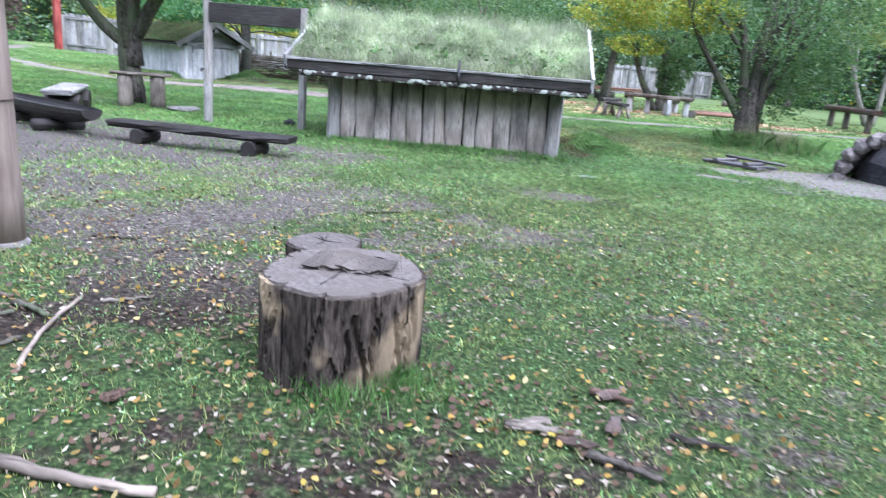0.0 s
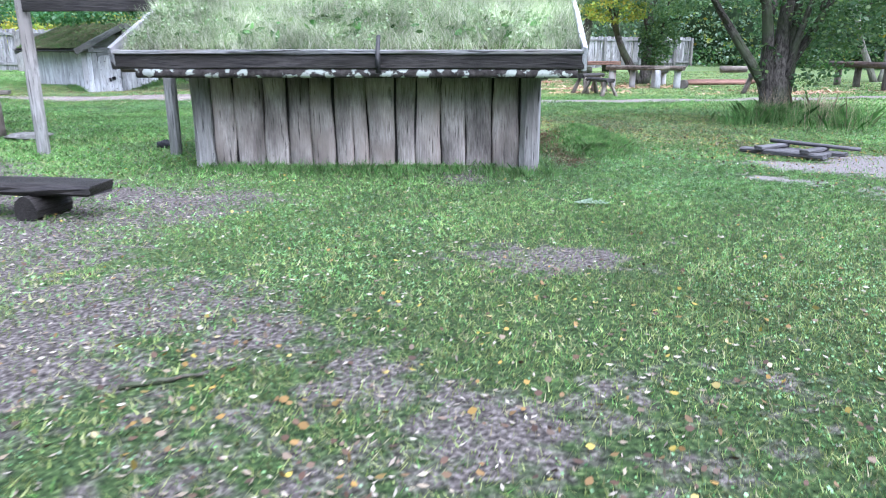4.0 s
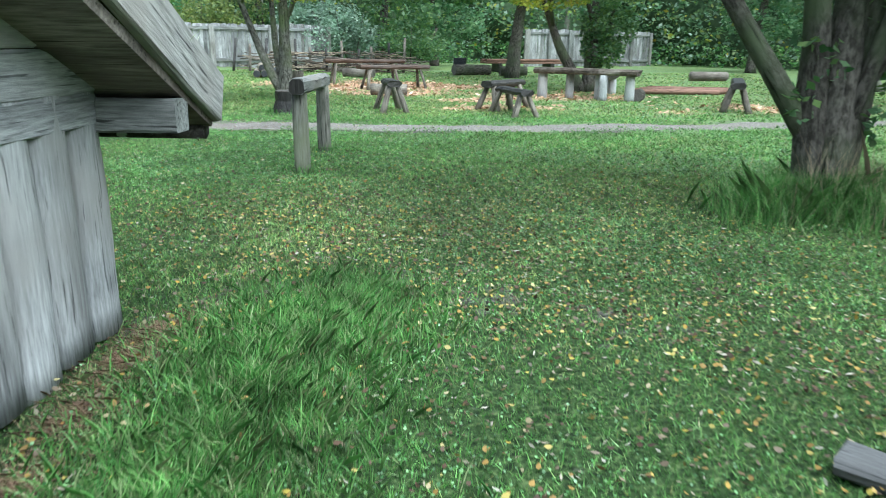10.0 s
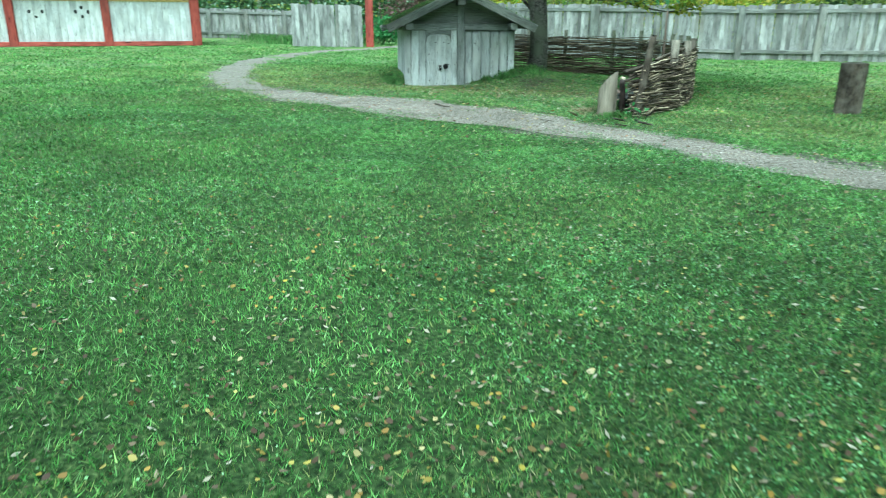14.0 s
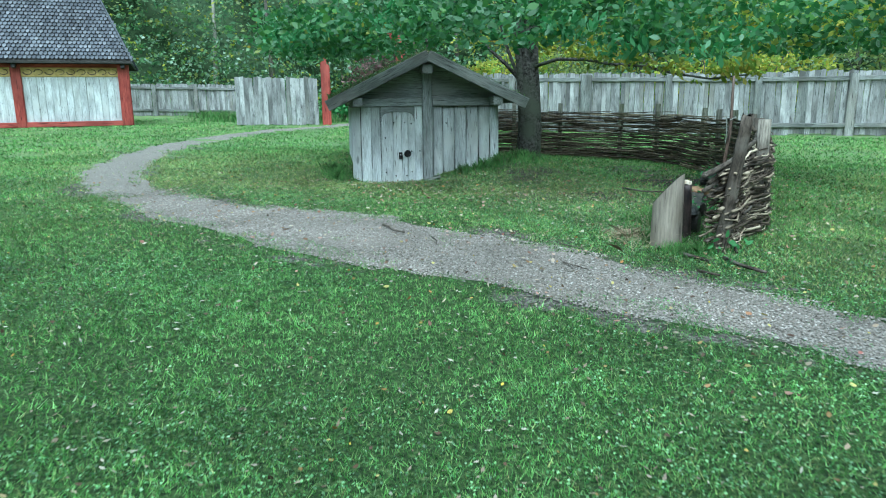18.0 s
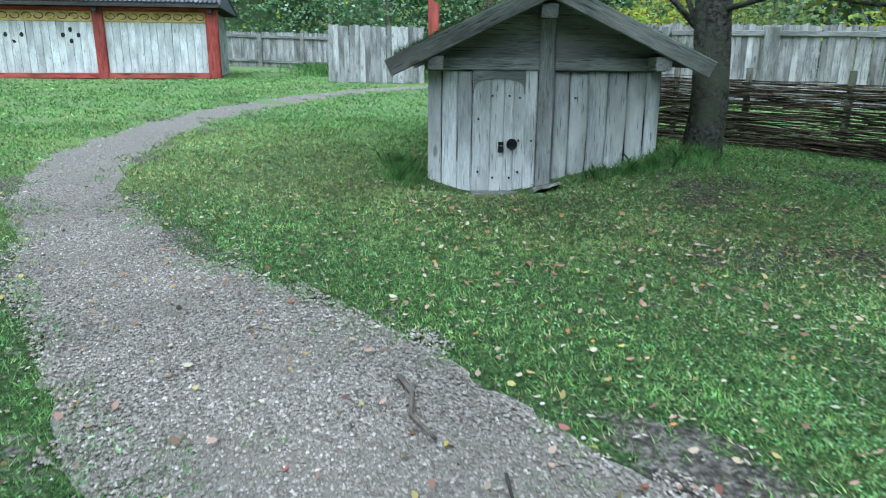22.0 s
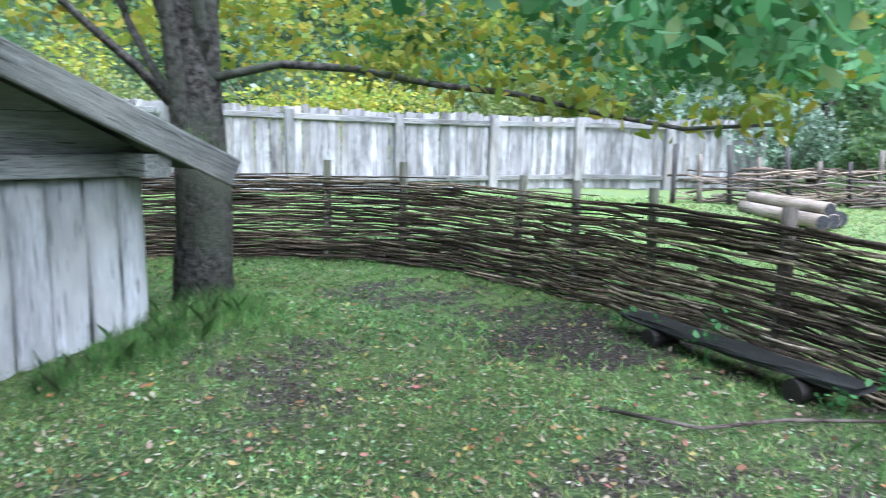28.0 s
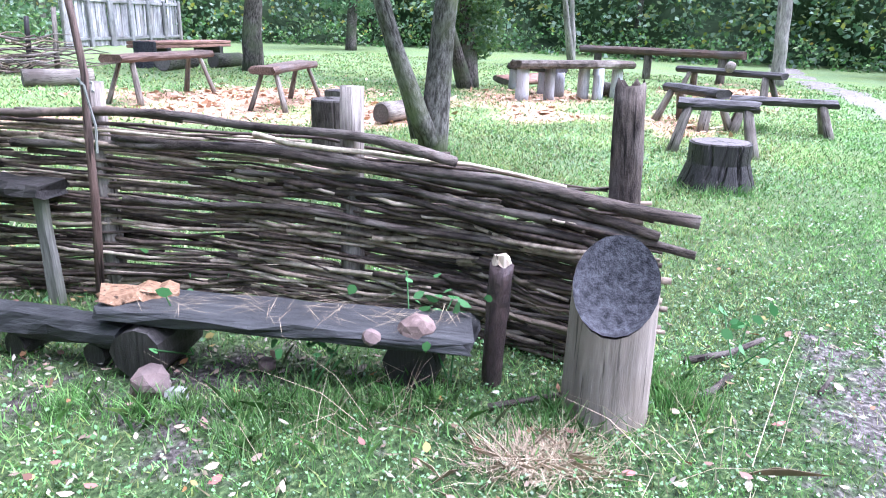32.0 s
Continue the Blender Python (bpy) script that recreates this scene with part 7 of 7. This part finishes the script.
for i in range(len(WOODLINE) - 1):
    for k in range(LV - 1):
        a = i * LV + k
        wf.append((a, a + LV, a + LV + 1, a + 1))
# one sheet behind the leaves; the shade deep in the wood is its colour
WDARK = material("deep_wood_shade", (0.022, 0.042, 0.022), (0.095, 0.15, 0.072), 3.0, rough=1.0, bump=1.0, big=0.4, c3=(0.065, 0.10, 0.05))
tagged(part("backdrop_wood", (wv, wf), WDARK, smooth=True), "dark sheet behind the leaves, coloured as the wood's inner shade", "wood", kind="structure")
rng = np.random.default_rng(77)
wcs = np.concatenate([[0], np.cumsum(np.hypot(*np.diff(WOODLINE, axis=0).T))])


def wood_leaves(name, mat, count, size, inset, hmax, hmin=0.0, s0=0.0, s1=1.0, power=1.0):
    s = rng.uniform(s0, s1, count) * wcs[-1]
    x, y = np.interp(s, wcs, WOODLINE[:, 0]), np.interp(s, wcs, WOODLINE[:, 1])
    x2, y2 = np.interp(s + 0.5, wcs, WOODLINE[:, 0]), np.interp(s + 0.5, wcs, WOODLINE[:, 1])
    x1, y1 = np.interp(s - 0.5, wcs, WOODLINE[:, 0]), np.interp(s - 0.5, wcs, WOODLINE[:, 1])
    d = np.hypot(x2 - x1, y2 - y1) + 1e-9
    h = hmin + (hmax - hmin) * rng.uniform(0, 1, count) ** power
    o = 0.8 * wobble(s, h * 2.0, 0.55) + 0.7 * wobble(s * 1.3, h * 3, 1.4, 1.0) + 0.22 * h - inset + rng.normal(0, 0.35, count)
    px, py = x - (y2 - y1) / d * o, y + (x2 - x1) / d * o
    keep = wobble(s * 1.1, h * 2.4, 1.9, 2.0) + rng.uniform(-0.5, 0.5, count) > -0.35
    c = np.stack([px, py, ground(px, py) + h], -1)[keep]
    ob = part(name, soup(name, leaf_quads(c, 0.6, size, rng, 1.5, 0.2, plain=True), 4, mat), mat)
    tagged(ob, {"wood_foliage": "dense mixed green foliage of the surrounding wood", "undergrowth": "nettles and bushes at the wood's edge", "autumn_foliage": "yellowing leaves in the wood"}[name], "foliage", kind="stuff")


wood_leaves("wood_foliage", WOODL, 110000, 0.20, 0.6, 13.0)
wood_leaves("wood_foliage", OAKL, 22000, 0.20, 1.6, 7.0, 0.0)
wood_leaves("wood_foliage", BLUEG, 14000, 0.20, 1.5, 5.0, 0.0)
wood_leaves("autumn_foliage", CHERRYY, 9000, 0.18, 1.6, 8.0, 0.5)
wood_leaves("wood_foliage", OLIVE, 14000, 0.20, 1.4, 9.0, 1.5)
wood_leaves("undergrowth", TALLM, 20000, 0.13, 2.6, 1.3, 0.0, power=1.5)
for i in range(46):
    s = rng.uniform(0, wcs[-1])
    x, y = float(np.interp(s, wcs, WOODLINE[:, 0])), float(np.interp(s, wcs, WOODLINE[:, 1]))
    t2 = thing("forest_tree", x, y, gz(x, y) - 0.1, rng.uniform(0, 360), "slim dark tree trunk in the wood", "tree", "trees in the wood")
    part("trunk", rod([(0, 0, 0), (0.1, 0.05, 2.5), (0.25, -0.1, 5.5), (0.3, 0.1, 9.0)], rng.uniform(0.12, 0.28), 0.08, 8), BARK if i % 4 else BARKL, t2, smooth=True)

# ---- long grass tufts ----
def tuft(name, spots, label, h0, h1, mat=TALLM, w=0.006, lean=0.9):
    xs, ys = [], []
    for x, y, r, n in spots:
        a, q = nrg.uniform(0, 6.283, n), r * np.abs(nrg.normal(0, 0.62, n))
        xs.append(x + q * np.cos(a))
        ys.append(y + q * np.sin(a))
    xs, ys = np.concatenate(xs), np.concatenate(ys)
    tagged(part(name, blades(len(xs), xs, ys, ground(xs, ys) - 0.01, h0, h1, w, lean, mat, name), mat), label, "grass", kind="stuff")


tuft("long_grass", [(7.05, 16.1, 0.55, 7000), (7.6, 15.8, 0.6, 6500), (6.5, 16.0, 0.4, 3000), (8.0, 15.6, 0.45, 4000)], "long grass round the foot of the tree", 0.12, 0.44, w=0.0045, lean=1.1)
tuft("long_grass", [(7.7, 15.7, 0.6, 380), (7.1, 16.0, 0.6, 260)], "tall dry seed stalks round the foot of the tree", 0.35, 0.75, HAYM, 0.004, 0.6)
tuft("long_grass", [(2.45 + 0.1 * k, 11.9 + 0.35 * k, 0.5, 2600) for k in range(8)], "lush grass on the bank beside the house", 0.04, 0.12, w=0.006, lean=1.2)
tuft("long_grass", [(-2.2 + 0.35 * k, 11.35 - 0.046 * k - 0.2, 0.25, 380) for k in range(12)], "grass along the foot of the house wall", 0.04, 0.13, w=0.005)
tuft("long_grass", [(-10.62, 27.35, 0.2, 2000), (-10.5, 27.2, 0.2, 1400), (-8.45, 29.3, 0.35, 1400), (-8.1, 29.7, 0.5, 1800), (-8.9, 28.85, 0.2, 500), (-8.65, 29.1, 0.2, 600), (-10.35, 27.1, 0.25, 900)], "lush grass against the hut wall", 0.06, 0.21, w=0.004)
tuft("long_grass", [(-3.1, 25.1, 0.18, 420), (-3.5, 25.5, 0.22, 420), (-2.95, 25.3, 0.25, 500), (-3.9, 26.3, 0.4, 500), (-0.78, 2.2, 0.3, 700), (-1.0, 2.05, 0.25, 400), (2.45, 18.5, 0.2, 350), (2.6, 20.1, 0.2, 350), (1.35, 25.5, 0.45, 900), (1.1, 28.5, 0.6, 900), (-4.3, 28.2, 0.5, 500), (6.5, 25.5, 0.4, 500)], "grass tufts round posts and stumps", 0.05, 0.15, w=0.005)
tuft("long_grass", [(-30 + k * 1.3, 36.5 + 0.4 * k, 1.3, 500) for k in range(5)] + [(-36 + k * 1.2, 39 + 0.3 * k, 1.5, 500) for k in range(6)], "rough grass at the wood's edge", 0.2, 0.5, w=0.02)
tuft("dry_straw", [(2.0 + 0.03 * k, 11.3 + 0.4 * k, 0.24, 1800) for k in range(7)], "reddish dry straw along the house wall", 0.015, 0.045, HAYR, 0.003, 3.5)
tuft("dry_straw", [(-3.72, 25.41, 0.2, 900), (-3.9, 25.6, 0.3, 200), (-3.82, 25.51, 0.12, 500)], "heap of dry straw before the log seat", 0.02, 0.09, HAYM, 0.003, 3.5)

tuft("yard_grass", [(-3.62 - 0.1 * k, 25.95 + 0.16 * k, 0.16, 260) for k in range(7)] + [(-4.35, 27.15, 0.2, 300), (-4.2, 26.4, 0.22, 260), (-3.1, 25.15, 0.2, 420)], "thin grass growing before the low bench", 0.04, 0.13, GRASSM, 0.0042, 1.3)
tuft("dry_stems", [(-3.85, 26.05, 0.3, 26), (-3.5, 25.0, 0.3, 30), (-4.1, 26.2, 0.3, 14)], "long dry stems lying in the grass", 0.12, 0.34, HAYM, 0.0035, 3.2)
k = nrg.uniform(-0.7, 0.72, 130)
off = nrg.normal(0.0, 0.075, 130)
ca, sa = math.cos(radians(-71)), math.sin(radians(-71))
cs = np.stack([-3.68 + k * ca - off * sa, 26.62 + k * sa + off * ca, gz(-3.68, 26.62) + 0.292 + nrg.uniform(0, 0.02, 130)], -1)
tagged(part("dry_straw", soup("dry_straw", leaf_quads(cs, 0.05, 0.0021, nrg, 90.0, flat=0.12, plain=True), 4, HAYM), HAYM), "loose straws lying on the low bench", "straw", kind="stuff")

# ---- lawn, clover, fallen leaves, gravel and chips ----
def scatter(per_m2, box, density, cell=0.15):
    """Random feet at per_m2 times the density, drawn cell by cell."""
    cx, cy = np.meshgrid(np.arange(box[0], box[1], cell), np.arange(box[2], box[3], cell))
    cx, cy = cx.ravel() + cell / 2, cy.ravel() + cell / 2
    n = nrg.poisson(np.clip(density(cx, cy), 0, 1) * per_m2 * cell * cell)
    x, y = np.repeat(cx, n), np.repeat(cy, n)
    return x + nrg.uniform(-cell / 2, cell / 2, len(x)), y + nrg.uniform(-cell / 2, cell / 2, len(x))


def lawn_density(x, y):
    on_path = dist_to(PATHD, x, y) < path_half(x, y) * (0.64 + 0.22 * wobble(x, y, 2.3, 4.0) + 0.28 * wobble(x, y, 5.5, 1.0) + 0.28 * wobble(x, y, 15.0, 2.0))
    worn = np.clip(bare_at(x, y) * 1.25 + ash_at(x, y) * 1.8 + chips_at(x, y) * 1.1, 0, 1)
    return np.where(on_path, 0.012, 1 - 0.93 * worn) * clumps(x, y)


BOX = (-38, 20, -5, 42)


def ring_density(lo, hi):
    def fn(x, y):
        d = dist_to(WALKD, x, y)
        return lawn_density(x, y) * ((d >= lo) & (d < hi)) * np.clip(0.82 + 0.3 * wobble(x, y, 2.7, 2.0), 0.45, 1)
    return fn


for lo, hi, per_m2, h0, h1, w in ((0, 1.9, 6000, 0.010, 0.042, 0.0062), (1.9, 5.0, 3100, 0.014, 0.048, 0.0092), (5.0, 10.5, 1100, 0.02, 0.065, 0.017), (10.5, 17.0, 230, 0.03, 0.07, 0.032), (17.0, 32.0, 80, 0.03, 0.06, 0.05)):
    x, y = scatter(per_m2, BOX, ring_density(lo, hi))
    yel = nrg.uniform(0, 1, len(x)) < np.clip(0.9 * sstep(12, 4, y) + 0.6 * bump2(x, y, 4.5, 16.5, 3.5, 2.8) + 0.8 * bump2(x, y, -12.0, 26.0, 4.0, 3.0) + 0.5 * sstep(24, 25.5, y) * sstep(-4, -2, x) + 0.5 * bump2(x, y, -6.0, 28.3, 2.8, 3.2) + 0.15 * bump2(x, y, -8.5, 25.5, 3.5, 2.0) + 0.04 + 0.2 * wobble(x, y, 0.9, 3.0), 0.02, 0.85)
    for sel, mt, lab in ((~yel, GRASSM, "short lawn grass blades"), (yel, YELLG, "short yellowish lawn grass blades")):
        me = blades(int(sel.sum()), x[sel], y[sel], ground(x[sel], y[sel]) - 0.004, h0, h1, w, 1.9 if lo > 4 else 1.5, mt, "lawn_grass", False)
        tagged(part("lawn_grass", me, mt), lab, "grass", kind="stuff")
for lo, hi, per_m2, size in ((0, 3.0, 2300, 0.0125), (3.0, 6.5, 680, 0.019), (6.5, 11.0, 150, 0.03)):
    x, y = scatter(per_m2, BOX, lambda x, y: ring_density(lo, hi)(x, y) * np.clip(0.45 + 0.8 * wobble(x, y, 1.1, 4.0) + 0.3 * wobble(x, y, 4.0, 1.0), 0.05, 1))
    c = np.stack([x, y, ground(x, y) + nrg.uniform(0.012, 0.045, len(x))], -1)
    tagged(part("clover", soup("clover", leaf_quads(c, 0.25, size, nrg, 1.05, flat=0.8, plain=True), 4, CLOVER), CLOVER), "small clover leaves in the lawn", "clover", kind="stuff")
x, y = scatter(150, BOX, lambda x, y: (dist_to(WALKD, x, y) < 5.0) * np.clip(0.3 + 0.6 * np.clip(bare_at(x, y) * 2, 0, 1) + 0.7 * bump2(x, y, -6.2, 29.2, 2.6, 2.8), 0, 1))
c = np.stack([x, y, ground(x, y) + nrg.uniform(0.008, 0.03, len(x))], -1)
tagged(part("lawn_litter", soup("lawn_litter", leaf_quads(c, 0.2, 0.014, nrg, 2.6, flat=0.45, plain=True), 4, LITTER), LITTER), "bits of dead grass and leaf litter", "litter", kind="stuff")


def leaf_field(x, y):
    m = 0.5 * bump2(x, y, -1.3, 2.3, 3.4, 3.2) + 0.85 * bump2(x, y, 4.0, 14.4, 1.9, 2.4) + 0.5 * bump2(x, y, 2.6, 16.2, 1.4, 1.2) + 0.035 + 0.25 * bump2(x, y, 5.5, 12.5, 1.5, 1.5)
    return np.clip(m * (1 + 0.7 * wobble(x, y, 1.7)) + 0.16 * bump2(x, y, 1.0, 17.0, 3.0, 2.8) + 0.25 * bump2(x, y, 4.5, 16.5, 2.6, 2.2), 0, 1)


x, y = scatter(360, (-9, 10, -2, 24), leaf_field)
c = np.stack([x, y, ground(x, y) + nrg.uniform(0.012, 0.05, len(x))], -1)
tagged(part("fallen_leaves", soup("fallen_leaves", leaf_quads(c, 0.3, (0.027 - 0.006 * sstep(5, 9, y))[:, None], nrg, 1.35, flat=0.45), 6, FALLEN), FALLEN), "scattered yellow and brown fallen leaves", "leaves", kind="stuff")
x, y = scatter(70, (-9, 10, 8, 24), leaf_field)
c = np.stack([x, y, ground(x, y) + nrg.uniform(0.02, 0.05, len(x))], -1)
tagged(part("fallen_leaves", soup("fallen_leaves", leaf_quads(c, 0.3, 0.020, nrg, 1.3, flat=0.5), 6, FALLENY), FALLENY), "small yellow fallen leaves on the lawn", "leaves", kind="stuff")
x, y = scatter(150, (-13, -1, 22, 34), lambda x, y: np.clip(0.32 * bump2(x, y, -6.8, 29.3, 3.4, 3.2) + 0.16 * bump2(x, y, -7, 26.0, 4.0, 2.2) + 0.07, 0, 1))
c = np.stack([x, y, ground(x, y) + nrg.uniform(0.02, 0.05, len(x))], -1)
tagged(part("fallen_leaves", soup("fallen_leaves", leaf_quads(c, 0.3, 0.027, nrg, 1.6, flat=0.4), 6, FALLENR), FALLENR), "pink and cream fallen cherry leaves", "leaves", kind="stuff")
x, y = scatter(60, (-1, 17, 25, 38), lambda x, y: chips_at(x, y) ** 2)
c = np.stack([x, y, ground(x, y) + nrg.uniform(0.01, 0.04, len(x))], -1)
tagged(part("wood_chips", soup("wood_chips", leaf_quads(c, 0.25, 0.07, nrg, 2.4, flat=0.45), 6, CHIPM), CHIPM), "pale orange axe chips covering the ground", "wood chips", kind="stuff")


def pebbles(n, box, dens, r0, r1):
    x, y = scatter(n, box, dens)
    n = len(x)
    r = nrg.uniform(r0, r1, n)
    o = np.array([[1, 0, 0], [-1, 0, 0], [0, 1, 0], [0, -1, 0], [0, 0, 0.7], [0, 0, -0.7]])
    c = np.stack([x, y, ground(x, y) + 0.016], -1)
    v = c[:, None, :] + o[None] * r[:, None, None] * nrg.uniform(0.6, 1.3, (n, 6, 1))
    tri = np.array([[0, 2, 4], [2, 1, 4], [1, 3, 4], [3, 0, 4]])
    k = (np.arange(n)[:, None, None] * 6 + tri[None]).reshape(-1, 3)
    me = bpy.data.meshes.new("pebbles")
    me.from_pydata(v.reshape(-1, 3).tolist(), [], k.tolist())
    me.materials.append(PEB)
    return me


PEBW = leaf_material("pale_path_stone", [(0.24, 0.225, 0.21), (0.42, 0.40, 0.38), (0.18, 0.165, 0.15), (0.52, 0.50, 0.48), (0.12, 0.105, 0.10)], 0.9, 0.0, 0.2)
PEBL = leaf_material("loose_pebble", [(0.07, 0.06, 0.052), (0.21, 0.187, 0.168), (0.32, 0.292, 0.266), (0.12, 0.10, 0.085), (0.24, 0.218, 0.196), (0.16, 0.14, 0.125), (0.44, 0.412, 0.382)], 0.9, 0.0, 0.2)
me = pebbles(3600, (-12, 2, 21.5, 27), lambda x, y: (dist_to(PATHD, x, y) < path_half(x, y) * 0.84) * np.clip(1.3 - dist_to(WALKD, x, y) / 4, 0.12, 1), 0.004, 0.012)
me.materials[0] = PEBL
tagged(part("gravel", me, PEBL), "loose grey gravel stones on the path", "gravel", kind="stuff")
me = pebbles(45, (-16, 5, 21.5, 28), lambda x, y: (dist_to(PATHD, x, y) < path_half(x, y) * 0.95) * 1.0, 0.006, 0.014)
me.materials[0] = PEBW
tagged(part("gravel", me, PEBW), "larger pale stones among the path gravel", "gravel", kind="stuff")


def herb(x, y, h, label, seed, mat=HERB, n=14, size=0.04):
    rng2 = np.random.default_rng(seed)
    b = thing("herb", x, y, gz(x, y), 0, label, "plant")
    cts = rng2.normal(0, h * 0.33, (n, 3)) * np.array([1, 1, 0.6]) + np.array([0, 0, h * 0.75])
    part("leaves", soup("leaves", leaf_quads(cts, 0.4, size, rng2, 1.5), 6, mat), mat, b)["kind"] = "stuff"
    for k in range(3):
        part("stem", rod([(0, 0, 0), (*(cts[k] * 0.5),), (*cts[k],)], 0.004, 0.003, 5), mat, b)


for i, (x, y, h) in enumerate(((-3.45, 26.15, 0.42), (-3.42, 25.98, 0.4), (-3.75, 27.1, 0.38), (-4.35, 28.9, 0.2), (-4.05, 28.9, 0.34), (-4.75, 29.9, 0.35), (-3.95, 27.9, 0.16), (-4.05, 28.1, 0.18), (-5.0, 30.5, 0.2), (-3.75, 26.45, 0.22), (-5.2, 30.7, 0.2), (-2.6, 24.95, 0.25))):
    herb(x, y, h, "small fresh green herb growing by the wattle fence", 90 + i)
